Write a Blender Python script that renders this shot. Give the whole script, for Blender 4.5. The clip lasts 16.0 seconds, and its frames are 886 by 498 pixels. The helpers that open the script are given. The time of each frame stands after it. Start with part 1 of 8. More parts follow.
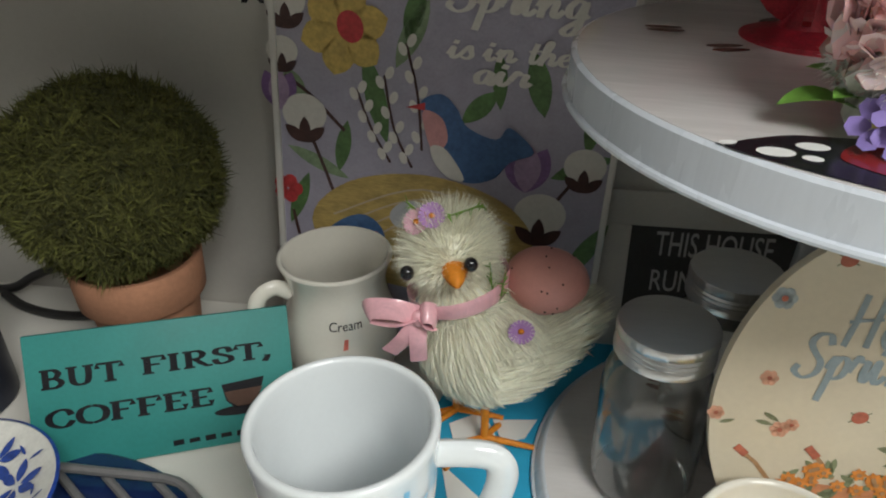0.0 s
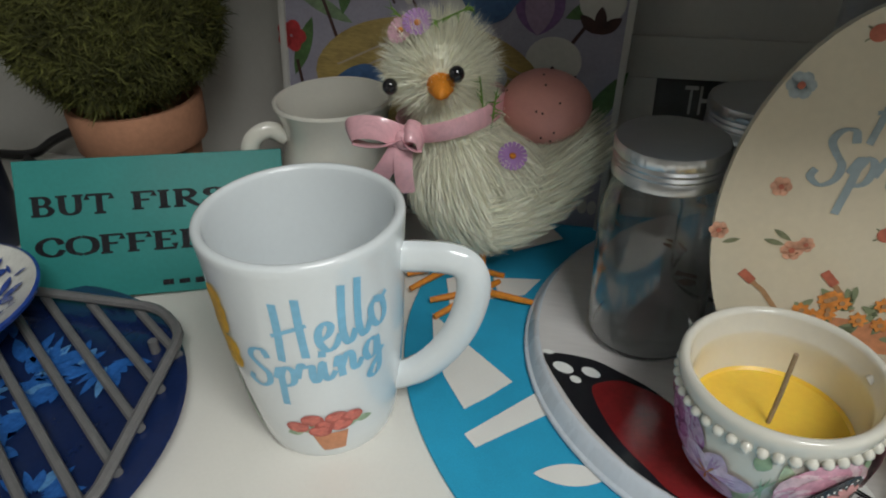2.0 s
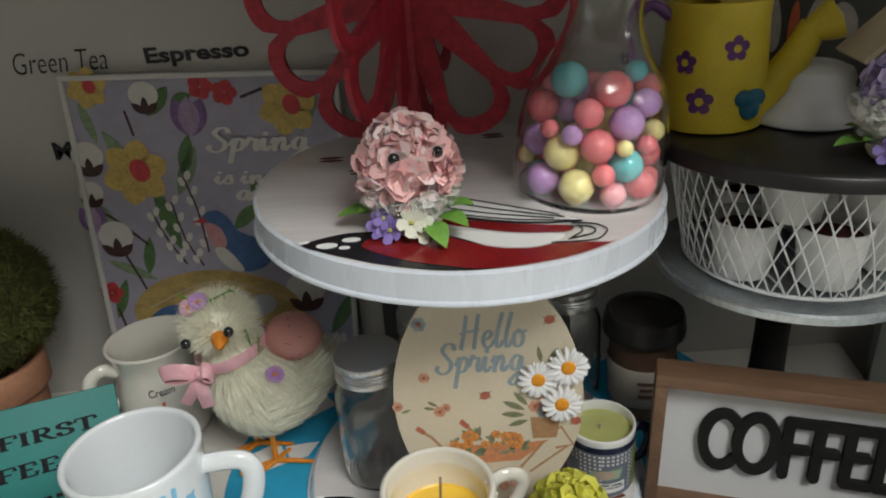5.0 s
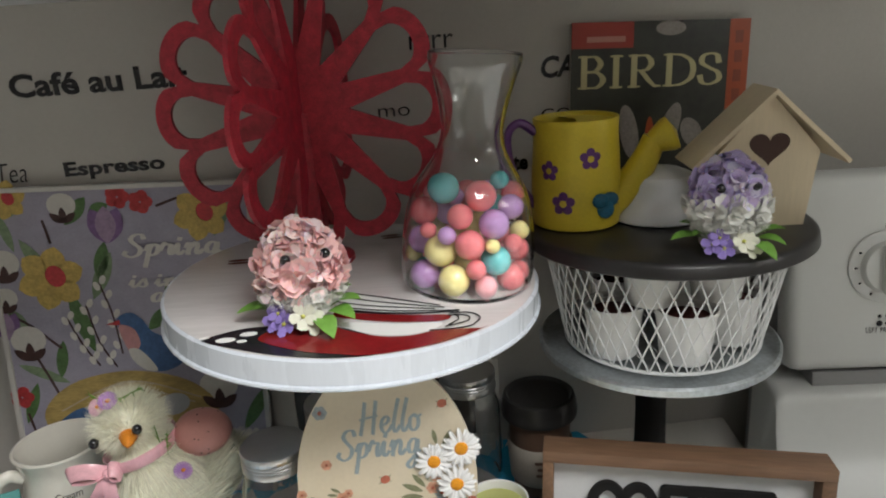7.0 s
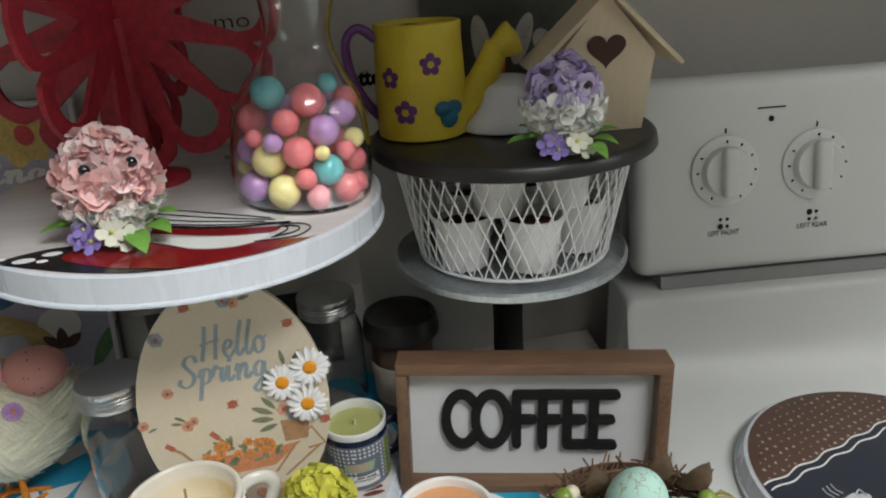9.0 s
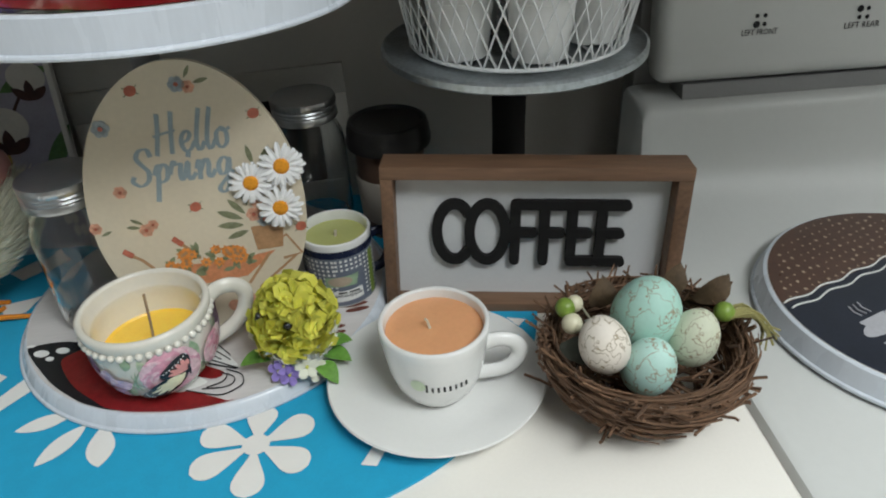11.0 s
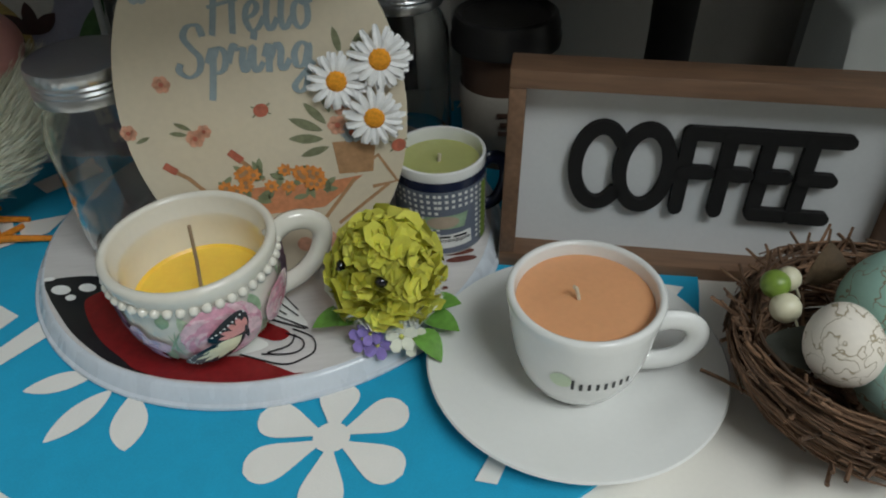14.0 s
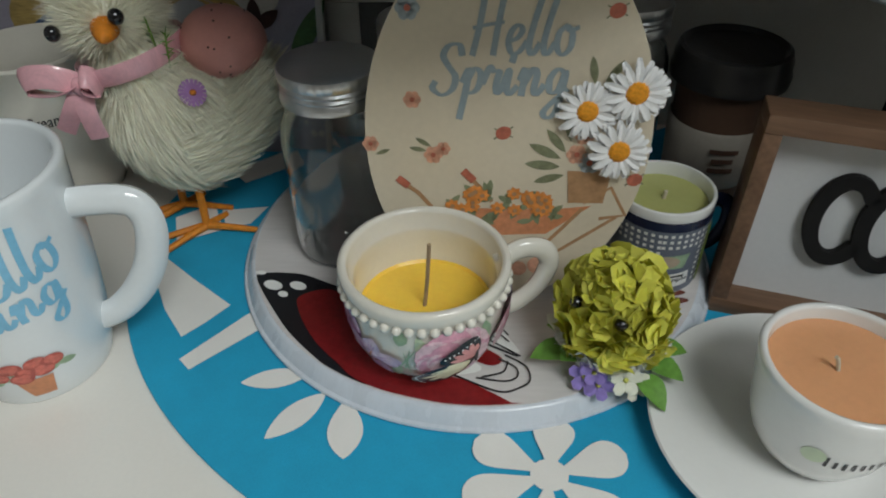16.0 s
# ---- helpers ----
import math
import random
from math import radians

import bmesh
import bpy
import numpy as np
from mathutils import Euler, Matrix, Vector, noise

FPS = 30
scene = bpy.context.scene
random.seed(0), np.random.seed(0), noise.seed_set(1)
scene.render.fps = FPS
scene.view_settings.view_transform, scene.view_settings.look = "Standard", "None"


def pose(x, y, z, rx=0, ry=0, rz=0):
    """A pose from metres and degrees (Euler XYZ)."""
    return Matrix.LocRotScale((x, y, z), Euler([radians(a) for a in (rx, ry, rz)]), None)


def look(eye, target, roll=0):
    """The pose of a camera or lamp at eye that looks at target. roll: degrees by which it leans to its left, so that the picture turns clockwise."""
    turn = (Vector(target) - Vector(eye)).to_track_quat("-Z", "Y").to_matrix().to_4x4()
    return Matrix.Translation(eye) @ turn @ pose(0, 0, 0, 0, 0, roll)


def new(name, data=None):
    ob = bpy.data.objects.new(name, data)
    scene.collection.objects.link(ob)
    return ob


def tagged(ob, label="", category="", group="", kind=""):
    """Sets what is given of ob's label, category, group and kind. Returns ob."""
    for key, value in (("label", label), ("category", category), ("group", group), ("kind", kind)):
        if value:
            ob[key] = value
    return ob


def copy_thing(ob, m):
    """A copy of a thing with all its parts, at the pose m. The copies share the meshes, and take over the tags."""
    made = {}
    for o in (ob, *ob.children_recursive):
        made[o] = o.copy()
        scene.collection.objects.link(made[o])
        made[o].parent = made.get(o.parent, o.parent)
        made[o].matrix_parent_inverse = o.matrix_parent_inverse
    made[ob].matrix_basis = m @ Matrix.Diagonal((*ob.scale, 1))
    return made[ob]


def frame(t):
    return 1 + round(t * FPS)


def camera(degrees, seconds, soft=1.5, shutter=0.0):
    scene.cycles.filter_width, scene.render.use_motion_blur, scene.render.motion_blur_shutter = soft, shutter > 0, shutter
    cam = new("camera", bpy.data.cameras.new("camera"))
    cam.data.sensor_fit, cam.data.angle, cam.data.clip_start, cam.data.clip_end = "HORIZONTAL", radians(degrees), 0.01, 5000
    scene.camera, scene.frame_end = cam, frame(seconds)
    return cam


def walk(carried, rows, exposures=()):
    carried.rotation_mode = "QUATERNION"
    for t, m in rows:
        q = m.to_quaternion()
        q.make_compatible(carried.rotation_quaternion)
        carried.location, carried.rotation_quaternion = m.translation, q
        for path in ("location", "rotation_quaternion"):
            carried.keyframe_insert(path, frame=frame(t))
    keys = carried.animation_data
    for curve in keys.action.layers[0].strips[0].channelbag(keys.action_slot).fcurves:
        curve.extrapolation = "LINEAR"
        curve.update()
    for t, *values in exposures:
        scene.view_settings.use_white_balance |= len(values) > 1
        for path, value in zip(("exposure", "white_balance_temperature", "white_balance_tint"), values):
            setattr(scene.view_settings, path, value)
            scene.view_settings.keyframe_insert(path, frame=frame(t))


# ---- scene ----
cam = camera(64.7, 16.0, soft=2.0)
PATH = [
    (0, (0.044, 0.063, 0.317), (-0.222, 1.763, -0.702), -0.3),
    (0.5, (0.044, 0.068, 0.299), (-0.245, 1.71, -0.806), -0.9),
    (1, (0.051, 0.062, 0.281), (-0.26, 1.645, -0.902), -1.5),
    (1.5, (0.063, 0.059, 0.256), (-0.289, 1.624, -0.939), -1.5),
    (2, (0.085, 0.055, 0.242), (-0.358, 1.671, -0.851), -1.8),
    (2.5, (0.107, 0.051, 0.253), (-0.365, 1.682, -0.804), -2.4),
    (3, (0.121, 0.043, 0.262), (-0.267, 1.703, -0.784), -2.3),
    (3.5, (0.135, 0.025, 0.291), (-0.134, 1.71, -0.751), -2.5),
    (4, (0.152, -0.003, 0.327), (-0.035, 1.701, -0.704), -3.6),
    (4.5, (0.165, -0.038, 0.362), (0.07, 1.72, -0.586), -3.8),
    (5, (0.176, -0.066, 0.389), (0.136, 1.738, -0.474), -4.4),
    (7.5, (0.219, -0.113, 0.402), (0.439, 1.781, -0.202), -3.8),
    (8, (0.236, -0.115, 0.395), (0.53, 1.751, -0.261), -3.9),
    (8.5, (0.247, -0.118, 0.385), (0.606, 1.718, -0.324), -3.8),
    (9, (0.251, -0.113, 0.372), (0.635, 1.691, -0.402), -3.6),
    (9.5, (0.25, -0.106, 0.352), (0.601, 1.661, -0.518), -3.5),
    (10, (0.253, -0.1, 0.336), (0.589, 1.63, -0.61), -3.7),
    (12.5, (0.263, -0.032, 0.267), (0.592, 1.495, -0.982), -2.1),
    (13, (0.252, -0.011, 0.26), (0.537, 1.535, -0.977), -2.2),
    (13.5, (0.244, 0.009, 0.25), (0.472, 1.559, -0.994), -2.3),
    (14, (0.233, 0.022, 0.245), (0.416, 1.561, -1.02), -2.2),
    (14.5, (0.22, 0.03, 0.242), (0.366, 1.557, -1.041), -1.8),
    (15, (0.202, 0.035, 0.247), (0.3, 1.559, -1.044), -1.2),
    (15.5, (0.183, 0.039, 0.25), (0.221, 1.581, -1.023), -0.8),
    (16, (0.167, 0.041, 0.254), (0.131, 1.588, -1.013), -0.9),
]
walk(cam, [(t, look(eye, target, roll)) for t, eye, target, roll in PATH],
     exposures=[(0.0, 0.46, 6500, 9), (1.5, 0.06, 6350, 8), (3.5, -0.08, 6350, 9), (5.0, 0.26, 6500, 10), (7.5, 0.68, 6450, 12), (8.5, 0.48, 6400, 11), (10.0, 0.36, 6250, 9), (12.5, -0.11, 6080, 6.5), (14.5, -0.21, 6150, 6), (16.0, -0.2, 6200, 7)])

# ---- light ----
world = bpy.data.worlds.new("room_light")
scene.world = world
world.use_nodes = True
world.node_tree.nodes["Background"].inputs[0].default_value = (0.75, 0.82, 0.9, 1)
world.node_tree.nodes["Background"].inputs[1].default_value = 0.055


def area_lamp(name, at, target, sx, sy, watts, colour):
    data = bpy.data.lights.new(name, "AREA")
    data.shape, data.size, data.size_y, data.energy, data.color = "RECTANGLE", sx, sy, watts, colour
    ob = new(name, data)
    ob.matrix_world = look(at, target)
    return ob


# the kitchen's ceiling light, over the floor in front of the worktop
area_lamp("ceiling_lamp", (0.78, -0.55, 1.42), (0.3, 0.25, 0.0), 0.9, 0.7, 30.5, (0.98, 0.985, 0.95))
# an unseen lamp assumed over the cooking range, to brighten the cooktop
area_lamp("range_lamp", (0.80, 0.06, 0.446), (0.80, 0.06, 0.0), 0.3, 0.12, 0.4, (1.0, 0.98, 0.93))


# ---- materials ----
def material(name, col, rough=0.5, metal=0.0, var=0.08, scale=40.0, fine=400.0, bump=0.05, depth=0.0006, coat=0.0, glass=0.0,
             sub=0.0, streak=None, random_shift=0.0, stain=0.0):
    """A procedural surface: a base colour with variation at two scales, uneven gloss and fine relief."""
    m = bpy.data.materials.new(name)
    m.use_nodes = True
    nt = m.node_tree
    N, L = nt.nodes, nt.links
    b = N["Principled BSDF"]
    tc = N.new("ShaderNodeTexCoord")
    mp = N.new("ShaderNodeMapping")
    L.new(tc.outputs["Object"], mp.inputs["Vector"])
    if streak:
        mp.inputs["Scale"].default_value = streak
    n1, n2 = N.new("ShaderNodeTexNoise"), N.new("ShaderNodeTexNoise")
    n1.inputs["Scale"].default_value, n2.inputs["Scale"].default_value = scale, fine
    n1.inputs["Detail"].default_value, n2.inputs["Detail"].default_value = 4, 3
    for n in (n1, n2):
        L.new(mp.outputs["Vector"], n.inputs["Vector"])
    mix = N.new("ShaderNodeMath")
    mix.operation = "MULTIPLY_ADD"
    L.new(n2.outputs["Fac"], mix.inputs[0])
    mix.inputs[1].default_value = 0.45
    sc = N.new("ShaderNodeMath")
    sc.operation = "MULTIPLY"
    L.new(n1.outputs["Fac"], sc.inputs[0])
    sc.inputs[1].default_value = 0.55
    L.new(sc.outputs[0], mix.inputs[2])
    ramp = N.new("ShaderNodeValToRGB")
    ramp.color_ramp.elements[0].position, ramp.color_ramp.elements[1].position = 0.3, 0.7
    ramp.color_ramp.elements[0].color = [max(0, c * (1 - var)) for c in col] + [1]
    ramp.color_ramp.elements[1].color = [min(1, c * (1 + var)) for c in col] + [1]
    L.new(mix.outputs[0], ramp.inputs["Fac"])
    out = ramp.outputs["Color"]
    if random_shift:
        info, hsv, mr = N.new("ShaderNodeNewGeometry"), N.new("ShaderNodeHueSaturation"), N.new("ShaderNodeMapRange")
        mr.inputs["To Min"].default_value, mr.inputs["To Max"].default_value = 1 - random_shift, 1 + random_shift
        L.new(info.outputs["Random Per Island"], mr.inputs["Value"])
        L.new(mr.outputs["Result"], hsv.inputs["Value"])
        L.new(out, hsv.inputs["Color"])
        out = hsv.outputs["Color"]
    if stain:
        ns, rs, mx = N.new("ShaderNodeTexNoise"), N.new("ShaderNodeValToRGB"), N.new("ShaderNodeMixRGB")
        ns.inputs["Scale"].default_value, ns.inputs["Detail"].default_value = scale * 0.4, 8
        L.new(mp.outputs["Vector"], ns.inputs["Vector"])
        rs.color_ramp.elements[0].position, rs.color_ramp.elements[1].position = 0.55, 0.75
        rs.color_ramp.elements[1].color = (stain, stain, stain, 1)
        L.new(ns.outputs["Fac"], rs.inputs["Fac"])
        L.new(rs.outputs["Color"], mx.inputs["Fac"])
        L.new(out, mx.inputs["Color1"])
        mx.inputs["Color2"].default_value = [c * 0.55 for c in col] + [1]
        out = mx.outputs["Color"]
    L.new(out, b.inputs["Base Color"])
    rr = N.new("ShaderNodeMapRange")
    rr.inputs["To Min"].default_value, rr.inputs["To Max"].default_value = max(0.0, rough - 0.06), min(1, rough + 0.06)
    L.new(n1.outputs["Fac"], rr.inputs["Value"])
    L.new(rr.outputs["Result"], b.inputs["Roughness"])
    b.inputs["Metallic"].default_value = metal
    if bump:
        bp = N.new("ShaderNodeBump")
        bp.inputs["Strength"].default_value, bp.inputs["Distance"].default_value = min(1.0, bump * 4), depth
        L.new(mix.outputs[0], bp.inputs["Height"])
        L.new(bp.outputs["Normal"], b.inputs["Normal"])
    b.inputs["Coat Weight"].default_value = coat
    b.inputs["Coat Roughness"].default_value = 0.08
    b.inputs["Transmission Weight"].default_value = glass
    if sub:
        b.inputs["Subsurface Weight"].default_value = sub
        b.inputs["Subsurface Radius"].default_value = (0.004, 0.003, 0.002)
    return m


M = {}


def mat(name, *a, **k):
    if name not in M:
        M[name] = material(name, *a, **k)
    return M[name]


WALL = mat("grey_white_painted_wall", (0.50, 0.48, 0.44), 0.75, var=0.04, scale=9, fine=300, bump=0.12)
LAMINATE = mat("white_laminate", (0.80, 0.77, 0.71), 0.38, var=0.025, scale=14, fine=500, bump=0.03, depth=0.0002)
ENAMEL = mat("white_stove_enamel", (0.62, 0.63, 0.61), 0.42, var=0.02, scale=8, fine=200, bump=0.02, depth=0.0002, coat=0.05)
GREYMETAL = mat("grey_painted_steel", (0.25, 0.25, 0.25), 0.45, var=0.06)
CERAMIC = mat("white_glazed_ceramic", (0.80, 0.80, 0.78), 0.12, var=0.02, scale=30, bump=0.02, depth=0.0003, coat=0.5)
CREAM = mat("cream_glazed_ceramic", (0.74, 0.71, 0.63), 0.14, var=0.03, scale=30, bump=0.02, depth=0.0003, coat=0.5)
MUGWHITE = mat("cool_white_glazed_stoneware", (0.75, 0.785, 0.80), 0.12, var=0.02, scale=30, bump=0.02, depth=0.0003, coat=0.5)
TIN = mat("white_lacquered_tin", (0.62, 0.66, 0.72), 0.28, var=0.05, scale=60, fine=500, bump=0.02, streak=(1, 1, 0.15), coat=0.2)
TINTOP = mat("printed_pale_grey_wood_pattern", (0.66, 0.63, 0.62), 0.22, var=0.1, scale=30, fine=200, bump=0.01, streak=(0.25, 2.0, 1), coat=0.3)
BLACKP = mat("black_print", (0.012, 0.012, 0.016), 0.25, var=0.1, bump=0.01)
REDP = mat("dark_red_print", (0.22, 0.012, 0.014), 0.22, var=0.25, scale=60, bump=0.01)
WHITEP = mat("white_print", (0.8, 0.8, 0.78), 0.35, var=0.02, bump=0.01)
BLUEFELT = mat("turquoise_blue_felt", (0.022, 0.35, 0.58), 0.85, var=0.09, scale=60, fine=1400, bump=0.25, depth=0.0004)
WHITEFELT = mat("white_felt", (0.80, 0.78, 0.74), 0.85, var=0.03, scale=60, fine=1400, bump=0.2, depth=0.0004)
GLASS = mat("clear_glass", (0.97, 0.985, 0.98), 0.02, var=0.0, bump=0.0, glass=1.0)
ALU = mat("brushed_aluminium", (0.62, 0.63, 0.64), 0.32, 1.0, var=0.06, scale=80, fine=900, bump=0.03, streak=(1, 8, 1))
ZINC = mat("galvanised_steel", (0.50, 0.54, 0.56), 0.36, 0.9, var=0.3, scale=50, fine=300, bump=0.04)
WALNUT = mat("brown_stained_wood", (0.17, 0.095, 0.055), 0.5, var=0.4, scale=25, fine=220, bump=0.15, depth=0.0004, streak=(0.16, 1.6, 1.6))
WALNUTV = mat("brown_stained_wood_upright", (0.17, 0.095, 0.055), 0.5, var=0.4, scale=25, fine=220, bump=0.15, depth=0.0004, streak=(1.6, 1.6, 0.16))
PALEWOOD = mat("pale_natural_wood", (0.62, 0.52, 0.36), 0.6, var=0.08, scale=30, fine=300, bump=0.06, streak=(1.5, 1.5, 0.2))
BLACKMATT = mat("matt_black_paint", (0.006, 0.0055, 0.0055), 0.9, var=0.2, bump=0.05)
BLACKPLASTIC = mat("black_plastic", (0.016, 0.015, 0.015), 0.35, var=0.2, bump=0.03)
PAPERWHITE = mat("white_painted_board", (0.72, 0.73, 0.74), 0.6, var=0.03, bump=0.04)


# ---- builders ----
def bm_new():
    return bmesh.new()


def part(name, bm, material_, parent=None, label="", smooth=True, kind=""):
    me = bpy.data.meshes.new(name)
    bm.normal_update()
    for f in bm.faces:
        f.smooth = smooth
    bm.to_mesh(me)
    bm.free()
    for m in (material_ if isinstance(material_, (list, tuple)) else [material_]):
        me.materials.append(m)
    if smooth:
        me.set_sharp_from_angle(angle=radians(38))
    ob = new(name, me)
    if parent:
        ob.parent = parent
    if label or kind:
        tagged(ob, label, kind=kind)
    return ob


def thing(name, label, category, m=None, group="", kind=""):
    ob = new(name)
    ob.empty_display_size = 0.02
    ob.matrix_world = m or Matrix()
    return tagged(ob, label, category, group, kind)


def add_faces(bm, verts, faces, m=None, mi=0):
    vs = [bm.verts.new(m @ Vector(v) if m else v) for v in verts]
    out = []
    for f in faces:
        try:
            fc = bm.faces.new([vs[i] for i in f])
            fc.material_index = mi
            out.append(fc)
        except ValueError:
            pass
    return vs, out


def lathe(bm, profile, m=None, n=48, mi=0, wave=None):
    """Turns a profile of (radius, height) round z; radius 0 closes it."""
    verts, rings = [], []
    for r, z in profile:
        if r <= 1e-6:
            rings.append([len(verts)])
            verts.append((0, 0, z))
        else:
            ring = []
            for i in range(n):
                a = 2 * math.pi * i / n
                rr = r * (wave(a, z) if wave else 1)
                ring.append(len(verts))
                verts.append((rr * math.cos(a), rr * math.sin(a), z))
            rings.append(ring)
    faces = []
    for a, b in zip(rings, rings[1:]):
        if len(a) == 1 and len(b) == 1:
            continue
        for i in range(n):
            j = (i + 1) % n
            if len(a) == 1:
                faces.append((a[0], b[j], b[i]))
            elif len(b) == 1:
                faces.append((a[i], a[j], b[0]))
            else:
                faces.append((a[i], a[j], b[j], b[i]))
    add_faces(bm, verts, faces, m, mi)
    return bm


def smooth_line(pts, k=6, closed=False):
    """A Catmull-Rom line through the points."""
    P = [Vector(p) for p in pts]
    n, out = len(P), []
    for i in range(n if closed else n - 1):
        g = (lambda q: P[q % n]) if closed else (lambda q: P[min(max(q, 0), n - 1)])
        a, b, c, d = g(i - 1), g(i), g(i + 1), g(i + 2)
        for j in range(k):
            t = j / k
            out.append(0.5 * (2 * b + (c - a) * t + (2 * a - 5 * b + 4 * c - d) * t * t + (3 * b - a - 3 * c + d) * t ** 3))
    if not closed:
        out.append(P[-1])
    return out


def tube(bm, pts, r, n=8, m=None, mi=0, flat=1.0, closed=False, side=None):
    """Sweeps a round (or flattened) section along points; r may be a number or a function of 0..1."""
    pts = [Vector(p) for p in pts]
    k = len(pts)
    verts, faces, nrm = [], [], None
    for i, p in enumerate(pts):
        t = (pts[(i + 1) % k] - pts[i - 1]) if closed else (pts[min(i + 1, k - 1)] - pts[max(i - 1, 0)])
        t = t.normalized() if t.length > 0 else Vector((0, 0, 1))
        if nrm is None:
            nrm = Vector(side) if side else t.orthogonal()
        nrm = (nrm - t * nrm.dot(t))
        nrm = nrm.normalized() if nrm.length > 1e-9 else t.orthogonal().normalized()
        bi = t.cross(nrm)
        rr = r(i / max(1, k - 1)) if callable(r) else r
        for j in range(n):
            a = 2 * math.pi * j / n
            verts.append(p + nrm * (math.cos(a) * rr) + bi * (math.sin(a) * rr * flat))
    for i in range(k if closed else k - 1):
        a, b = i * n, ((i + 1) % k) * n
        for j in range(n):
            faces.append((a + j, a + (j + 1) % n, b + (j + 1) % n, b + j))
    if not closed:
        faces.append(tuple(reversed(range(n))))
        faces.append(tuple(range((k - 1) * n, k * n)))
    add_faces(bm, verts, faces, m, mi)
    return bm


def box(bm, x0, x1, y0, y1, z0, z1, bevel=0.0, m=None, seg=2, mi=0):
    v = [(x, y, z) for x in (x0, x1) for y in (y0, y1) for z in (z0, z1)]
    f = [(0, 1, 3, 2), (4, 6, 7, 5), (0, 4, 5, 1), (2, 3, 7, 6), (0, 2, 6, 4), (1, 5, 7, 3)]
    vs, fs = add_faces(bm, v, f, None, mi)
    if bevel:
        edges = list({e for fc in fs for e in fc.edges})
        res = bmesh.ops.bevel(bm, geom=edges, offset=bevel, segments=seg, profile=0.5, affect="EDGES")
        vs = list({w for fc in res["faces"] for w in fc.verts} | {w for w in vs if w.is_valid})
        for fc in res["faces"]:
            fc.material_index = mi
    if m:
        bmesh.ops.transform(bm, matrix=m, verts=[w for w in vs if w.is_valid])
    return bm


def prism(bm, outline, z0, z1, m=None, mi=0):
    """A flat shape with the given outline in x and y, from z0 to z1 (one face if they are equal)."""
    k = len(outline)
    if z0 == z1:
        add_faces(bm, [(p[0], p[1], z0) for p in outline], [tuple(range(k))], m, mi)
    else:
        v = [(p[0], p[1], z0) for p in outline] + [(p[0], p[1], z1) for p in outline]
        add_faces(bm, v, [tuple(reversed(range(k))), tuple(range(k, 2 * k))] + [(i, (i + 1) % k, k + (i + 1) % k, k + i) for i in range(k)], m, mi)
    return bm


def ellipsoid(bm, c, rx, ry, rz, m=None, n=20, mi=0, egg=0.0):
    prof = []
    for i in range(n // 2 + 1):
        a = -math.pi / 2 + math.pi * i / (n // 2)
        prof.append((max(0.0, math.cos(a)) if 0 < i < n // 2 else 0.0, math.sin(a)))
    s = Matrix.LocRotScale(Vector(c), None, Vector((rx, ry, rz)))
    lathe(bm, [(r * (1 - egg * z), z) for r, z in prof], (m or Matrix()) @ s, n, mi)
    return bm


def ellipse(cx, cy, rx, ry, turn=0.0, n=24):
    c, s = math.cos(turn), math.sin(turn)
    return [(cx + rx * math.cos(a) * c - ry * math.sin(a) * s, cy + rx * math.cos(a) * s + ry * math.sin(a) * c) for a in (2 * math.pi * i / n for i in range(n))]


def leaf_shape(x, y, length, width, turn, n=8, blunt=0.0, tip=0.8):
    """The outline of a leaf or petal that starts at x, y and points in the direction turn."""
    c, s = math.cos(turn), math.sin(turn)
    up = []
    for i in range(n + 1):
        t = i / n
        w = width * 0.5 * math.sin(math.pi * t ** (1 - 0.0) if not blunt else math.pi * (t ** (1 + blunt))) ** tip if 0 < t < 1 else 0.0
        up.append((t * length, w))
    pts = up + [(a, -b) for a, b in reversed(up[1:-1])]
    return [(x + a * c - b * s, y + a * s + b * c) for a, b in pts]


def letters(text, width, height, bold=0.0, shear=0.0, spacing=1.0):
    """A flat bmesh of the words in the built-in font, from the origin to width and height."""
    cu = bpy.data.curves.new("letters", "FONT")
    cu.body, cu.size, cu.offset, cu.shear, cu.space_character, cu.resolution_u = text, 1.0, bold, shear, spacing, 3
    ob = new("letters", cu)
    bpy.context.view_layer.update()
    me = bpy.data.meshes.new_from_object(ob.evaluated_get(bpy.context.evaluated_depsgraph_get()))
    bpy.data.objects.remove(ob)
    bpy.data.curves.remove(cu)
    bm = bmesh.new()
    bm.from_mesh(me)
    bpy.data.meshes.remove(me)
    xs, ys = [v.co.x for v in bm.verts], [v.co.y for v in bm.verts]
    sx, sy = width / (max(xs) - min(xs)), height / (max(ys) - min(ys))
    for v in bm.verts:
        v.co = Vector(((v.co.x - min(xs)) * sx, (v.co.y - min(ys)) * sy, 0))
    return bm


SCRIPT, ROMAN = {}, {}


def glyph(book, char, advance, *strokes):
    """Keeps a letter as pen strokes; baseline at 0, small letters (or capitals of ROMAN) 1 high."""
    book[char] = (advance, strokes)


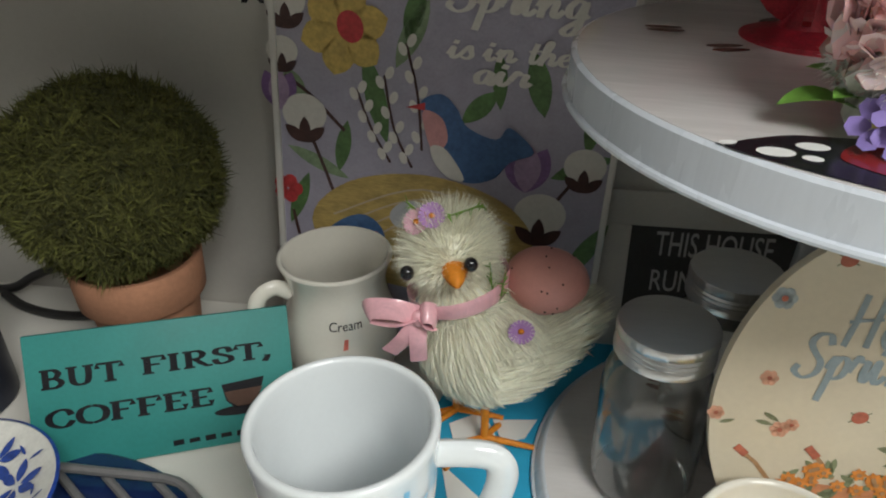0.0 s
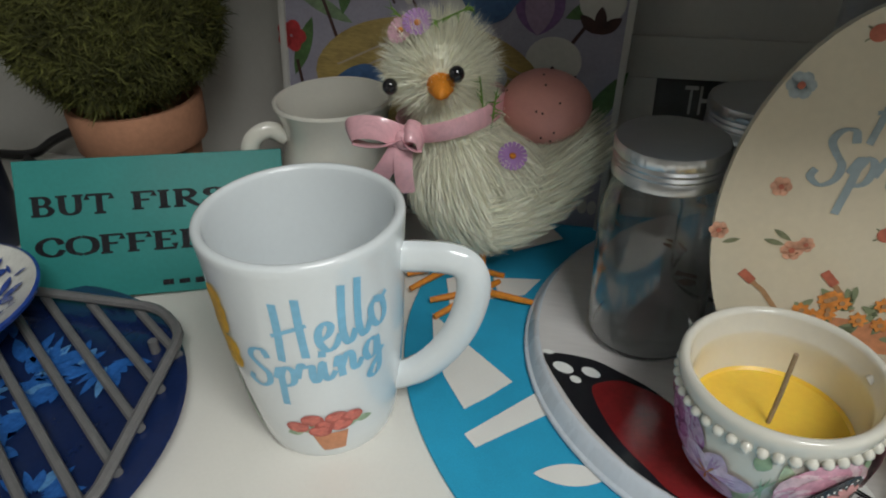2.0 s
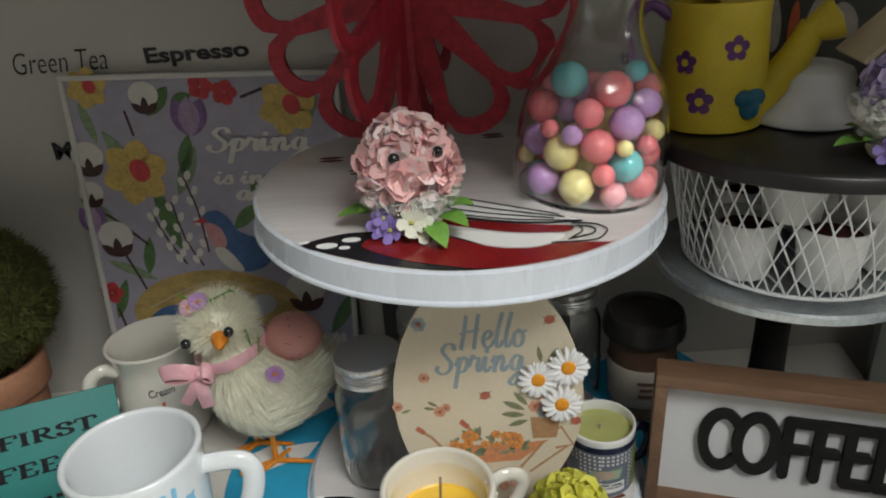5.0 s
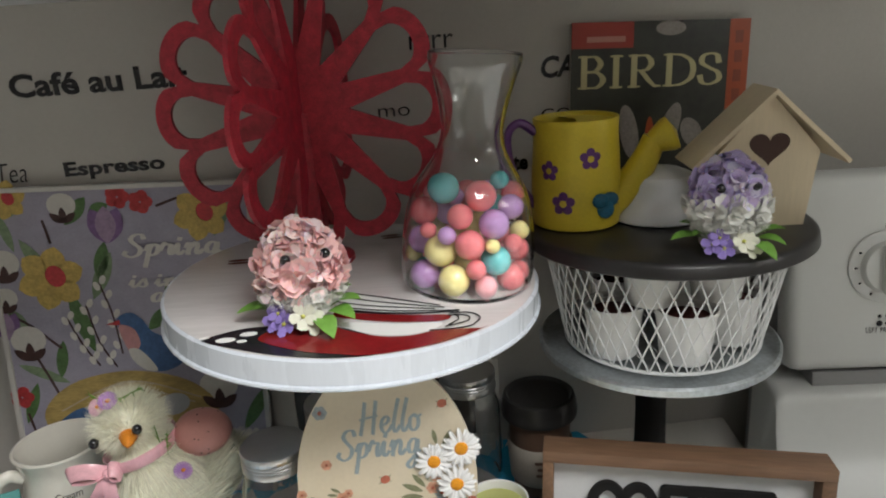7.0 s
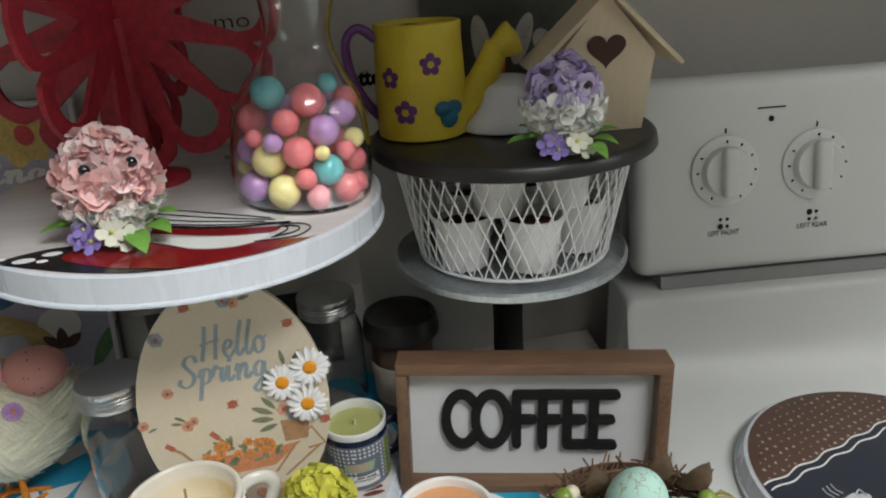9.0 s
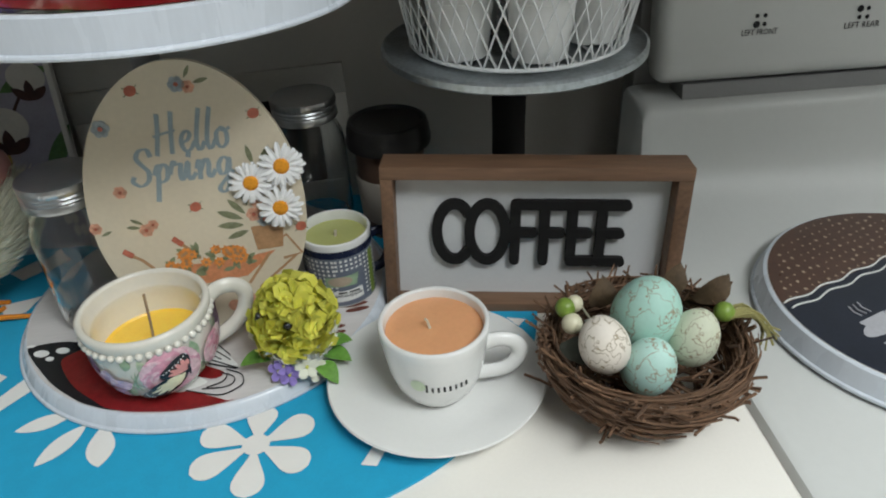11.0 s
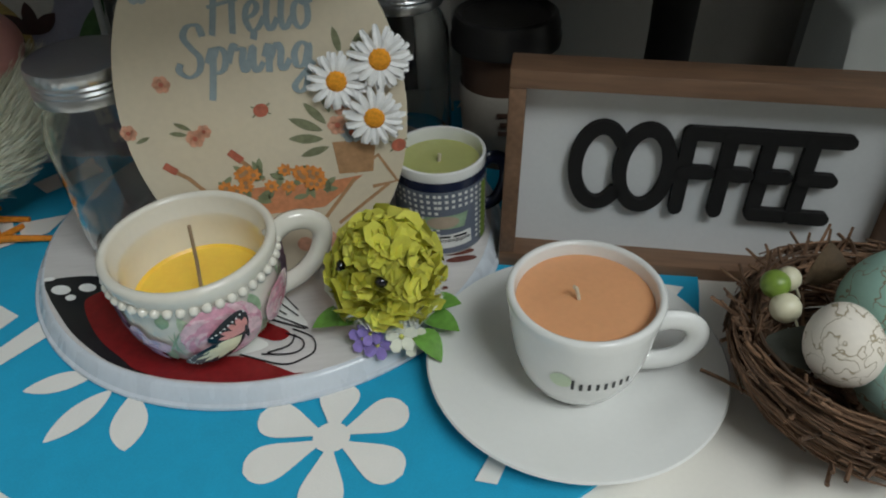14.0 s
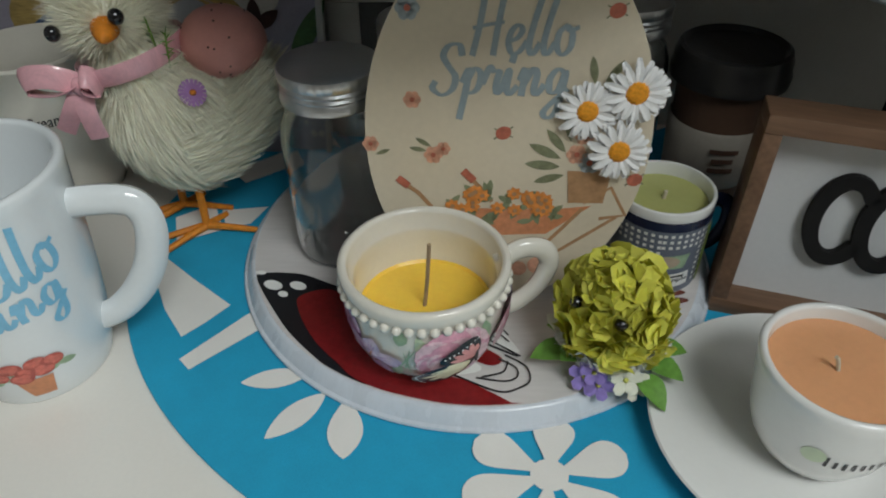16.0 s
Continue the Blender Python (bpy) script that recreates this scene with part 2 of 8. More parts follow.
glyph(SCRIPT, "H", 1.5, [(0.40, 1.95), (0.30, 1.0), (0.12, 0.0)], [(1.2, 2.0), (1.08, 1.0), (1.0, 0.02)], [(0.05, 0.92), (0.6, 1.02), (1.3, 1.12)])
glyph(SCRIPT, "e", 0.8, [(0.08, 0.45), (0.45, 0.58), (0.62, 0.85), (0.42, 1.02), (0.17, 0.8), (0.1, 0.4), (0.3, 0.04), (0.6, 0.1), (0.85, 0.42)])
glyph(SCRIPT, "l", 0.62, [(0.50, 2.02), (0.30, 1.2), (0.18, 0.45), (0.26, 0.06), (0.42, 0.06), (0.62, 0.36)])
glyph(SCRIPT, "o", 0.9, [(0.42, 1.0), (0.14, 0.75), (0.14, 0.25), (0.4, 0.0), (0.7, 0.25), (0.7, 0.75), (0.45, 1.0), (0.58, 0.84), (0.92, 0.95)])
glyph(SCRIPT, "S", 1.1, [(1.02, 1.55), (0.88, 1.9), (0.5, 1.88), (0.3, 1.5), (0.55, 1.08), (0.85, 0.68), (0.78, 0.18), (0.38, -0.06), (0.0, 0.2), (0.06, 0.45)])
glyph(SCRIPT, "p", 0.85, [(0.05, 0.5), (0.26, 0.98), (0.22, 0.2), (0.08, -0.98)], [(0.22, 0.5), (0.48, 1.0), (0.75, 0.75), (0.66, 0.2), (0.36, 0.03), (0.2, 0.22)])
glyph(SCRIPT, "r", 0.8, [(0.0, 0.45), (0.22, 1.08), (0.34, 0.9), (0.6, 0.9), (0.54, 0.4), (0.62, 0.03), (0.82, 0.3)])
glyph(SCRIPT, "i", 0.6, [(0.0, 0.35), (0.2, 1.0), (0.16, 0.3), (0.3, 0.0), (0.55, 0.3)], [(0.25, 1.30), (0.29, 1.48)])
glyph(SCRIPT, "n", 1.06, [(0.05, 0.6), (0.2, 1.0), (0.18, 0.0)], [(0.2, 0.35), (0.5, 1.0), (0.68, 0.8), (0.64, 0.2), (0.78, 0.01), (1.0, 0.35)])
glyph(SCRIPT, "g", 0.9, [(0.7, 0.85), (0.4, 1.0), (0.14, 0.6), (0.24, 0.1), (0.55, 0.2), (0.72, 0.92), (0.68, 0.0), (0.58, -0.7), (0.3, -0.95), (0.1, -0.7), (0.45, -0.25), (0.9, 0.2)])
glyph(SCRIPT, "a", 0.9, [(0.68, 0.85), (0.4, 1.0), (0.12, 0.6), (0.22, 0.06), (0.52, 0.2), (0.7, 0.92), (0.66, 0.2), (0.76, 0.0), (0.95, 0.35)])
glyph(SCRIPT, "s", 0.7, [(0.0, 0.35), (0.4, 1.1), (0.5, 0.7), (0.58, 0.3), (0.36, 0.0), (0.08, 0.15)])
glyph(SCRIPT, "t", 0.55, [(0.28, 1.7), (0.18, 0.6), (0.24, 0.04), (0.55, 0.35)], [(0.0, 1.05), (0.3, 1.12), (0.55, 1.15)])
glyph(SCRIPT, "h", 0.95, [(0.0, 0.4), (0.36, 1.3), (0.44, 1.9), (0.28, 1.9), (0.18, 1.0), (0.12, 0.0)], [(0.16, 0.35), (0.46, 1.0), (0.64, 0.8), (0.6, 0.2), (0.74, 0.01), (0.95, 0.35)])
STEM, FOOT = [(0.15, 0.0), (0.15, 1.0)], [(0.0, 0.0), (0.32, 0.0)]
glyph(ROMAN, "B", 0.88, STEM, [(0.0, 1.0), (0.3, 1.0), (0.47, 0.98), (0.6, 0.77), (0.47, 0.55), (0.24, 0.53)], [(0.24, 0.5), (0.52, 0.48), (0.68, 0.25), (0.52, 0.02), (0.3, 0.0), (0.0, 0.0)])
glyph(ROMAN, "U", 1.05, [(0.17, 1.0), (0.17, 0.4), (0.24, 0.1), (0.45, 0.0), (0.66, 0.1), (0.74, 0.4), (0.74, 1.0)], [(0.0, 1.0), (0.34, 1.0)], [(0.58, 1.0), (0.9, 1.0)])
glyph(ROMAN, "T", 0.95, [(0.42, 0.0), (0.42, 1.0)], [(0.0, 0.8), (0.0, 1.0), (0.84, 1.0), (0.84, 0.8)], [(0.24, 0.0), (0.6, 0.0)])
glyph(ROMAN, "F", 0.85, STEM, FOOT, [(0.0, 1.0), (0.68, 1.0), (0.68, 0.78)], [(0.22, 0.52), (0.52, 0.52)])
glyph(ROMAN, "I", 0.5, STEM, FOOT, [(0.0, 1.0), (0.32, 1.0)])
glyph(ROMAN, "R", 0.98, STEM, FOOT, [(0.0, 1.0), (0.3, 1.0), (0.5, 0.98), (0.63, 0.76), (0.5, 0.54), (0.24, 0.52)], [(0.36, 0.5), (0.56, 0.2), (0.74, 0.0), (0.9, 0.0)])
glyph(ROMAN, "S", 0.78, [(0.56, 0.72), (0.5, 0.94), (0.32, 1.0), (0.12, 0.92), (0.09, 0.7), (0.3, 0.54), (0.55, 0.38), (0.58, 0.14), (0.34, 0.0), (0.12, 0.06), (0.05, 0.27)])
glyph(ROMAN, "C", 0.92, [(0.74, 0.7), (0.64, 0.94), (0.4, 1.0), (0.13, 0.8), (0.05, 0.5), (0.13, 0.2), (0.4, 0.0), (0.62, 0.06), (0.75, 0.28)])
glyph(ROMAN, "O", 1.05, [(0.42, 1.0), (0.15, 0.85), (0.06, 0.5), (0.15, 0.15), (0.42, 0.0)], [(0.52, 1.0), (0.8, 0.85), (0.9, 0.5), (0.8, 0.15), (0.52, 0.0)])
glyph(ROMAN, "E", 0.88, STEM, [(0.0, 1.0), (0.64, 1.0), (0.64, 0.8)], [(0.22, 0.52), (0.5, 0.52)], [(0.0, 0.0), (0.66, 0.0), (0.66, 0.22)])
glyph(ROMAN, "D", 0.98, STEM, [(0.0, 1.0), (0.3, 1.0), (0.52, 0.96), (0.76, 0.78), (0.83, 0.5), (0.76, 0.22), (0.52, 0.04), (0.3, 0.0), (0.0, 0.0)])
glyph(ROMAN, ",", 0.3, [(0.12, 0.12), (0.1, 0.0), (0.02, -0.18)])


def penned(book, text, width, height, pen, thin=0.4, lean=0.0):
    """Words drawn with a pen that is broad down and thin across, as a flat bmesh from the origin to width and height."""
    bm = bmesh.new()
    x0, level = 0.0, 0.0
    for ch in text:
        if ch == " ":
            x0 += 0.55
            continue
        advance, strokes = book[ch]
        for line in strokes:
            P = [Vector((x0 + x + lean * y, y, 0)) for x, y in line]
            if len(P) >= 5 or (book is SCRIPT and len(P) > 2):
                P = smooth_line(P, 5)
            rows = []
            for i, p in enumerate(P):
                a, b = P[max(i - 1, 0)], P[min(i + 1, len(P) - 1)]
                d = (b - a).normalized()
                w = pen * (thin + (1 - thin) * abs(d.y) ** 1.5) / 2
                q = Vector((-d.y, d.x, 0)) * w
                if i == 0:
                    p = p - d * w * 0.5
                if i == len(P) - 1:
                    p = p + d * w * 0.5
                level += 0.000001
                rows.append((bm.verts.new(p + q + Vector((0, 0, level))), bm.verts.new(p - q + Vector((0, 0, level)))))
            for (a, b), (c, d) in zip(rows, rows[1:]):
                bm.faces.new((b, d, c, a))
        x0 += advance
    xs, ys = [v.co.x for v in bm.verts], [v.co.y for v in bm.verts]
    sx, sy = width / (max(xs) - min(xs)), height / (max(ys) - min(ys))
    lx, ly = min(xs), min(ys)
    for v in bm.verts:
        v.co = Vector(((v.co.x - lx) * sx, (v.co.y - ly) * sy, v.co.z))
    return bm


def put_flat(dst, src, m, mi=0):
    """Copies the bmesh src into dst at the pose m, and frees it."""
    vs = {v: dst.verts.new(m @ v.co) for v in src.verts}
    for f in src.faces:
        try:
            dst.faces.new([vs[v] for v in f.verts]).material_index = mi
        except ValueError:
            pass
    src.free()


def thicken(bm, d):
    """Gives a flat bmesh in x and y the depth d towards -z."""
    top = list(bm.faces)
    res = bmesh.ops.extrude_face_region(bm, geom=top)
    bmesh.ops.translate(bm, verts=[g for g in res["geom"] if isinstance(g, bmesh.types.BMVert)], vec=(0, 0, d))
    bmesh.ops.recalc_face_normals(bm, faces=bm.faces)
    return bm


def wrapped(bm, radius_at, angle, off=0.0003, longest=0.003):
    """Bends a flat print (x along the girth, y up) round a turned body; angle: where x = 0 lies, x runs anticlockwise."""
    bmesh.ops.triangulate(bm, faces=bm.faces)
    for _ in range(4):
        es = [e for e in bm.edges if e.calc_length() > longest]
        if not es:
            break
        bmesh.ops.subdivide_edges(bm, edges=es, cuts=1, use_grid_fill=False)
        bmesh.ops.triangulate(bm, faces=[f for f in bm.faces if len(f.verts) > 3])
    for v in bm.verts:
        r = radius_at(v.co.y)
        a = angle + v.co.x / r
        rr = r + off + v.co.z
        v.co = Vector((rr * math.cos(a), rr * math.sin(a), v.co.y))
    return bm


def radius_of(profile):
    """The outer radius at a height, from the outer part of a profile that rises."""
    def f(z):
        for (r0, z0), (r1, z1) in zip(profile, profile[1:]):
            if z0 <= z <= z1:
                return r0 + (r1 - r0) * (z - z0) / max(1e-9, z1 - z0)
        return profile[-1][0] if z > profile[-1][1] else profile[0][0]
    return f


def vessel(outer, wall, base=0.004, lip=3):
    """The closed profile of a cup from its outer profile: up the outside, over a rounded lip and down the inside."""
    rise = [(Vector((r, z))) for r, z in outer]
    top_r, top_z = outer[-1]
    prof = [(0.0, outer[0][1])] + list(outer)
    for i in range(1, lip + 1):
        a = math.pi * i / (lip + 1)
        prof.append((top_r - wall / 2 + wall / 2 * math.cos(a), top_z + wall / 2 * math.sin(a)))
    prof += [(max(0.001, r - wall), z) for r, z in reversed(outer) if z > outer[0][1] + base]
    prof += [(max(0.001, outer[0][0] - wall * 1.5), outer[0][1] + base), (0.0, outer[0][1] + base)]
    return prof


# ---- the setting ----
def slab(name, label, bounds, material_, category, bevel=0.0):
    bm = bm_new()
    box(bm, *bounds, bevel=bevel)
    ob = part(name, bm, material_, None, "", smooth=bevel > 0)
    return tagged(ob, label, category, kind="structure")


slab("wall_north", "grey-white painted kitchen wall behind the worktop", (-1.2, 1.9, 0.488, 0.6, -0.9, 1.5), WALL, "wall")
slab("wall_south", "plain painted wall closing the kitchen", (-1.2, 1.9, -2.1, -2.0, -0.9, 1.5), WALL, "wall")
slab("wall_west", "plain painted side wall of the kitchen", (-1.3, -1.2, -2.1, 0.6, -0.9, 1.5), WALL, "wall")
# unseen panel, added to cut bounced light at the worktop's left end
slab("left_shade_panel", "unseen dark grey panel added to darken the worktop's left end", (-0.52, -0.44, -0.16, 0.488, 0.0, 1.5), GREYMETAL, "wall")
slab("wall_east", "plain painted end wall of the kitchen", (1.9, 2.0, -2.1, 0.6, -0.9, 1.5), WALL, "wall")
slab("ceiling", "plain white ceiling of the kitchen", (-1.3, 2.0, -2.1, 0.6, 1.5, 1.6), PAPERWHITE, "ceiling")
slab("floor", "plain pale floor of the kitchen", (-1.3, 2.0, -2.1, 0.6, -1.0, -0.9), LAMINATE, "floor")
bm = bm_new()
prism(bm, [(-1.2, -0.16), (0.452, -0.16), (0.530, 0.488), (-1.2, 0.488)], -0.036, 0.0)
bmesh.ops.bevel(bm, geom=list(bm.edges), offset=0.003, segments=2, profile=0.5, affect="EDGES")
tagged(part("worktop", bm, LAMINATE), "white laminate kitchen worktop with squared edge", "worktop", kind="structure")
slab("base_cabinet", "plain white cabinet carcass under the worktop", (-1.2, 0.448, -0.12, 0.486, -0.9, -0.037), PAPERWHITE, "cabinet")
# unseen block for an assumed wall cabinet; it shades the wall and poster
slab("soffit", "unseen plain white cabinet underside shading the back of the worktop", (-1.2, 0.5, 0.15, 0.488, 0.435, 0.9), PAPERWHITE, "soffit")
# unseen block, added to keep the ceiling lamp off the control panel
slab("hood", "unseen plain white block added above the stove to shade its panel", (0.503, 1.9, -0.03, 0.488, 0.45, 0.9), PAPERWHITE, "hood")


# ---- the cooking range ----
def cooking_range():
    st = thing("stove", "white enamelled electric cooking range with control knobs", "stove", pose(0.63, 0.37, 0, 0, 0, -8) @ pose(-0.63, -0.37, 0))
    bm = bm_new()
    prof = [(-0.17, -0.06), (-0.175, -0.01), (-0.165, 0.004), (-0.15, 0.007), (0.20, 0.007), (0.27, 0.010), (0.31, 0.020), (0.335, 0.040), (0.345, 0.064), (0.349, 0.086), (0.354, 0.093), (0.365, 0.095), (0.40, 0.095), (0.40, -0.06)]
    prof = [(p.x, p.y) for p in smooth_line([(a, b, 0) for a, b in prof[:-2]], 3)] + prof[-2:]
    k = len(prof)
    xs = [(0.511, -0.006), (0.5135, -0.002), (0.519, 0.0), (1.26, 0.0)]
    verts = [(x, y, z + (dz if z > -0.05 else 0)) for x, dz in xs for y, z in prof]
    faces = [(i * k + j, i * k + j + 1, (i + 1) * k + j + 1, (i + 1) * k + j) for i in range(len(xs) - 1) for j in range(k - 1)]
    faces.append(tuple(range(k)))
    add_faces(bm, verts, faces)
    bmesh.ops.recalc_face_normals(bm, faces=bm.faces)
    part("cooktop", bm, ENAMEL, st)
    bm = bm_new()
    box(bm, 0.5135, 1.255, -0.14, 0.395, -0.9, -0.061, 0.003)
    part("body", bm, ENAMEL, st)
    bm = bm_new()
    box(bm, 0.519, 1.25, 0.402, 0.43, -0.06, 0.262, 0.004)
    part("back_plate", bm, GREYMETAL, st, "grey steel back of the control panel")
    # the control panel leans back a little
    pm = pose(0.5225, 0.3605, 0.1080, -9.4, 0, 0)
    panel = new("control_panel")
    panel.matrix_world = pm
    bm = bm_new()
    box(bm, 0, 0.74, 0, 0.03, 0, 0.165, 0.011, seg=4)
    me = part("control_panel", bm, ENAMEL, st, "white enamelled control panel with black marks")
    bpy.data.objects.remove(panel)
    me.matrix_local = pm
    bm = bm_new()
    box(bm, 0.022, 0.74, 0.004, 0.03, -0.0125, -0.001)
    gap = part("gap_strip", bm, GREYMETAL, st)
    gap.matrix_local = pm
    for kx in (0.0745, 0.1525, 0.36, 0.435, 0.51):
        kz = 0.0868
        km = pm @ pose(kx, 0, kz, 90, 0, 0)
        bm = bm_new()
        lathe(bm, [(0.0, 0.0), (0.029, 0.0), (0.029, 0.002), (0.026, 0.0035), (0.0, 0.0036)])
        skirt = part("knob", bm, ENAMEL, st, "round white dial knob with black ticks")
        skirt.matrix_local = km
        bm = bm_new()
        lathe(bm, [(0.0, 0.0035), (0.021, 0.0035), (0.0205, 0.007), (0.019, 0.009), (0.0, 0.0095)])
        box(bm, -0.0068, 0.0068, -0.021, 0.021, 0.007, 0.0165, 0.0038, seg=3)
        part("grip", bm, ENAMEL, skirt)
        bm = bm_new()
        for i in range(11):
            a = radians(90 - 30 * i)
            if i == 6:
                continue
            prism(bm, ellipse(0.0245 * math.cos(a), 0.0245 * math.sin(a), 0.0013, 0.0009, a, 8), 0.0039, 0.0039)
        prism(bm, [(-0.0007, 0.031), (0.0007, 0.031), (0.0007, 0.035), (-0.0007, 0.035)], 0.0006, 0.0006)
        part("scale_print", bm, BLACKP, skirt, kind="stuff")
    bm = bm_new()
    for i, word in enumerate(("LEFT FRONT", "LEFT REAR")):
        kx = 0.0745 + 0.078 * i
        put_flat(bm, letters(word, 0.027, 0.0042), pm @ pose(kx - 0.0135, -0.0006, 0.0325, 90, 0, 0))
        for dx, dz in ((-0.003, 0.003), (0.003, 0.003), (-0.003, -0.003), (0.003, -0.003)):
            r = 0.0026 if dx == -0.003 and (dz < 0) == (i == 0) else 0.0016
            prism(bm, ellipse(dx, dz, r, r, 0, 10), 0, 0, pm @ pose(kx, -0.0006, 0.043, 90, 0, 0))
    prism(bm, ellipse(0, 0, 0.0025, 0.0025, 0, 12), 0, 0, pm @ pose(0.113, -0.0006, 0.127, 90, 0, 0))
    for w in (0.012,):
        prism(bm, [(-w, -0.0006), (w, -0.0006), (w, 0.0006), (-w, 0.0006)], 0, 0, pm @ pose(0.113, -0.0006, 0.136, 90, 0, 0))
    part("panel_lettering", bm, BLACKP, st, "small black lettering on the panel", kind="stuff")


cooking_range()


def burner_cover(name, label, cx, cy, z, r, height, lip):
    t = thing(name, label, "burner cover", pose(cx, cy, z))
    bm = bm_new()
    lathe(bm, [(0.0, height - 0.001), (r - lip - 0.001, height - 0.001), (r - lip - 0.001, height), (r - lip, height), (r - lip + 0.0015, height - 0.001), (r - 0.002, 0.003), (r - 0.0005, 0.0026), (r, 0.0016), (r - 0.0005, 0.0004), (r - 0.003, 0.0004), (r - lip - 0.001, height - 0.003), (0, height - 0.003)], n=96)
    part("tin", bm, TIN, t, "white lacquered tin skirt with rolled rim")
    bm = bm_new()
    lathe(bm, [(0.0, height + 0.0002), (r - lip - 0.0008, height + 0.0002), (r - lip - 0.0008, height - 0.0008)], n=96)
    part("printed_top", bm, TINTOP, t, "pale printed top")
    return t


CHOC = mat("brown_print", (0.085, 0.045, 0.032), 0.3, var=0.2, scale=60, bump=0.02)
NAVYP = mat("blue_black_print", (0.018, 0.022, 0.035), 0.3, var=0.2, bump=0.02)
TANP = mat("tan_print", (0.45, 0.36, 0.27), 0.4, var=0.1)
GREYP = mat("grey_print", (0.42, 0.42, 0.45), 0.4, var=0.1)


def coffee_cover():
    t = burner_cover("burner_cover", "round tin burner cover with brown dotted and dark coffee print", 0.628, 0.193, 0.0085, 0.105, 0.016, 0.007)
    R, h = 0.0968, 0.0166
    turn, cut = radians(14.7), 0.0387
    a1 = math.asin(cut / 0.0968)
    d = (math.cos(turn), math.sin(turn))
    up = (-d[1], d[0])
    bm = bm_new()
    arc = [(R * math.cos(turn + a1 + (math.pi - 2 * a1) * i / 40), R * math.sin(turn + a1 + (math.pi - 2 * a1) * i / 40)) for i in range(41)]
    prism(bm, arc, h, h)
    part("brown_print", bm, CHOC, t, smooth=False)
    bm = bm_new()
    arc = [(R * math.cos(turn + a1 - (math.pi + 2 * a1) * i / 60), R * math.sin(turn + a1 - (math.pi + 2 * a1) * i / 60)) for i in range(61)]
    prism(bm, arc[::-1], h, h)
    part("dark_print", bm, NAVYP, t, smooth=False)
    rnd = random.Random(3)
    bm = bm_new()
    for i in range(-14, 15):
        for j in range(0, 9):
            x, y = i * 0.0072 + (j % 2) * 0.0036 + rnd.uniform(-.001, .001), cut + 0.004 + j * 0.0068 + rnd.uniform(-.001, .001)
            if math.hypot(x, y) < R - 0.004:
                r = rnd.choice((0.0008, 0.0010, 0.0014))
                prism(bm, ellipse(x * d[0] + y * up[0], x * d[1] + y * up[1], r, r * 0.8, rnd.random() * 3, 8), h + 0.0002, h + 0.0002)
    part("pale_dot_print", bm, TANP, t, smooth=False, kind="stuff")
    bm = bm_new()
    for off in (cut, cut - 0.006):
        line = [Vector((x / 100 * d[0] + (off / 1 + 0.0013 * math.sin(x * 2.1)) * up[0], x / 100 * d[1] + (off + 0.0013 * math.sin(x * 2.1)) * up[1], h + 0.0004)) for x in [v * 0.25 for v in range(-35, 36)]]
        tube(bm, line, 0.0006, 4)
    for off, n in ((-0.075, 30),):
        line = [Vector((x / 100 * d[0] + (off + 0.0013 * math.sin(x * 2.1)) * up[0], x / 100 * d[1] + (off + 0.0013 * math.sin(x * 2.1)) * up[1], h + 0.0004)) for x in [v * 0.25 for v in range(-22, 23)]]
        tube(bm, line, 0.0006, 4)
    part("white_braid", bm, WHITEP, t)
    bm = bm_new()
    for cx in (-0.055, 0.0, 0.055):
        mm = Matrix.Rotation(turn, 4, "Z") @ pose(cx, 0.004 if cx else -0.035, h + 0.0003)
        prism(bm, ellipse(0, -0.008, 0.018, 0.006, 0.1), 0, 0, mm)
        prism(bm, [(0.011 * math.cos(a), 0.010 * math.sin(a)) for a in [math.pi + math.pi * i / 16 for i in range(17)]], 0.0002, 0.0002, mm)
        tube(bm, [(0.01, -0.002, 0.0003), (0.016, 0.0, 0.0003), (0.015, -0.007, 0.0003), (0.009, -0.007, 0.0003)], 0.0008, 4, mm)
        for k in range(3):
            tube(bm, [(-0.004 + k * 0.004, 0.003, 0.0003), (-0.005 + k * 0.004, 0.008, 0.0003), (-0.003 + k * 0.004, 0.013, 0.0003)], 0.0005, 4, mm)
        for k in range(4):
            x0 = -0.015 + 0.008 * k
            prism(bm, [(x0, -0.021), (x0 + 0.006, -0.021), (x0 + 0.006, -0.0185), (x0, -0.0185)], 0, 0, mm)
    part("cup_print", bm, GREYP, t, smooth=False, kind="stuff")


coffee_cover()


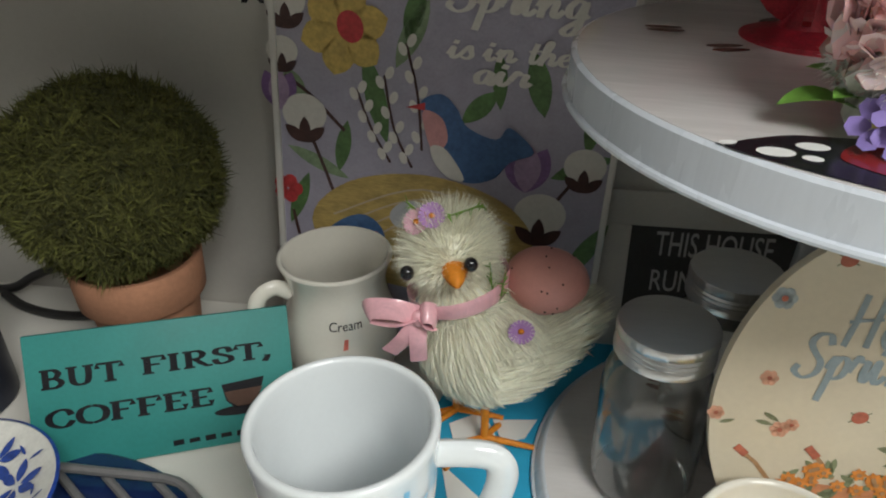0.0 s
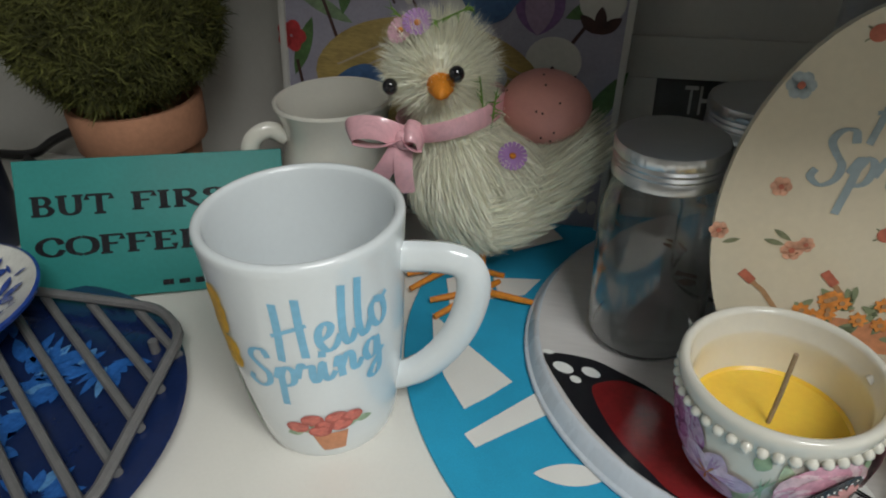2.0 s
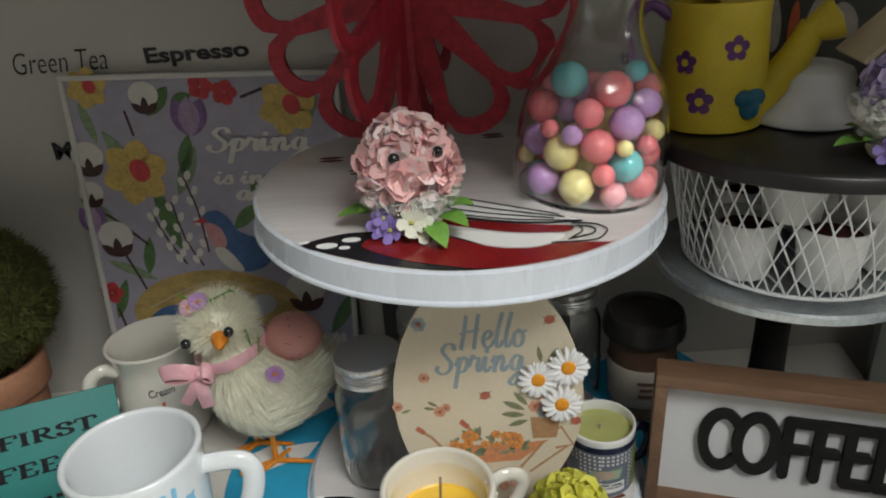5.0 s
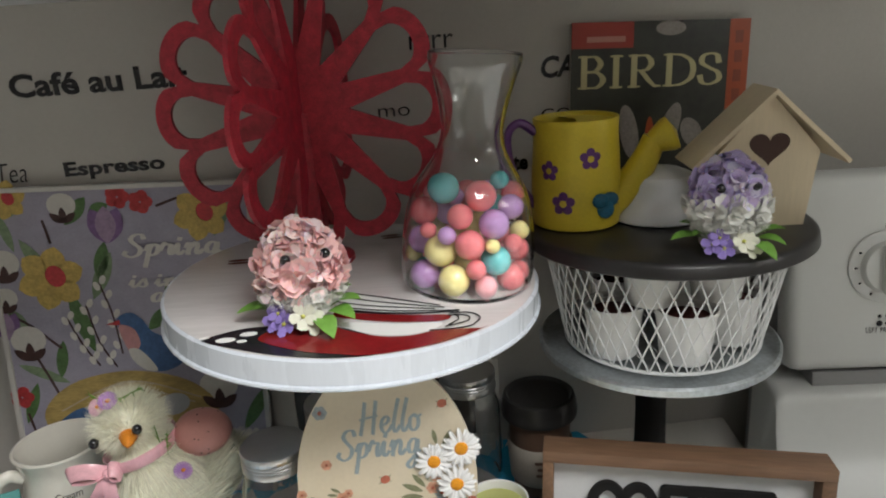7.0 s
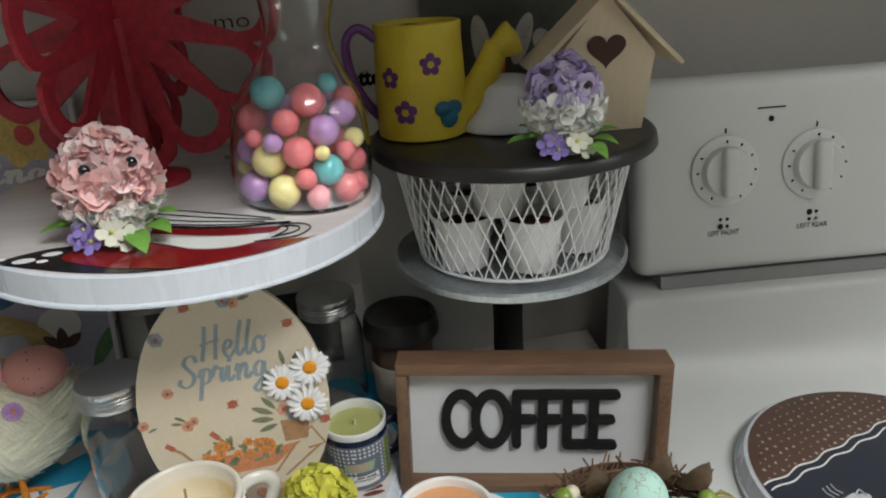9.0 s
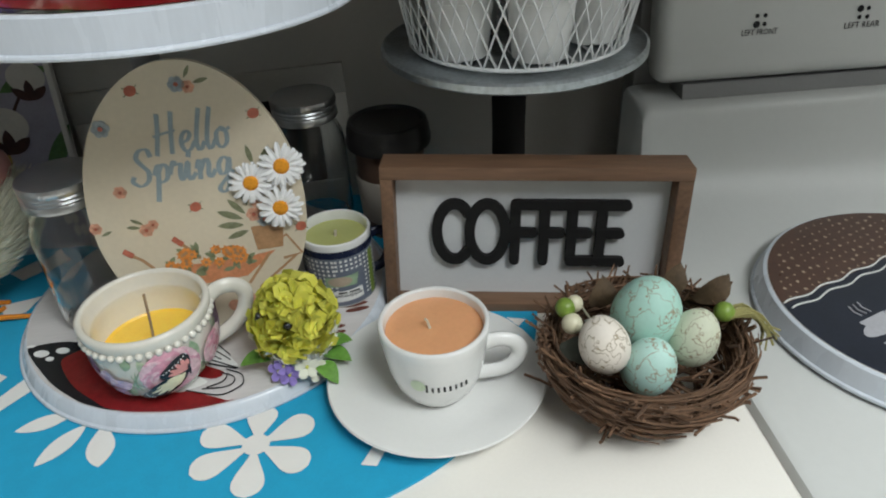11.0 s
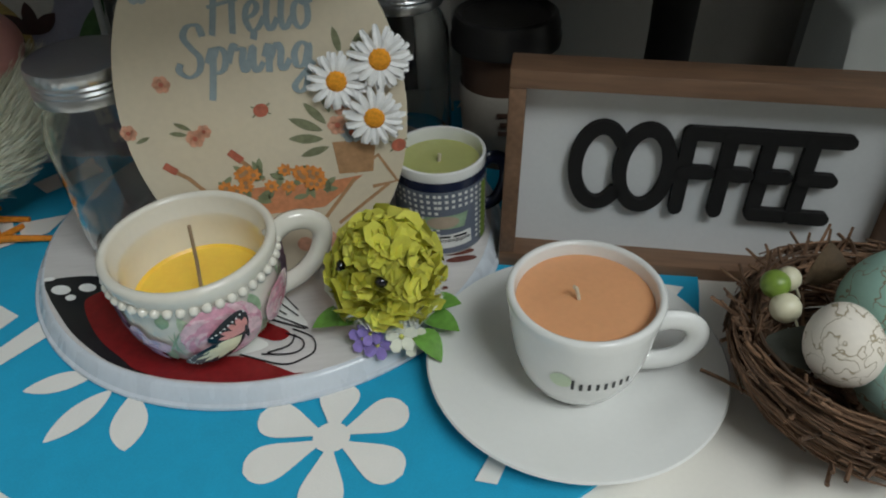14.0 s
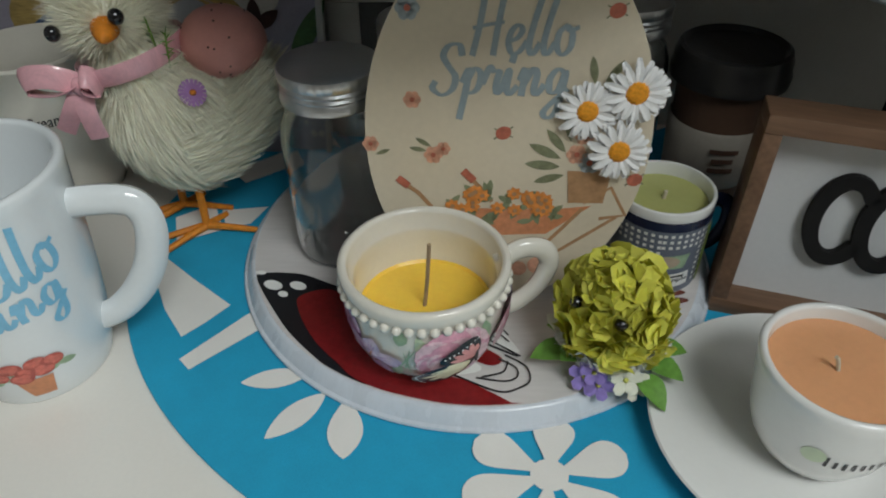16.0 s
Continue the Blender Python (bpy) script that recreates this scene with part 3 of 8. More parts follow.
# ---- the blue mat and the two-tier stand ----
def round_mat():
    t = thing("placemat", "round turquoise felt placemat with white flower cut-outs", "placemat", pose(0.2042, 0.3592, 0))
    bm = bm_new()
    lathe(bm, [(0.0, 0.0), (0.2122, 0.0), (0.2125, 0.0012), (0.2120, 0.0018), (0.0, 0.0018)], n=160, wave=lambda a, z: 1 + 0.034 * math.cos(3 * (a - radians(297))))
    part("felt", bm, BLUEFELT, t)
    w = lambda x, y: (x - 0.2042, y - 0.3592)
    h = 0.0023
    count = [0]
    def white(pts):
        bm = bm_new()
        count[0] += 1
        prism(bm, [w(*p) for p in pts], h + 0.00004 * count[0], h + 0.00004 * count[0])
        part("white_pattern_shape", bm, WHITEFELT, t, smooth=False)
    def petal(x, y, tx, ty, width, blunt=1.4):
        white(leaf_shape(x, y, math.hypot(tx - x, ty - y), width, math.atan2(ty - y, tx - x), 26, blunt, 0.8 if blunt < 0.5 else 0.55))
    white([(-0.002, 0.3460), (0.024, 0.3235), (0.0500, 0.3025), (0.0405, 0.2900), (0.0311, 0.2798), (0.0165, 0.2992), (0.0060, 0.3190)])
    white([(0.0345, 0.2651), (0.0410, 0.2586), (0.0690, 0.2850), (0.0640, 0.3000)])
    petal(0.0990, 0.2562, 0.0675, 0.2507, 0.0115, 0.0)
    petal(0.1080, 0.2450, 0.0850, 0.2200, 0.0125, 0.0)
    petal(0.1180, 0.2430, 0.1202, 0.2102, 0.0155, 0.25)
    for tx, ty in ((0.2380, 0.2135), (0.2325, 0.1808), (0.1987, 0.1685), (0.1695, 0.1915), (0.1750, 0.2200), (0.2105, 0.2310)):
        petal(0.2050, 0.2030, tx, ty, 0.0178)
    white(ellipse(0.2050, 0.2030, 0.0078, 0.0074))
    white([(0.2600, 0.1735), (0.2680, 0.1840), (0.2745, 0.1800), (0.2682, 0.1704)])
    white([(0.372, 0.2700), (0.3835, 0.2650), (0.3770, 0.2590)])
    # the same pattern runs on round the far side, behind the ornaments
    white([(-0.002, 0.378), (0.018, 0.392), (0.03, 0.366), (0.006, 0.354)])
    white([(0.0245, 0.385), (0.052, 0.389), (0.045, 0.372), (0.032, 0.366)])
    white([(0.02, 0.428), (0.048, 0.452), (0.06, 0.436), (0.032, 0.415)])
    for a in (20, 50, 80, 110, 140):
        c, s = math.cos(radians(a)), math.sin(radians(a))
        petal(0.2042 + 0.15 * c, 0.3592 + 0.15 * s, 0.2042 + 0.19 * c, 0.3592 + 0.19 * s, 0.018)


round_mat()


def butterfly_print(t, m, h):
    """The large red and black butterfly wing along the near edge of the tin top; m turns it."""
    def flat(name, shapes, material_, lift, label=""):
        bm = bm_new()
        for s in shapes:
            prism(bm, s, h + lift, h + lift, m)
        part(name, bm, material_, t, label, smooth=False)
    rounded = lambda pts: [(p.x, p.y) for p in smooth_line([(x, y, 0) for x, y in pts], 4, True)]
    inside = lambda pts: [(x, max(y, -math.sqrt(max(0, 0.1262 ** 2 - x * x)))) for x, y in pts]
    wing = [(-0.0830, -0.0937), (-0.0644, -0.0822), (-0.0480, -0.0798), (-0.030, -0.0795), (-0.010, -0.0845), (0.012, -0.1000), (0.03, -0.112), (0.018, -0.1240), (-0.005, -0.1262), (-0.0213, -0.1235), (-0.0400, -0.1180), (-0.0575, -0.1100), (-0.0745, -0.1010)]
    flat("black_wing_print", [inside(rounded(wing))], BLACKP, 0.0004)
    red = [(-0.0515, -0.0955), (-0.0446, -0.0853), (-0.0342, -0.0822), (-0.0222, -0.0812), (-0.0101, -0.0860), (0.0020, -0.0950), (0.0184, -0.1030), (0.0354, -0.1042), (0.0510, -0.0995), (0.0802, -0.1008), (0.0624, -0.1110), (0.0447, -0.1178), (0.0223, -0.1240), (0.0060, -0.1250), (-0.0050, -0.1220), (-0.0214, -0.1174), (-0.0356, -0.1104), (-0.0477, -0.1020)]
    flat("red_wing_print", [inside(rounded(red))], REDP, 0.0006)
    flat("white_dots_print", [ellipse(-0.0820, -0.0925, 0.0030, 0.0016, 0.4), ellipse(-0.0694, -0.0966, 0.0056, 0.0034, 0.1), ellipse(-0.0575, -0.0901, 0.0050, 0.0030, 0.1), ellipse(-0.0600, -0.0992, 0.0030, 0.0021)], WHITEP, 0.0008)
    band = [(-0.010, -0.0640), (0.0034, -0.0680), (0.0269, -0.0738), (0.0450, -0.0765), (0.0600, -0.0785), (0.0556, -0.0861), (0.0277, -0.0847), (0.0013, -0.0762), (-0.012, -0.0700)]
    flat("red_band_print", [rounded(band)], REDP, 0.0005)
    flat("white_wing_print", [rounded([(-0.006, -0.0800), (0.0277, -0.0865), (0.0540, -0.0880), (0.0480, -0.0975), (0.0354, -0.1025), (0.0184, -0.1010), (0.0030, -0.0925)]), rounded([(-0.012, -0.030), (0.020, -0.0460), (0.055, -0.0640), (0.064, -0.0720), (0.030, -0.0715), (0.000, -0.0600), (-0.015, -0.046)])], WHITEP, 0.0003)
    bm = bm_new()
    z = h + 0.0009
    for pts in (((-0.012, -0.0300), (0.0192, -0.0455), (0.0556, -0.0640)), ((-0.014, -0.0380), (0.0192, -0.0537), (0.0580, -0.0677)), ((-0.014, -0.0470), (0.0130, -0.0590), (0.0520, -0.0690)), ((-0.012, -0.0560), (0.0250, -0.0685), (0.0670, -0.0731))):
        tube(bm, smooth_line([(x, y, z) for x, y in pts], 5), 0.0004, 4, m)
    tube(bm, smooth_line([(-0.010, -0.0620, z), (0.0200, -0.0712, z), (0.0420, -0.0745, z), (0.0660, -0.0740, z)], 5), lambda u: 0.0009 - 0.0005 * u, 4, m)
    for pts in (((0.0603, -0.0763), (0.0720, -0.0775), (0.0775, -0.0840), (0.0756, -0.0903), (0.0680, -0.0975), (0.0461, -0.0996)), ((0.0590, -0.0800), (0.0680, -0.0805), (0.0715, -0.0850), (0.0680, -0.0905), (0.0555, -0.0957)), ((0.0632, -0.0790), (0.0646, -0.0860), (0.0575, -0.0940))):
        tube(bm, smooth_line([(x, y, z) for x, y in pts], 5), 0.00045, 4, m)
    part("black_line_print", bm, BLACKP, t)
    for x, y, a in ((0.1150, 0.0050, 0.6), (0.1100, -0.0225, 0.5), (-0.0620, 0.0150, 0.3), (-0.0850, 0.0400, 0.1), (-0.030, 0.070, 0.8), (0.030, 0.085, 0.2)):
        c, s_ = math.cos(a), math.sin(a)
        flat("coffee_bean_print", [ellipse(x - s_ * 0.0030 * k, y + c * 0.0030 * k, 0.0085, 0.0025, a, 18) for k in (-1, 1)], BEANP, 0.0004)


BEANP = mat("reddish_brown_bean_print", (0.16, 0.055, 0.04), 0.25, var=0.25, scale=90)


def two_tier_stand():
    low = burner_cover("round_tray", "round white tin tray with red butterfly print, resting on felt", 0.178, 0.351, 0.0018, 0.1285, 0.0102, 0.0065)
    butterfly_print(low, Matrix.Rotation(radians(-31.2), 4, "Z") @ Matrix.Diagonal((0.958, 0.958, 1, 1)), 0.0104)
    up = burner_cover("upper_tray", "round white tin tray with red butterfly print on a post", 0, 0, 0, 0.1303, 0.0185, 0.0034)
    up.matrix_world = pose(0.1792, 0.3575, 0.2178, 0.9, 2.6, 0)
    butterfly_print(up, pose(-0.0015, 0, 0), 0.0187)
    bm = bm_new()
    lathe(bm, [(0.0, -0.0034), (0.022, -0.0034), (0.021, 0.001), (0.010, 0.012), (0.0085, 0.03), (0.0085, 0.2), (0.016, 0.219), (0.0, 0.22)], pose(-0.004, 0.006, -0.2022))
    part("post", bm, GREYMETAL, up, "slim grey post")
    return low, up


two_tier_stand()


# ---- cups and mugs ----
LILAC = mat("lilac_print", (0.5, 0.3, 0.52), 0.3, var=0.25, scale=150)
ROSE = mat("rose_pink_print", (0.72, 0.33, 0.44), 0.3, var=0.25, scale=150)
SAGE = mat("sage_green_print", (0.30, 0.42, 0.27), 0.3, var=0.25, scale=150)
SKYP = mat("sky_blue_lettering", (0.22, 0.50, 0.70), 0.3, var=0.1, scale=80)
YELLOWP = mat("golden_yellow_print", (0.80, 0.46, 0.05), 0.3, var=0.3, scale=120)
CORALP = mat("coral_red_print", (0.62, 0.16, 0.12), 0.3, var=0.25, scale=200)
ORANGEP = mat("orange_print", (0.72, 0.27, 0.06), 0.4, var=0.25, scale=200)
TERRAP = mat("terracotta_print", (0.6, 0.25, 0.12), 0.4, var=0.15, scale=200)


def handle(bm, pts, r, m=None, flat=1.4, n=12):
    tube(bm, smooth_line(pts, 6), r, n, m, flat=flat, side=(0, 1, 0))


def spring_mug():
    t = thing("coffee_mug", "tall white stoneware mug with blue hello spring lettering", "mug", pose(-0.0312, 0.2690, 0))
    outer = [(0.027, 0.0), (0.0295, 0.0008), (0.0305, 0.003), (0.0325, 0.012), (0.035, 0.028), (0.0372, 0.048), (0.039, 0.07), (0.0402, 0.09), (0.0412, 0.103), (0.0415, 0.1063)]
    bm = bm_new()
    lathe(bm, vessel(outer, 0.0042, 0.005, 4), n=72)
    part("body", bm, MUGWHITE, t)
    bm = bm_new()
    handle(bm, [(0.036, 0, 0.0880), (0.047, 0, 0.0888), (0.0575, 0, 0.0885), (0.0645, 0, 0.0860), (0.0678, 0, 0.0790), (0.0672, 0, 0.0680), (0.0620, 0, 0.0520), (0.0530, 0, 0.0380), (0.0430, 0, 0.0285), (0.032, 0, 0.0235)], 0.0050, Matrix.Rotation(radians(7), 4, "Z"))
    part("handle", bm, MUGWHITE, t)
    R = radius_of(outer)
    bm = penned(SCRIPT, "Hello", 0.050, 0.030, 0.29, 0.42, 0.1)
    b2 = penned(SCRIPT, "Spring", 0.060, 0.0315, 0.28, 0.42, 0.1)
    bmesh.ops.rotate(bm, verts=bm.verts, matrix=Matrix.Rotation(0.15, 3, "Z"))
    bmesh.ops.rotate(b2, verts=b2.verts, matrix=Matrix.Rotation(0.15, 3, "Z"))
    bmesh.ops.translate(bm, verts=bm.verts, vec=(0.0065, 0.0632, 0))
    bmesh.ops.translate(b2, verts=b2.verts, vec=(-0.008, 0.0365, 0))
    put_flat(bm, b2, Matrix())
    part("blue_lettering", wrapped(bm, R, radians(-96)), SKYP, t, "sky blue brush lettering", smooth=False)
    rnd = random.Random(5)
    CORALD = mat("deep_coral_print", (0.46, 0.09, 0.07), 0.3, var=0.25, scale=200)
    def mark(name, shape, mt, off):
        bm = bm_new()
        prism(bm, shape, 0, 0)
        part(name, wrapped(bm, R, radians(-92), off), mt, t, smooth=False)
    for x, z, a in ((0.006, 0.0215, 200), (0.010, 0.0205, 150), (0.022, 0.0210, 30), (0.027, 0.0235, -10), (0.018, 0.022, 60), (0.012, 0.0215, 110)):
        mark("leaf_print", leaf_shape(x, z, 0.0085, 0.0042, radians(a)), SAGE, 0.0003)
    for i, (x, z) in enumerate(((0.0035, 0.0238), (0.0105, 0.0285), (0.0155, 0.0245), (0.0205, 0.0288), (0.0265, 0.0272), (0.0125, 0.0212), (0.0215, 0.0238))):
        mark("flower_print", ellipse(x, z, 0.0049, 0.0037, 0.1, 14), CORALD, 0.00035 + 0.00004 * i)
        for k in range(3):
            mark("petal_print", ellipse(x + 0.0021 * math.cos(2.1 * k + i), z + 0.0014 * math.sin(2.1 * k + i), 0.0024, 0.0018, 0.4 * k, 10), CORALP, 0.00037 + 0.00004 * i)
    bm = bm_new()
    prism(bm, [(0.0115, 0.007), (0.0205, 0.007), (0.0238, 0.0192), (0.0088, 0.0192)], 0, 0)
    part("pot_print", wrapped(bm, R, radians(-92), 0.0005), TERRAP, t, smooth=False)
    bm = bm_new()
    for i in range(6):
        prism(bm, ellipse(-0.016 + rnd.uniform(-.004, .004), 0.086 - i * 0.006, 0.0068, 0.0055, rnd.random(), 10), 0, 0)
    part("daffodil_print", wrapped(bm, R, radians(-105), 0.0004), YELLOWP, t, smooth=False)
    bm = bm_new()
    prism(bm, leaf_shape(-0.011, 0.004, 0.050, 0.005, radians(100)), 0, 0)
    part("stem_print", wrapped(bm, R, radians(-105), 0.0003), SAGE, t, smooth=False)


spring_mug()


def creamer_mug():
    t = thing("cream_mug", "white glazed mug with flared rim and small dark lettering", "mug", pose(-0.081, 0.4235, 0))
    outer = [(0.028, 0.0), (0.031, 0.002), (0.035, 0.012), (0.0375, 0.028), (0.0375, 0.042), (0.0345, 0.056), (0.0315, 0.067), (0.0312, 0.075), (0.033, 0.083), (0.0362, 0.091)]
    bm = bm_new()
    lathe(bm, vessel(outer, 0.0032, 0.004), n=64)
    part("body", bm, CREAM, t)
    bm = bm_new()
    handle(bm, [(0.031, 0, 0.072), (0.04, 0, 0.078), (0.05, 0, 0.074), (0.0535, 0, 0.062), (0.049, 0, 0.050), (0.043, 0, 0.045), (0.036, 0, 0.044)], 0.0042, Matrix.Rotation(radians(215), 4, "Z"), 1.3)
    part("handle", bm, CREAM, t)
    R = radius_of(outer)
    bm = letters("Cream", 0.020, 0.0062)
    bmesh.ops.translate(bm, verts=bm.verts, vec=(0, 0.0565, 0))
    part("lettering", wrapped(bm, R, radians(-84), 0.0004), BLACKP, t, "small black word", smooth=False)
    bm = bm_new()
    prism(bm, [(0.008, 0.044), (0.011, 0.044), (0.0115, 0.051), (0.009, 0.051)], 0, 0)
    part("red_mark", wrapped(bm, R, radians(-84), 0.0004), CORALP, t, smooth=False)


creamer_mug()
WAXY = mat("yellow_candle_wax", (0.98, 0.62, 0.07), 0.35, var=0.06, scale=40, bump=0.03, sub=0.5)
WAXO = mat("peach_candle_wax", (0.74, 0.37, 0.18), 0.4, var=0.05, scale=60, bump=0.04, sub=0.2)
WAXG = mat("pale_green_candle_wax", (0.46, 0.47, 0.17), 0.35, var=0.05, scale=60, bump=0.03, sub=0.2)
WICK = mat("cotton_wick", (0.62, 0.55, 0.42), 0.9, var=0.15)
WICKDARK = mat("brown_wooden_wick", (0.34, 0.25, 0.16), 0.8, var=0.2)
INSIDE = mat("warm_ivory_glaze", (0.72, 0.66, 0.52), 0.2, var=0.04, coat=0.3)


def floral_candle():
    t = thing("floral_teacup_candle", "rose-painted teacup with beaded rim, holding yellow candle wax", "candle", pose(0.1538, 0.2662, 0.0125) @ Matrix.Diagonal((1, 1, 1.06, 1)))
    outer = [(0.018, 0.0), (0.0205, 0.0006), (0.0245, 0.004), (0.0295, 0.011), (0.033, 0.0195), (0.0347, 0.028), (0.0352, 0.036), (0.0347, 0.0405), (0.0352, 0.0425), (0.0363, 0.0445), (0.0368, 0.0485)]
    bm = bm_new()
    lathe(bm, vessel(outer, 0.0042, 0.004, 4), n=72)
    part("cup", bm, CREAM, t)
    bm = bm_new()
    lathe(bm, [(0.0, 0.0242), (0.022, 0.0242), (0.0283, 0.0240), (0.0296, 0.0252), (0.0298, 0.0235), (0.0, 0.0212)], n=64)
    part("wax", bm, WAXY, t, "glossy yellow wax")
    bm = bm_new()
    tube(bm, [(-0.0005, -0.001, 0.024), (0.001, 0.0, 0.038), (0.0022, 0.001, 0.0555)], 0.0009, 6)
    part("wick", bm, WICKDARK, t, "thin upright wick")
    bead = bm_new()
    ellipsoid(bead, (0, 0, 0), 0.0021, 0.0021, 0.0021, n=12)
    for i in range(44):
        a = 2 * math.pi * i / 44
        if i == 0:
            first = part("bead", bead, CREAM, t)
            first.location = (0.0357, 0, 0.0412)
            me = first.data
        else:
            ob = new("bead", me)
            ob.parent, ob.location = t, (0.0357 * math.cos(a), 0.0357 * math.sin(a), 0.0412)
    bm = bm_new()
    handle(bm, [(0.033, 0, 0.0405), (0.042, 0, 0.046), (0.052, 0, 0.0445), (0.0565, 0, 0.037), (0.053, 0, 0.026), (0.044, 0, 0.0175), (0.031, 0, 0.013)], 0.0036, Matrix.Rotation(radians(14), 4, "Z"), 1.3)
    part("handle", bm, CREAM, t)
    R = radius_of(outer)
    rnd = random.Random(8)
    level = [0.0002]
    def paint(name, shape, mt):
        bm = bm_new()
        prism(bm, shape, 0, 0)
        bmesh.ops.translate(bm, verts=bm.verts, vec=(-0.002, 0.0035, 0))
        part(name, wrapped(bm, R, radians(-90), level[0], 0.0022), mt, t, smooth=False)
        level[0] += 0.000012
    PINKS = [mat(n, c, 0.25, var=0.3, scale=220, coat=0.4) for n, c in (("pale_rose_print", (0.74, 0.50, 0.55)), ("mid_rose_print", (0.68, 0.33, 0.42)), ("deep_rose_print", (0.55, 0.17, 0.27)))]
    PLUMS = [mat(n, c, 0.25, var=0.35, scale=220, coat=0.4) for n, c in (("mauve_print", (0.48, 0.28, 0.44)), ("plum_print", (0.34, 0.13, 0.29)), ("dark_plum_print", (0.19, 0.06, 0.16)))]
    LILACS = [mat(n, c, 0.25, var=0.3, scale=220, coat=0.4) for n, c in (("pale_lilac_print", (0.60, 0.44, 0.60)), ("lilac_vein_print", (0.44, 0.26, 0.46)), ("rust_stamen_print", (0.50, 0.20, 0.08)))]
    MINT = mat("pale_leaf_print", (0.52, 0.62, 0.42), 0.25, var=0.3, scale=200, coat=0.4)
    for k in range(34):
        x = rnd.choice((-.085, -.064, -.047, -.022, -.006, .004, .028, .036, .052, .066)) + rnd.uniform(-.006, .006)
        paint("leaf_print", leaf_shape(x, rnd.uniform(.007, .030), rnd.uniform(.008, .015), rnd.uniform(.003, .0065), rnd.uniform(0, 6.3)), MINT if k % 3 else SAGE)
    for x, z, a in ((-0.006, 0.012, 80), (-0.003, 0.010, 100), (-0.009, 0.014, 60), (0.032, 0.01, 70)):
        paint("stem_print", leaf_shape(x, z, 0.017, 0.0009, radians(a)), SAGE)
    def rose(cx, cz, r, mts):
        for ring, (n, d, w, l) in enumerate(((9, 0.50, 0.62, 0.52), (7, 0.34, 0.46, 0.36), (5, 0.18, 0.34, 0.24))):
            for k in range(n):
                a = 6.283 * k / n + ring * 0.5 + rnd.uniform(-.2, .2)
                ex, ez = cx + d * r * math.cos(a), cz + d * r * math.sin(a) * 0.9
                paint("rose_petal_print", ellipse(ex, ez, r * l, r * w, a, 12), mts[1] if ring < 2 else mts[2])
                paint("rose_petal_print", ellipse(ex + r * 0.07 * math.cos(a), ez + r * 0.07 * math.sin(a), r * l * 0.86, r * w * 0.86, a, 12), mts[0] if (k + ring) % 3 else mts[1])
    def lily(cx, cz, r, mts):
        for k in range(6):
            a = 1.047 * k + 0.3
            paint("lily_petal_print", leaf_shape(cx, cz, r * rnd.uniform(.9, 1.1), r * 0.62, a, 10, 0.2), mts[0])
            for q in (-0.16, 0.0, 0.16):
                paint("petal_vein_print", leaf_shape(cx, cz, r * 0.72, r * 0.07, a + q), mts[1])
        for k in range(5):
            paint("stamen_print", leaf_shape(cx, cz, r * 0.4, r * 0.06, 1.2 * k), mts[2])
    rose(-0.040, 0.0255, 0.0135, PLUMS)
    lily(-0.0225, 0.0150, 0.0155, LILACS)
    rose(0.0150, 0.0220, 0.0165, PINKS)
    rose(-0.074, 0.0190, 0.0140, PINKS)
    rose(0.046, 0.0190, 0.0130, PINKS)
    lily(0.068, 0.018, 0.014, LILACS)
    # the butterfly over the rose
    level[0] += 0.0001
    WINGP = mat("pale_yellow_wing_print", (0.76, 0.70, 0.46), 0.25, var=0.1, coat=0.4)
    WINGR = mat("coral_wing_print", (0.66, 0.27, 0.25), 0.25, var=0.2, coat=0.4)
    outline = lambda pts: [(p.x, p.y) for p in smooth_line([(x, y, 0) for x, y in pts], 4, True)]
    hind = [(0.0225, 0.0205), (0.014, 0.0215), (0.004, 0.0175), (-0.0025, 0.0115), (-0.001, 0.0078), (0.007, 0.0072), (0.016, 0.0115)]
    fore = [(0.0228, 0.0210), (0.0250, 0.0285), (0.0225, 0.0330), (0.0165, 0.0315), (0.0090, 0.0250), (0.0095, 0.0212), (0.016, 0.0203)]
    paint("butterfly_wing_print", outline(hind), BLACKP)
    paint("butterfly_wing_print", outline(fore), BLACKP)
    for x, z in ((0.0105, 0.0190), (0.0045, 0.0155), (0.0010, 0.0115), (0.0035, 0.0092), (0.0085, 0.0093), (0.0140, 0.0120)):
        l = math.hypot(x - 0.0205, z - 0.0195)
        paint("wing_cell_print", leaf_shape(0.0205, 0.0195, l, 0.0024, math.atan2(z - 0.0195, x - 0.0205), 8, 0.5, 0.6), WINGP)
    for x, z in ((0.0235, 0.0285), (0.0205, 0.0300), (0.0168, 0.0285), (0.0135, 0.0255), (0.0120, 0.0225)):
        l = math.hypot(x - 0.0218, z - 0.0212)
        paint("wing_cell_print", leaf_shape(0.0218, 0.0212, l, 0.0025, math.atan2(z - 0.0212, x - 0.0218), 8, 0.5, 0.6), WINGR)
    for k in range(9):
        u = k / 8
        paint("wing_dot_print", ellipse(0.0238 - 0.0135 * u, 0.0318 - 0.0012 * math.sin(u * 3) - 0.0068 * u ** 1.5, 0.00045, 0.00045, 0, 6), WHITEP)
        paint("wing_dot_print", ellipse(0.0020 - 0.0030 * math.sin(u * 3.14), 0.0158 - 0.0082 * u, 0.00035, 0.00035, 0, 6), WHITEP)
    paint("butterfly_body_print", leaf_shape(0.0225, 0.0165, 0.0085, 0.0018, radians(86)), BLACKP)


floral_candle()


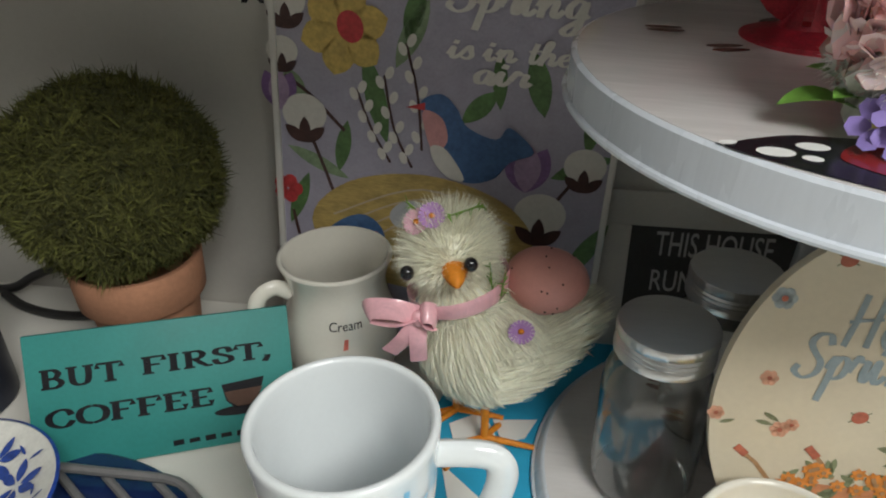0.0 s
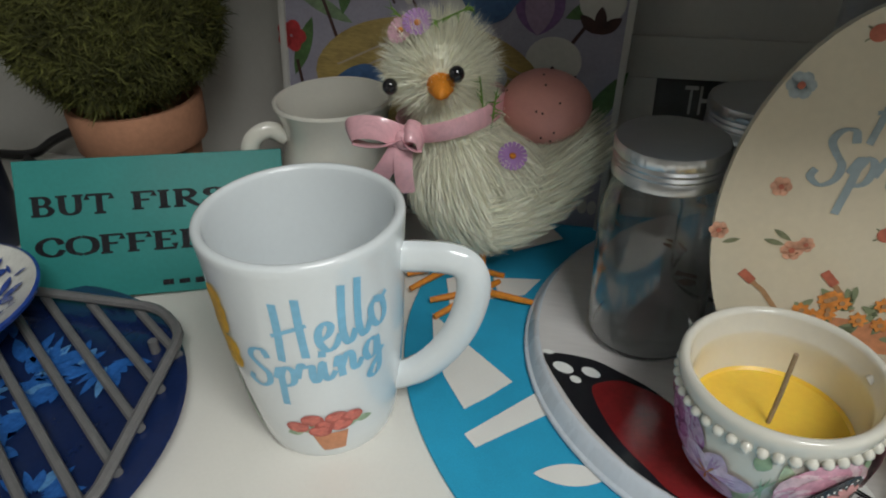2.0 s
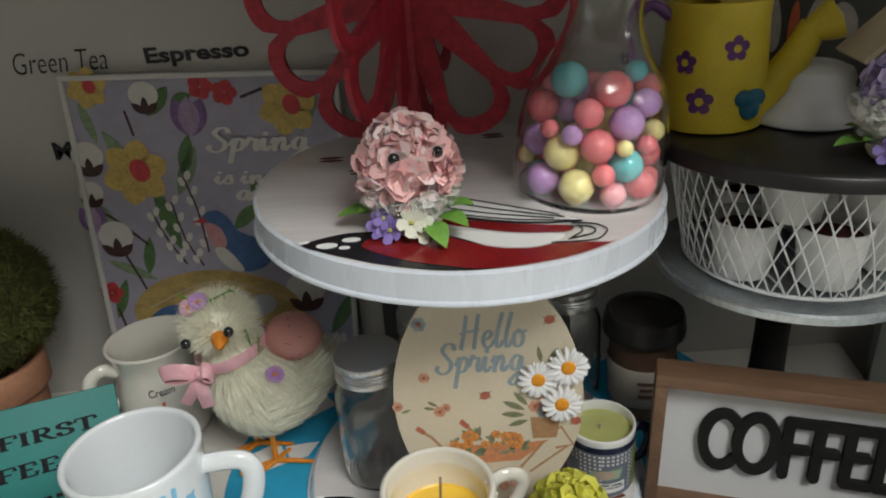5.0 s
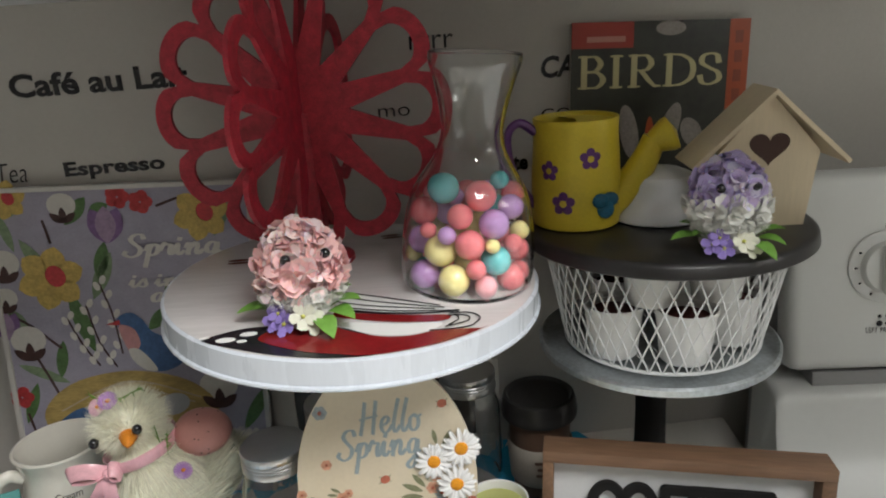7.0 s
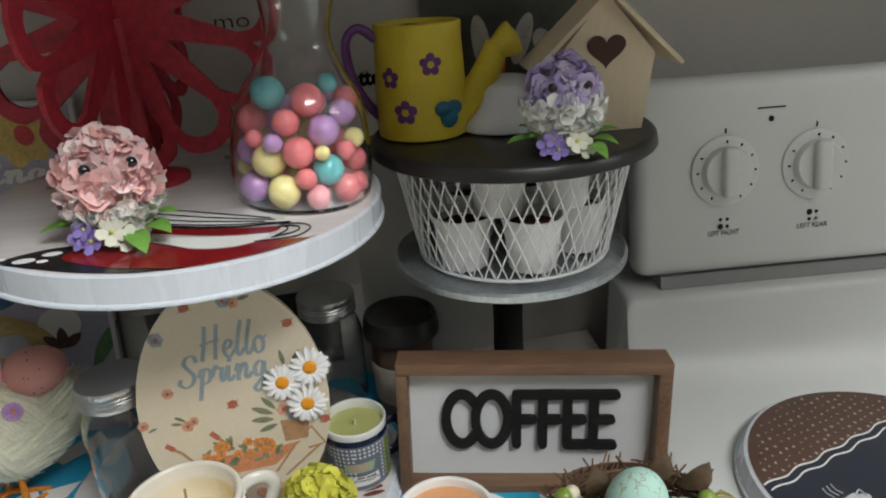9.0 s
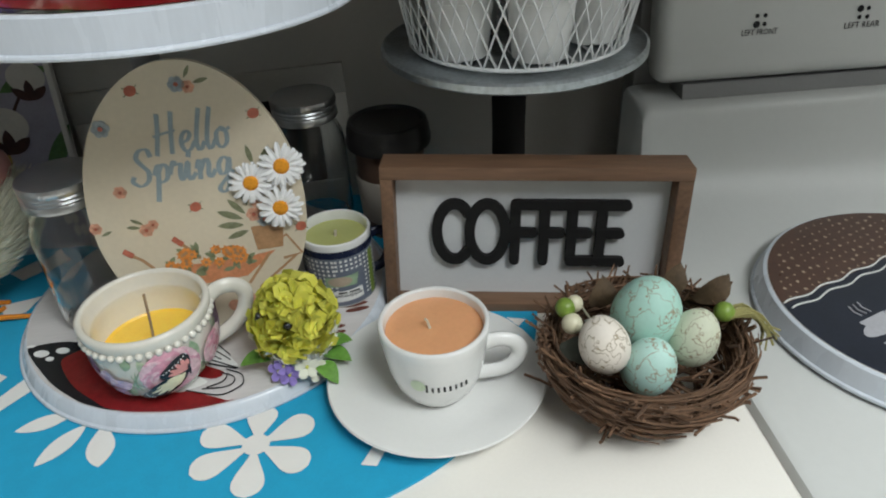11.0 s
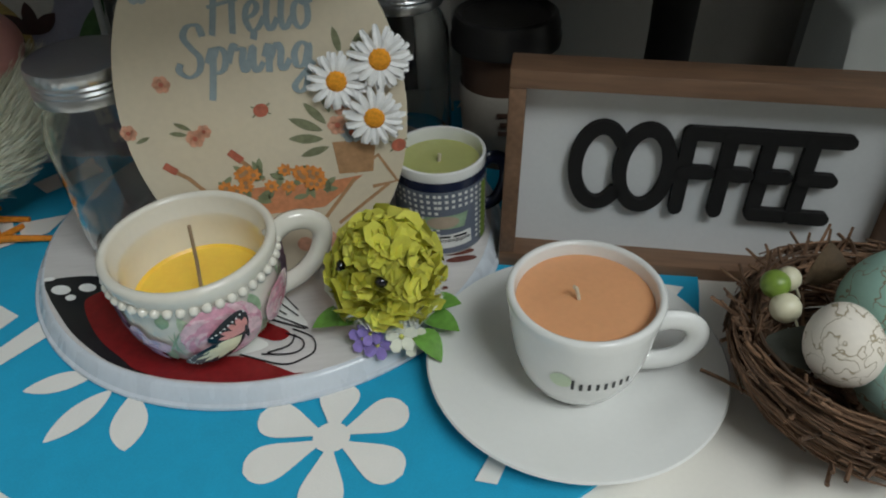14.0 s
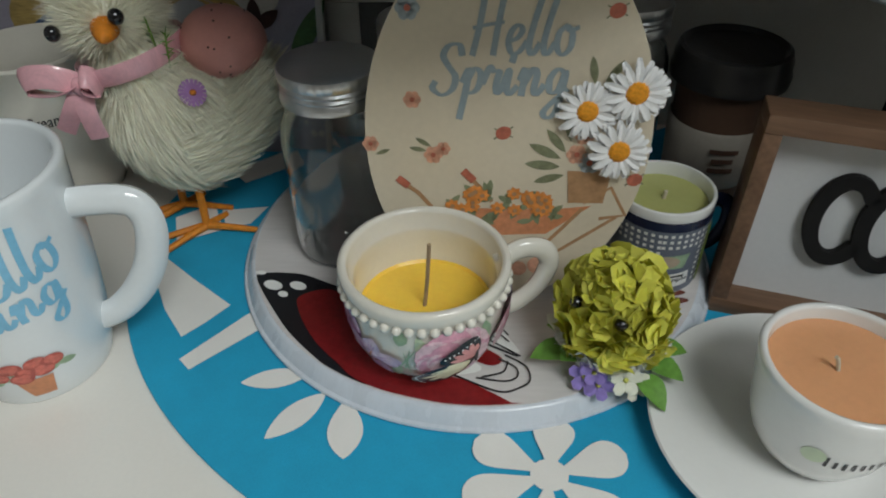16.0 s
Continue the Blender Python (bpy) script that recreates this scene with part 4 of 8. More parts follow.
def espresso_candle():
    s = thing("saucer", "plain white porcelain saucer", "saucer", pose(0.3132, 0.2215, 0.0) @ Matrix.Diagonal((1.02, 1.005, 1, 1)))
    bm = bm_new()
    lathe(bm, [(0.0, 0.003), (0.02, 0.003), (0.021, 0.0012), (0.024, 0.0012), (0.03, 0.003), (0.05, 0.0078), (0.0625, 0.0118), (0.064, 0.0128), (0.0633, 0.0137), (0.06, 0.0133), (0.048, 0.0102), (0.034, 0.0066), (0.024, 0.0055), (0.0, 0.0055)], n=96)
    part("dish", bm, CERAMIC, s)
    t = thing("espresso_cup_candle", "white espresso cup filled with peach candle wax", "candle", pose(0.3124, 0.2165, 0.0056) @ Matrix.Diagonal((1.045, 1.045, 1.05, 1)))
    outer = [(0.0145, 0.0), (0.0165, 0.0004), (0.0175, 0.002), (0.0212, 0.0065), (0.0245, 0.0135), (0.0268, 0.0225), (0.0283, 0.033), (0.0295, 0.043), (0.0301, 0.0478)]
    bm = bm_new()
    lathe(bm, vessel(outer, 0.0032, 0.004, 4), n=72)
    part("cup", bm, CERAMIC, t)
    bm = bm_new()
    lathe(bm, [(0.0, 0.0437), (0.02, 0.0436), (0.0262, 0.0437), (0.0268, 0.0432), (0.0, 0.041)], n=64)
    part("wax", bm, WAXO, t, "smooth peach wax")
    bm = bm_new()
    tube(bm, [(-0.0022, 0.0, 0.043), (-0.003, 0.0004, 0.0465), (-0.0035, 0.001, 0.0485), (-0.0045, 0.001, 0.0495)], 0.0008, 7)
    part("wick", bm, WICK, t, "short cotton wick")
    bm = bm_new()
    handle(bm, [(0.026, 0, 0.030), (0.034, 0, 0.0325), (0.0425, 0, 0.0305), (0.0465, 0, 0.0235), (0.0435, 0, 0.0155), (0.036, 0, 0.0105), (0.0215, 0, 0.009)], 0.0034, Matrix.Rotation(radians(-10), 4, "Z"), 1.35)
    part("handle", bm, CERAMIC, t)
    R = radius_of(outer)
    bm = bm_new()
    for i in range(8):
        x, top = i * 0.0031, 0.0218 + (0.0062 if i == 0 else 0.0042)
        prism(bm, [(x, 0.0218), (x + 0.0012, 0.0218), (x + 0.0012, top), (x, top)], 0, 0)
    part("dark_mark", wrapped(bm, R, radians(-114), 0.0003), BLACKP, t, "narrow dark printed strokes", smooth=False)
    bm = bm_new()
    prism(bm, ellipse(-0.004, 0.0265, 0.0042, 0.0042), 0, 0)
    part("green_mark", wrapped(bm, R, radians(-114), 0.0003), mat("faint_green_print", (0.6, 0.7, 0.5), 0.3), t, smooth=False)


espresso_candle()


def pineapple_candle():
    t = thing("checkered_mug_candle", "small navy checked mug holding pale green pineapple candle", "candle", pose(0.2683, 0.3215, 0.0125) @ Matrix.Diagonal((1.06, 1.06, 1.08, 1)))
    outer = [(0.019, 0.0), (0.0212, 0.0005), (0.0218, 0.002), (0.0219, 0.02), (0.0221, 0.042), (0.0225, 0.0462)]
    R = radius_of(outer)
    bm = bm_new()
    lathe(bm, vessel(outer, 0.002, 0.003), n=56)
    part("mug", bm, CERAMIC, t)
    SLATE = mat("slate_blue_print", (0.14, 0.16, 0.21), 0.3, var=0.1)
    NAVY = mat("navy_print", (0.012, 0.018, 0.05), 0.25, var=0.1)
    bm = bm_new()
    lathe(bm, [(0.0222, 0.0022), (0.0222, 0.020), (0.0224, 0.042)], n=56)
    part("slate_print", bm, SLATE, t)
    bm = bm_new()
    lathe(bm, [(0.0225, 0.0375), (0.02275, 0.0425)], n=56)
    part("navy_band", bm, NAVY, t)
    bm = bm_new()
    for i in range(44):
        for j in range(11):
            if j in (0,) or (i % 11 < 6 and j < 8):
                continue
            x, y = i * 0.00317, 0.0035 + j * 0.0031
            prism(bm, [(x, y), (x + 0.0016, y), (x + 0.0016, y + 0.0016), (x, y + 0.0016)], 0, 0)
    part("check_print", wrapped(bm, R, radians(-100), 0.0006), WHITEP, t, smooth=False, kind="stuff")
    bm = bm_new()
    prism(bm, [(-0.004, 0.0055), (0.015, 0.0065), (0.0145, 0.0145), (-0.004, 0.0135)], 0, 0)
    part("label_print", wrapped(bm, R, radians(-97), 0.0009), WHITEP, t, smooth=False)
    bm = letters("pineapple", 0.017, 0.0032)
    bmesh.ops.translate(bm, verts=bm.verts, vec=(-0.003, 0.0088, 0))
    for x0, x1 in ((-0.001, 0.004), (0.0055, 0.012)):
        prism(bm, [(x0, 0.0121), (x1, 0.0121), (x1, 0.0131), (x0, 0.0131)], 0, 0)
    part("lettering", wrapped(bm, R, radians(-97), 0.0012), BLACKP, t, "dark printed words", smooth=False)
    bm = bm_new()
    prism(bm, [(-0.008, 0.017), (0.011, 0.017), (0.013, 0.025), (-0.008, 0.024)], 0, 0)
    part("green_print", wrapped(bm, R, radians(-97), 0.0008), SAGE, t, smooth=False)
    bm = bm_new()
    prism(bm, ellipse(0.001, 0.021, 0.0075, 0.0035), 0, 0)
    part("tan_print", wrapped(bm, R, radians(-97), 0.001), TANP, t, smooth=False)
    bm = bm_new()
    prism(bm, [(0.0215, 0.004), (0.0255, 0.004), (0.0265, 0.036), (0.022, 0.036)], 0, 0)
    part("leaf_stripe", wrapped(bm, R, radians(-97), 0.001), mat("olive_stripe_print", (0.2, 0.28, 0.05), 0.3, var=0.4, streak=(8, 8, 1)), t, smooth=False)
    bm = bm_new()
    lathe(bm, [(0.0, 0.0405), (0.012, 0.0402), (0.0195, 0.041), (0.0203, 0.0405), (0.0, 0.0385)], n=48)
    part("wax", bm, WAXG, t, "pale green wax")
    bm = bm_new()
    tube(bm, [(0.0, 0.0, 0.040), (0.0005, 0, 0.0445)], 0.0009, 6)
    part("wick", bm, WICK, t)
    bm = bm_new()
    handle(bm, [(0.021, 0, 0.036), (0.028, 0, 0.0375), (0.0335, 0, 0.032), (0.0335, 0, 0.022), (0.029, 0, 0.013), (0.021, 0, 0.010)], 0.0022, Matrix.Rotation(radians(8), 4, "Z"), 1.6)
    part("handle", bm, NAVY, t, "dark blue glazed handle")


pineapple_candle()


def takeaway_cup():
    t = thing("takeaway_cup", "brown insulated takeaway cup with black lid", "cup", pose(0.3215, 0.412, 0.0018))
    BROWN = mat("brown_cup_card", (0.10, 0.055, 0.035), 0.5, var=0.15)
    SLEEVE = mat("pale_label_card", (0.30, 0.27, 0.23), 0.6, var=0.08)
    bm = bm_new()
    lathe(bm, [(0.0, 0.0), (0.023, 0.0), (0.0245, 0.03), (0.027, 0.07), (0.0285, 0.078), (0.0, 0.078)], n=48)
    part("cup", bm, BROWN, t)
    bm = bm_new()
    lathe(bm, [(0.0247, 0.014), (0.0262, 0.016), (0.0283, 0.05), (0.0272, 0.052)], n=48)
    part("sleeve", bm, SLEEVE, t, "pale paper sleeve")
    bm = bm_new()
    for j, w in enumerate((0.016, 0.012, 0.014)):
        prism(bm, [(-w / 2, 0.040 - j * 0.006), (w / 2, 0.040 - j * 0.006), (w / 2, 0.043 - j * 0.006), (-w / 2, 0.043 - j * 0.006)], 0, 0)
    part("label_print", wrapped(bm, lambda z: 0.0285, radians(-95), 0.0004), CHOC, t, smooth=False, kind="stuff")
    bm = bm_new()
    lathe(bm, [(0.0, 0.0785), (0.030, 0.0785), (0.0325, 0.076), (0.0328, 0.081), (0.0315, 0.083), (0.0318, 0.088), (0.030, 0.0935), (0.028, 0.0945), (0.026, 0.0915), (0.0, 0.0905)], n=56)
    part("lid", bm, BLACKPLASTIC, t, "black domed plastic lid")


takeaway_cup()


# ---- glass jars ----
def mason_jar(x, y, label, turn=0.0):
    t = thing("glass_jar", label, "jar", pose(x, y, 0.0125, 0, 0, turn), group="lidded jars")
    outer = [(0.0215, 0.0), (0.0245, 0.0008), (0.0268, 0.0045), (0.0275, 0.012), (0.0275, 0.066), (0.0266, 0.074), (0.0240, 0.081), (0.0216, 0.085), (0.0214, 0.096)]
    bm = bm_new()
    lathe(bm, vessel(outer, 0.0016, 0.0016), n=56)
    part("glass", bm, GLASS, t, "clear glass body")
    bm = bm_new()
    ridges = [(0.0, 0.106), (0.0212, 0.106), (0.0236, 0.1052), (0.0242, 0.1035), (0.0242, 0.1005), (0.0235, 0.0995), (0.0242, 0.0982), (0.0235, 0.0968), (0.0242, 0.0955), (0.0235, 0.0942), (0.0244, 0.0925), (0.0244, 0.0895), (0.0236, 0.0888), (0.0220, 0.0888), (0.0220, 0.1035), (0.0, 0.1035)]
    lathe(bm, ridges, n=160, wave=lambda a, z: 1.0 + (0.006 * (1 if math.sin(40 * a) > 0 else -1) if 0.1002 < z < 0.1045 else 0.0))
    part("lid", bm, ALU, t, "ribbed silver screw lid")
    return t


mason_jar(0.1085, 0.3430, "empty clear glass jar with silver screw lid")
mason_jar(0.150, 0.3965, "empty clear glass jar behind egg sign, silver lid")


# ---- flat printed pictures, one part a shape ----
def prints(t, name, shapes, material_, z, m=None, label=""):
    for s in shapes:
        bm = bm_new()
        prism(bm, s, z, z, m)
        part(name, bm, material_, t, label, smooth=False)


def line_shape(pts, width):
    """The outline of a stroke of the given width through points in x and y."""
    P = [Vector((p[0], p[1])) for p in pts]
    left, right = [], []
    for i, p in enumerate(P):
        d = (P[min(i + 1, len(P) - 1)] - P[max(i - 1, 0)]).normalized()
        q = Vector((-d.y, d.x)) * width / 2
        left.append(p + q)
        right.append(p - q)
    return [(v.x, v.y) for v in left + right[::-1]]


def curve2(pts, k=5, closed=False):
    return [(p.x, p.y) for p in smooth_line([(x, y, 0) for x, y in pts], k, closed)]


def frame_of(origin, along, up):
    """A pose whose x runs along, y up and z towards the viewer."""
    X = Vector(along).normalized()
    Y = (Vector(up) - X * Vector(up).dot(X)).normalized()
    m = Matrix((X, Y, X.cross(Y))).transposed().to_4x4()
    m.translation = Vector(origin)
    return m


# ---- topiary ----
def strands(bm, n, place, length, width, rnd, mi=0, bend=0.6):
    """Thin tapering blades; place(rnd) gives a root, an outward direction and a sideways drift."""
    for _ in range(n):
        p, out, drift = place(rnd)
        side = out.cross(Vector((rnd.uniform(-1, 1), rnd.uniform(-1, 1), rnd.uniform(-1, 1))))
        side = side.normalized() * width * rnd.uniform(0.6, 1.2) if side.length > 1e-6 else Vector((width, 0, 0))
        L_ = length * rnd.uniform(0.55, 1.25)
        q = p + out * L_ * 0.55 + drift * L_ * bend * 0.3
        e = p + out * L_ * 0.8 + drift * L_ * bend
        add_faces(bm, [p - side, p + side, q + side * 0.7, q - side * 0.7, e], [(0, 1, 2, 3), (3, 2, 4)], None, mi)


def ball_point(rnd):
    z, a = rnd.uniform(-1, 1), rnd.uniform(0, 2 * math.pi)
    r = math.sqrt(1 - z * z)
    return Vector((r * math.cos(a), r * math.sin(a), z))


def topiary():
    t = thing("topiary", "round green moss topiary ball in a terracotta pot", "topiary", pose(-0.209, 0.41, 0))
    MOSS = mat("green_moss", (0.082, 0.084, 0.018), 0.9, var=0.6, scale=35, fine=300, bump=0.6, depth=0.003, random_shift=0.55)
    CLAY = mat("terracotta_clay", (0.42, 0.20, 0.115), 0.85, var=0.16, scale=40, fine=300, bump=0.15, stain=0.5)
    bm = bm_new()
    lathe(bm, [(0.0, 0.0), (0.032, 0.0), (0.0335, 0.002), (0.0405, 0.060), (0.0452, 0.0605), (0.0465, 0.062), (0.048, 0.086), (0.0467, 0.088), (0.043, 0.088), (0.0415, 0.07), (0.0, 0.068)], Matrix.Diagonal((0.85, 0.85, 1, 1)), n=56)
    part("pot", bm, CLAY, t, "terracotta pot with a thick rim")
    bm = bm_new()
    rnd = random.Random(11)
    c, R = Vector((0, 0, 0.1425)), 0.0605
    ellipsoid(bm, c, R, R, R * 0.93, n=36)
    # tufts stand proud of the ball, with hollows between them
    lump = lambda d: 1 + 0.05 * noise.noise(d * 3.1) + 0.045 * noise.noise(d * 9.0 + Vector((5, 0, 0)))
    for v in bm.verts:
        d = (v.co - c).normalized()
        v.co = c + (v.co - c) * lump(d) * 0.97
    def place(r):
        d = ball_point(r)
        swirl = Vector((noise.noise(d * 6), noise.noise(d * 6 + Vector((9, 0, 0))), noise.noise(d * 6 + Vector((0, 9, 0))))) * 2.2
        return c + Vector((d.x * R, d.y * R, d.z * R * 0.93)) * lump(d) * r.uniform(0.96, 1.02), (d * 0.45 + swirl * 0.6 + ball_point(r) * 0.7).normalized(), ball_point(r) * 1.2 + swirl * 0.5
    strands(bm, 30000, place, 0.0068, 0.00055, rnd)
    tagged(part("moss_ball", bm, MOSS, t, "shaggy green moss", smooth=False), kind="stuff")


topiary()


def teal_sign():
    m = frame_of((-0.236, 0.332, 0.0785), (0.128, 0.062, -0.009), (-0.007, 0.034, 0.066))
    t = thing("teal_sign", "teal wooden plaque with black words but first coffee", "sign", m)
    TEAL = mat("teal_paint", (0.026, 0.22, 0.20), 0.55, var=0.1, scale=30, fine=400, bump=0.06)
    bm = bm_new()
    box(bm, 0, 0.1455, -0.0795, 0, -0.0045, 0, 0.0008)
    part("board", bm, TEAL, t)
    def word(s, x, y, w, h, name="lettering"):
        bm = penned(ROMAN, s, w, h, 0.235, 0.5)
        bmesh.ops.translate(bm, verts=bm.verts, vec=(x, y, 0.0003))
        part(name, bm, BLACKP, t, smooth=False)
    word("BUT", 0.0075, -0.0315, 0.044, 0.0115)
    word("FIRST,", 0.0605, -0.0325, 0.073, 0.0125)
    word("COFFEE", 0.0075, -0.0545, 0.091, 0.0115)
    prints(t, "cup_picture", [[(0.103, -0.043), (0.128, -0.041), (0.124, -0.053), (0.119, -0.058), (0.110, -0.058), (0.105, -0.053)], ellipse(0.1145, -0.0595, 0.017, 0.003)], BLACKP, 0.0003)
    prints(t, "cup_picture", [[(0.1045, -0.0475), (0.1268, -0.0468), (0.123, -0.053), (0.118, -0.057), (0.111, -0.057), (0.106, -0.053)]], CHOC, 0.0005)
    prints(t, "signature_bar", [line_shape([(0.073 + i * 0.009, -0.0735), (0.079 + i * 0.009, -0.0732)], 0.0032 - 0.0006 * (i % 2)) for i in range(5)], BLACKP, 0.0003)


teal_sign()


# ---- poster and picture at the wall ----
def spring_poster():
    m = pose(-0.0204, 0.4675, 0.1452, 85.1, 0, 0) @ Matrix.Rotation(radians(-2.6), 4, "Z")
    t = thing("framed_poster", "framed spring poster of flowers, nest and blue bird", "picture", m)
    W, H = 0.2165, 0.2955
    FRAME = mat("off_white_frame", (0.62, 0.60, 0.56), 0.5, var=0.06)
    LAV = mat("lavender_grey_poster_paper", (0.36, 0.34, 0.42), 0.5, var=0.12, scale=70, fine=500, bump=0.01)
    for name, b in (("frame_rail", (-W / 2, W / 2, H / 2 - 0.004, H / 2, -0.006, 0.003)), ("frame_rail", (-W / 2, W / 2, -H / 2, -H / 2 + 0.004, -0.006, 0.003)), ("frame_stile", (-W / 2, -W / 2 + 0.004, -H / 2 + 0.004, H / 2 - 0.004, -0.006, 0.0028)), ("frame_stile", (W / 2 - 0.004, W / 2, -H / 2 + 0.004, H / 2 - 0.004, -0.006, 0.0028))):
        bm = bm_new()
        box(bm, *b, 0.0006)
        part(name, bm, FRAME, t)
    bm = bm_new()
    box(bm, -W / 2 + 0.003, W / 2 - 0.003, -H / 2 + 0.003, H / 2 - 0.003, -0.005, 0.0)
    part("paper", bm, LAV, t, "lavender grey printed paper", smooth=False)
    GREEN = mat("leaf_green_paint", (0.085, 0.17, 0.055), 0.5, var=0.35, scale=120)
    PALEGREEN = mat("sage_leaf_paint", (0.20, 0.28, 0.16), 0.5, var=0.3, scale=120)
    YEL = mat("yellow_petal_paint", (0.56, 0.40, 0.11), 0.5, var=0.25, scale=100)
    RED = mat("red_petal_paint", (0.50, 0.045, 0.05), 0.5, var=0.25, scale=100)
    COT = mat("cotton_white_paint", (0.62, 0.60, 0.55), 0.5, var=0.06, scale=100)
    DKB = mat("dark_brown_paint", (0.06, 0.025, 0.022), 0.5, var=0.3, scale=100)
    PUR = mat("purple_petal_paint", (0.20, 0.11, 0.26), 0.5, var=0.25, scale=100)
    BLU = mat("bird_blue_paint", (0.055, 0.125, 0.27), 0.5, var=0.25, scale=100)
    PNK = mat("blush_pink_paint", (0.55, 0.27, 0.27), 0.5, var=0.15, scale=100)
    NES = mat("straw_yellow_paint", (0.42, 0.30, 0.10), 0.5, var=0.4, scale=60, fine=500, streak=(0.5, 2, 1))
    z = 0.0004
    P = lambda name, shapes, mt, k: prints(t, name, shapes, mt, z * k)
    rnd = random.Random(2)
    # leaves and stems
    for x, y, l, w, a in ((-0.097, 0.128, 0.035, 0.008, -75), (-0.083, 0.105, 0.05, 0.012, -60), (-0.05, 0.06, 0.06, 0.013, -75), (-0.045, 0.115, 0.03, 0.013, 50), (-0.03, 0.05, 0.045, 0.013, 65), (-0.1, 0.045, 0.025, 0.012, -60), (-0.1, -0.005, 0.045, 0.009, -25), (-0.06, 0.015, 0.035, 0.01, -100), (0.012, 0.02, 0.03, 0.012, 45), (0.035, 0.03, 0.035, 0.009, 95), (0.062, 0.028, 0.04, 0.014, 105), (0.07, -0.01, 0.04, 0.012, 25), (0.085, -0.08, 0.05, 0.012, 60), (-0.015, 0.1, 0.035, 0.012, -105), (0.075, 0.1, 0.04, 0.012, 70), (0.088, 0.05, 0.035, 0.01, 80), (-0.09, 0.135, 0.012, 0.02, -20), (-0.1, -0.06, 0.04, 0.01, 70), (-0.025, 0.125, 0.018, 0.01, 20), (0.09, 0.008, 0.03, 0.01, 85), (-0.08, -0.09, 0.05, 0.014, 20)):
        P("leaf_picture", [leaf_shape(x, y, l, w, radians(a))], GREEN if rnd.random() < 0.65 else PALEGREEN, 1)
    for pts in (((-0.1, 0.04), (-0.085, 0.03), (-0.062, 0.008)), ((-0.085, 0.005), (-0.075, -0.02), (-0.066, -0.045)), ((0.064, -0.05), (0.075, -0.025), (0.092, 0.0)), ((0.03, 0.128), (0.058, 0.135), (0.085, 0.12)), ((-0.062, 0.12), (-0.058, 0.10)), ((-0.098, -0.05), (-0.09, -0.09))):
        P("stem_picture", [line_shape(curve2(pts), 0.0022)], DKB, 1.5)
    # daffodils
    for x, y, s in ((-0.062, 0.070, 1.0), (0.066, 0.120, 0.85), (-0.088, 0.138, 0.6)):
        for k in range(6):
            P("daffodil_petal_picture", [leaf_shape(x, y, 0.028 * s, 0.02 * s, k * 1.047 + 0.3, 8, 0.4)], YEL, 2)
        P("daffodil_cup_picture", [ellipse(x + 0.004 * s, y + 0.002 * s, 0.008 * s, 0.0095 * s, 0.4)], RED, 2.6)
    # red flowers
    for x, y in ((0.0, 0.137), (0.018, 0.132), (0.086, 0.075), (-0.101, -0.035)):
        for k in range(5):
            P("red_petal_picture", [ellipse(x + 0.0055 * math.cos(k * 1.257), y + 0.0055 * math.sin(k * 1.257), 0.0048, 0.0048, 0, 10)], RED, 2)
    # cotton bolls
    for x, y, s in ((-0.088, 0.017, 1.0), (-0.098, 0.085, 0.9), (0.066, -0.035, 1.15), (0.09, 0.0, 0.9), (-0.045, 0.132, 0.8), (-0.101, 0.055, 0.7)):
        P("cotton_picture", [ellipse(x, y, 0.0145 * s, 0.0125 * s)], COT, 2.2)
        for a in (40, 90, 140):
            P("calyx_picture", [leaf_shape(x, y - 0.019 * s, 0.017 * s, 0.0075 * s, radians(a))], DKB, 2.8)
    # tulips
    for x, y, s in ((-0.012, 0.113, 1.0), (0.055, -0.006, 1.0), (-0.104, 0.03, 0.8)):
        for a, mt in ((70, PUR), (110, PUR), (90, mat("mauve_petal_paint", (0.34, 0.24, 0.36), 0.5, var=0.2, scale=100))):
            P("tulip_petal_picture", [leaf_shape(x, y - 0.015 * s, 0.032 * s, 0.017 * s, radians(a))], mt, 2 if a != 90 else 2.5)
    # willow twigs
    for pts in (((-0.018, -0.012), (-0.03, 0.012), (-0.037, 0.045)), ((-0.032, -0.01), (-0.044, 0.01), (-0.054, 0.035)), ((-0.012, 0.0), (-0.016, 0.035), (-0.024, 0.065))):
        c = curve2(pts, 8)
        P("twig_picture", [line_shape(c, 0.0016)], DKB, 2)
        for i, (x, y) in enumerate(c[2::2]):
            sgn = 1 if i % 2 else -1
            P("catkin_picture", [ellipse(x + 0.0035 * sgn, y + 0.002, 0.0026, 0.0042, -0.4 * sgn, 12)], COT, 3)
    for x in (0.092, 0.098, -0.098):
        for k in range(4):
            P("catkin_picture", [ellipse(x + 0.003 * (-1) ** k, -0.125 + 0.014 * k, 0.003, 0.005, 0, 12)], COT, 3)
    # the nest
    P("nest_picture", [curve2([(-0.085, -0.055), (-0.06, -0.026), (-0.01, -0.016), (0.04, -0.028), (0.064, -0.055), (0.05, -0.085), (0.0, -0.1), (-0.06, -0.09)], 5, True)], NES, 2.4)
    P("nest_line_picture", [line_shape(curve2([(-0.07 + 0.01 * i, -0.05 - 0.004 * i), (-0.01, -0.026 - 0.007 * i), (0.05 - 0.006 * i, -0.045 - 0.004 * i)], 6), 0.0012) for i in range(4)], TANP, 2.7)
    for x, y in ((-0.018, -0.045), (0.026, -0.05)):
        P("nest_egg_picture", [ellipse(x, y, 0.014, 0.010, 0.3)], mat("pale_grey_paint", (0.42, 0.43, 0.46), 0.5), 2.9)
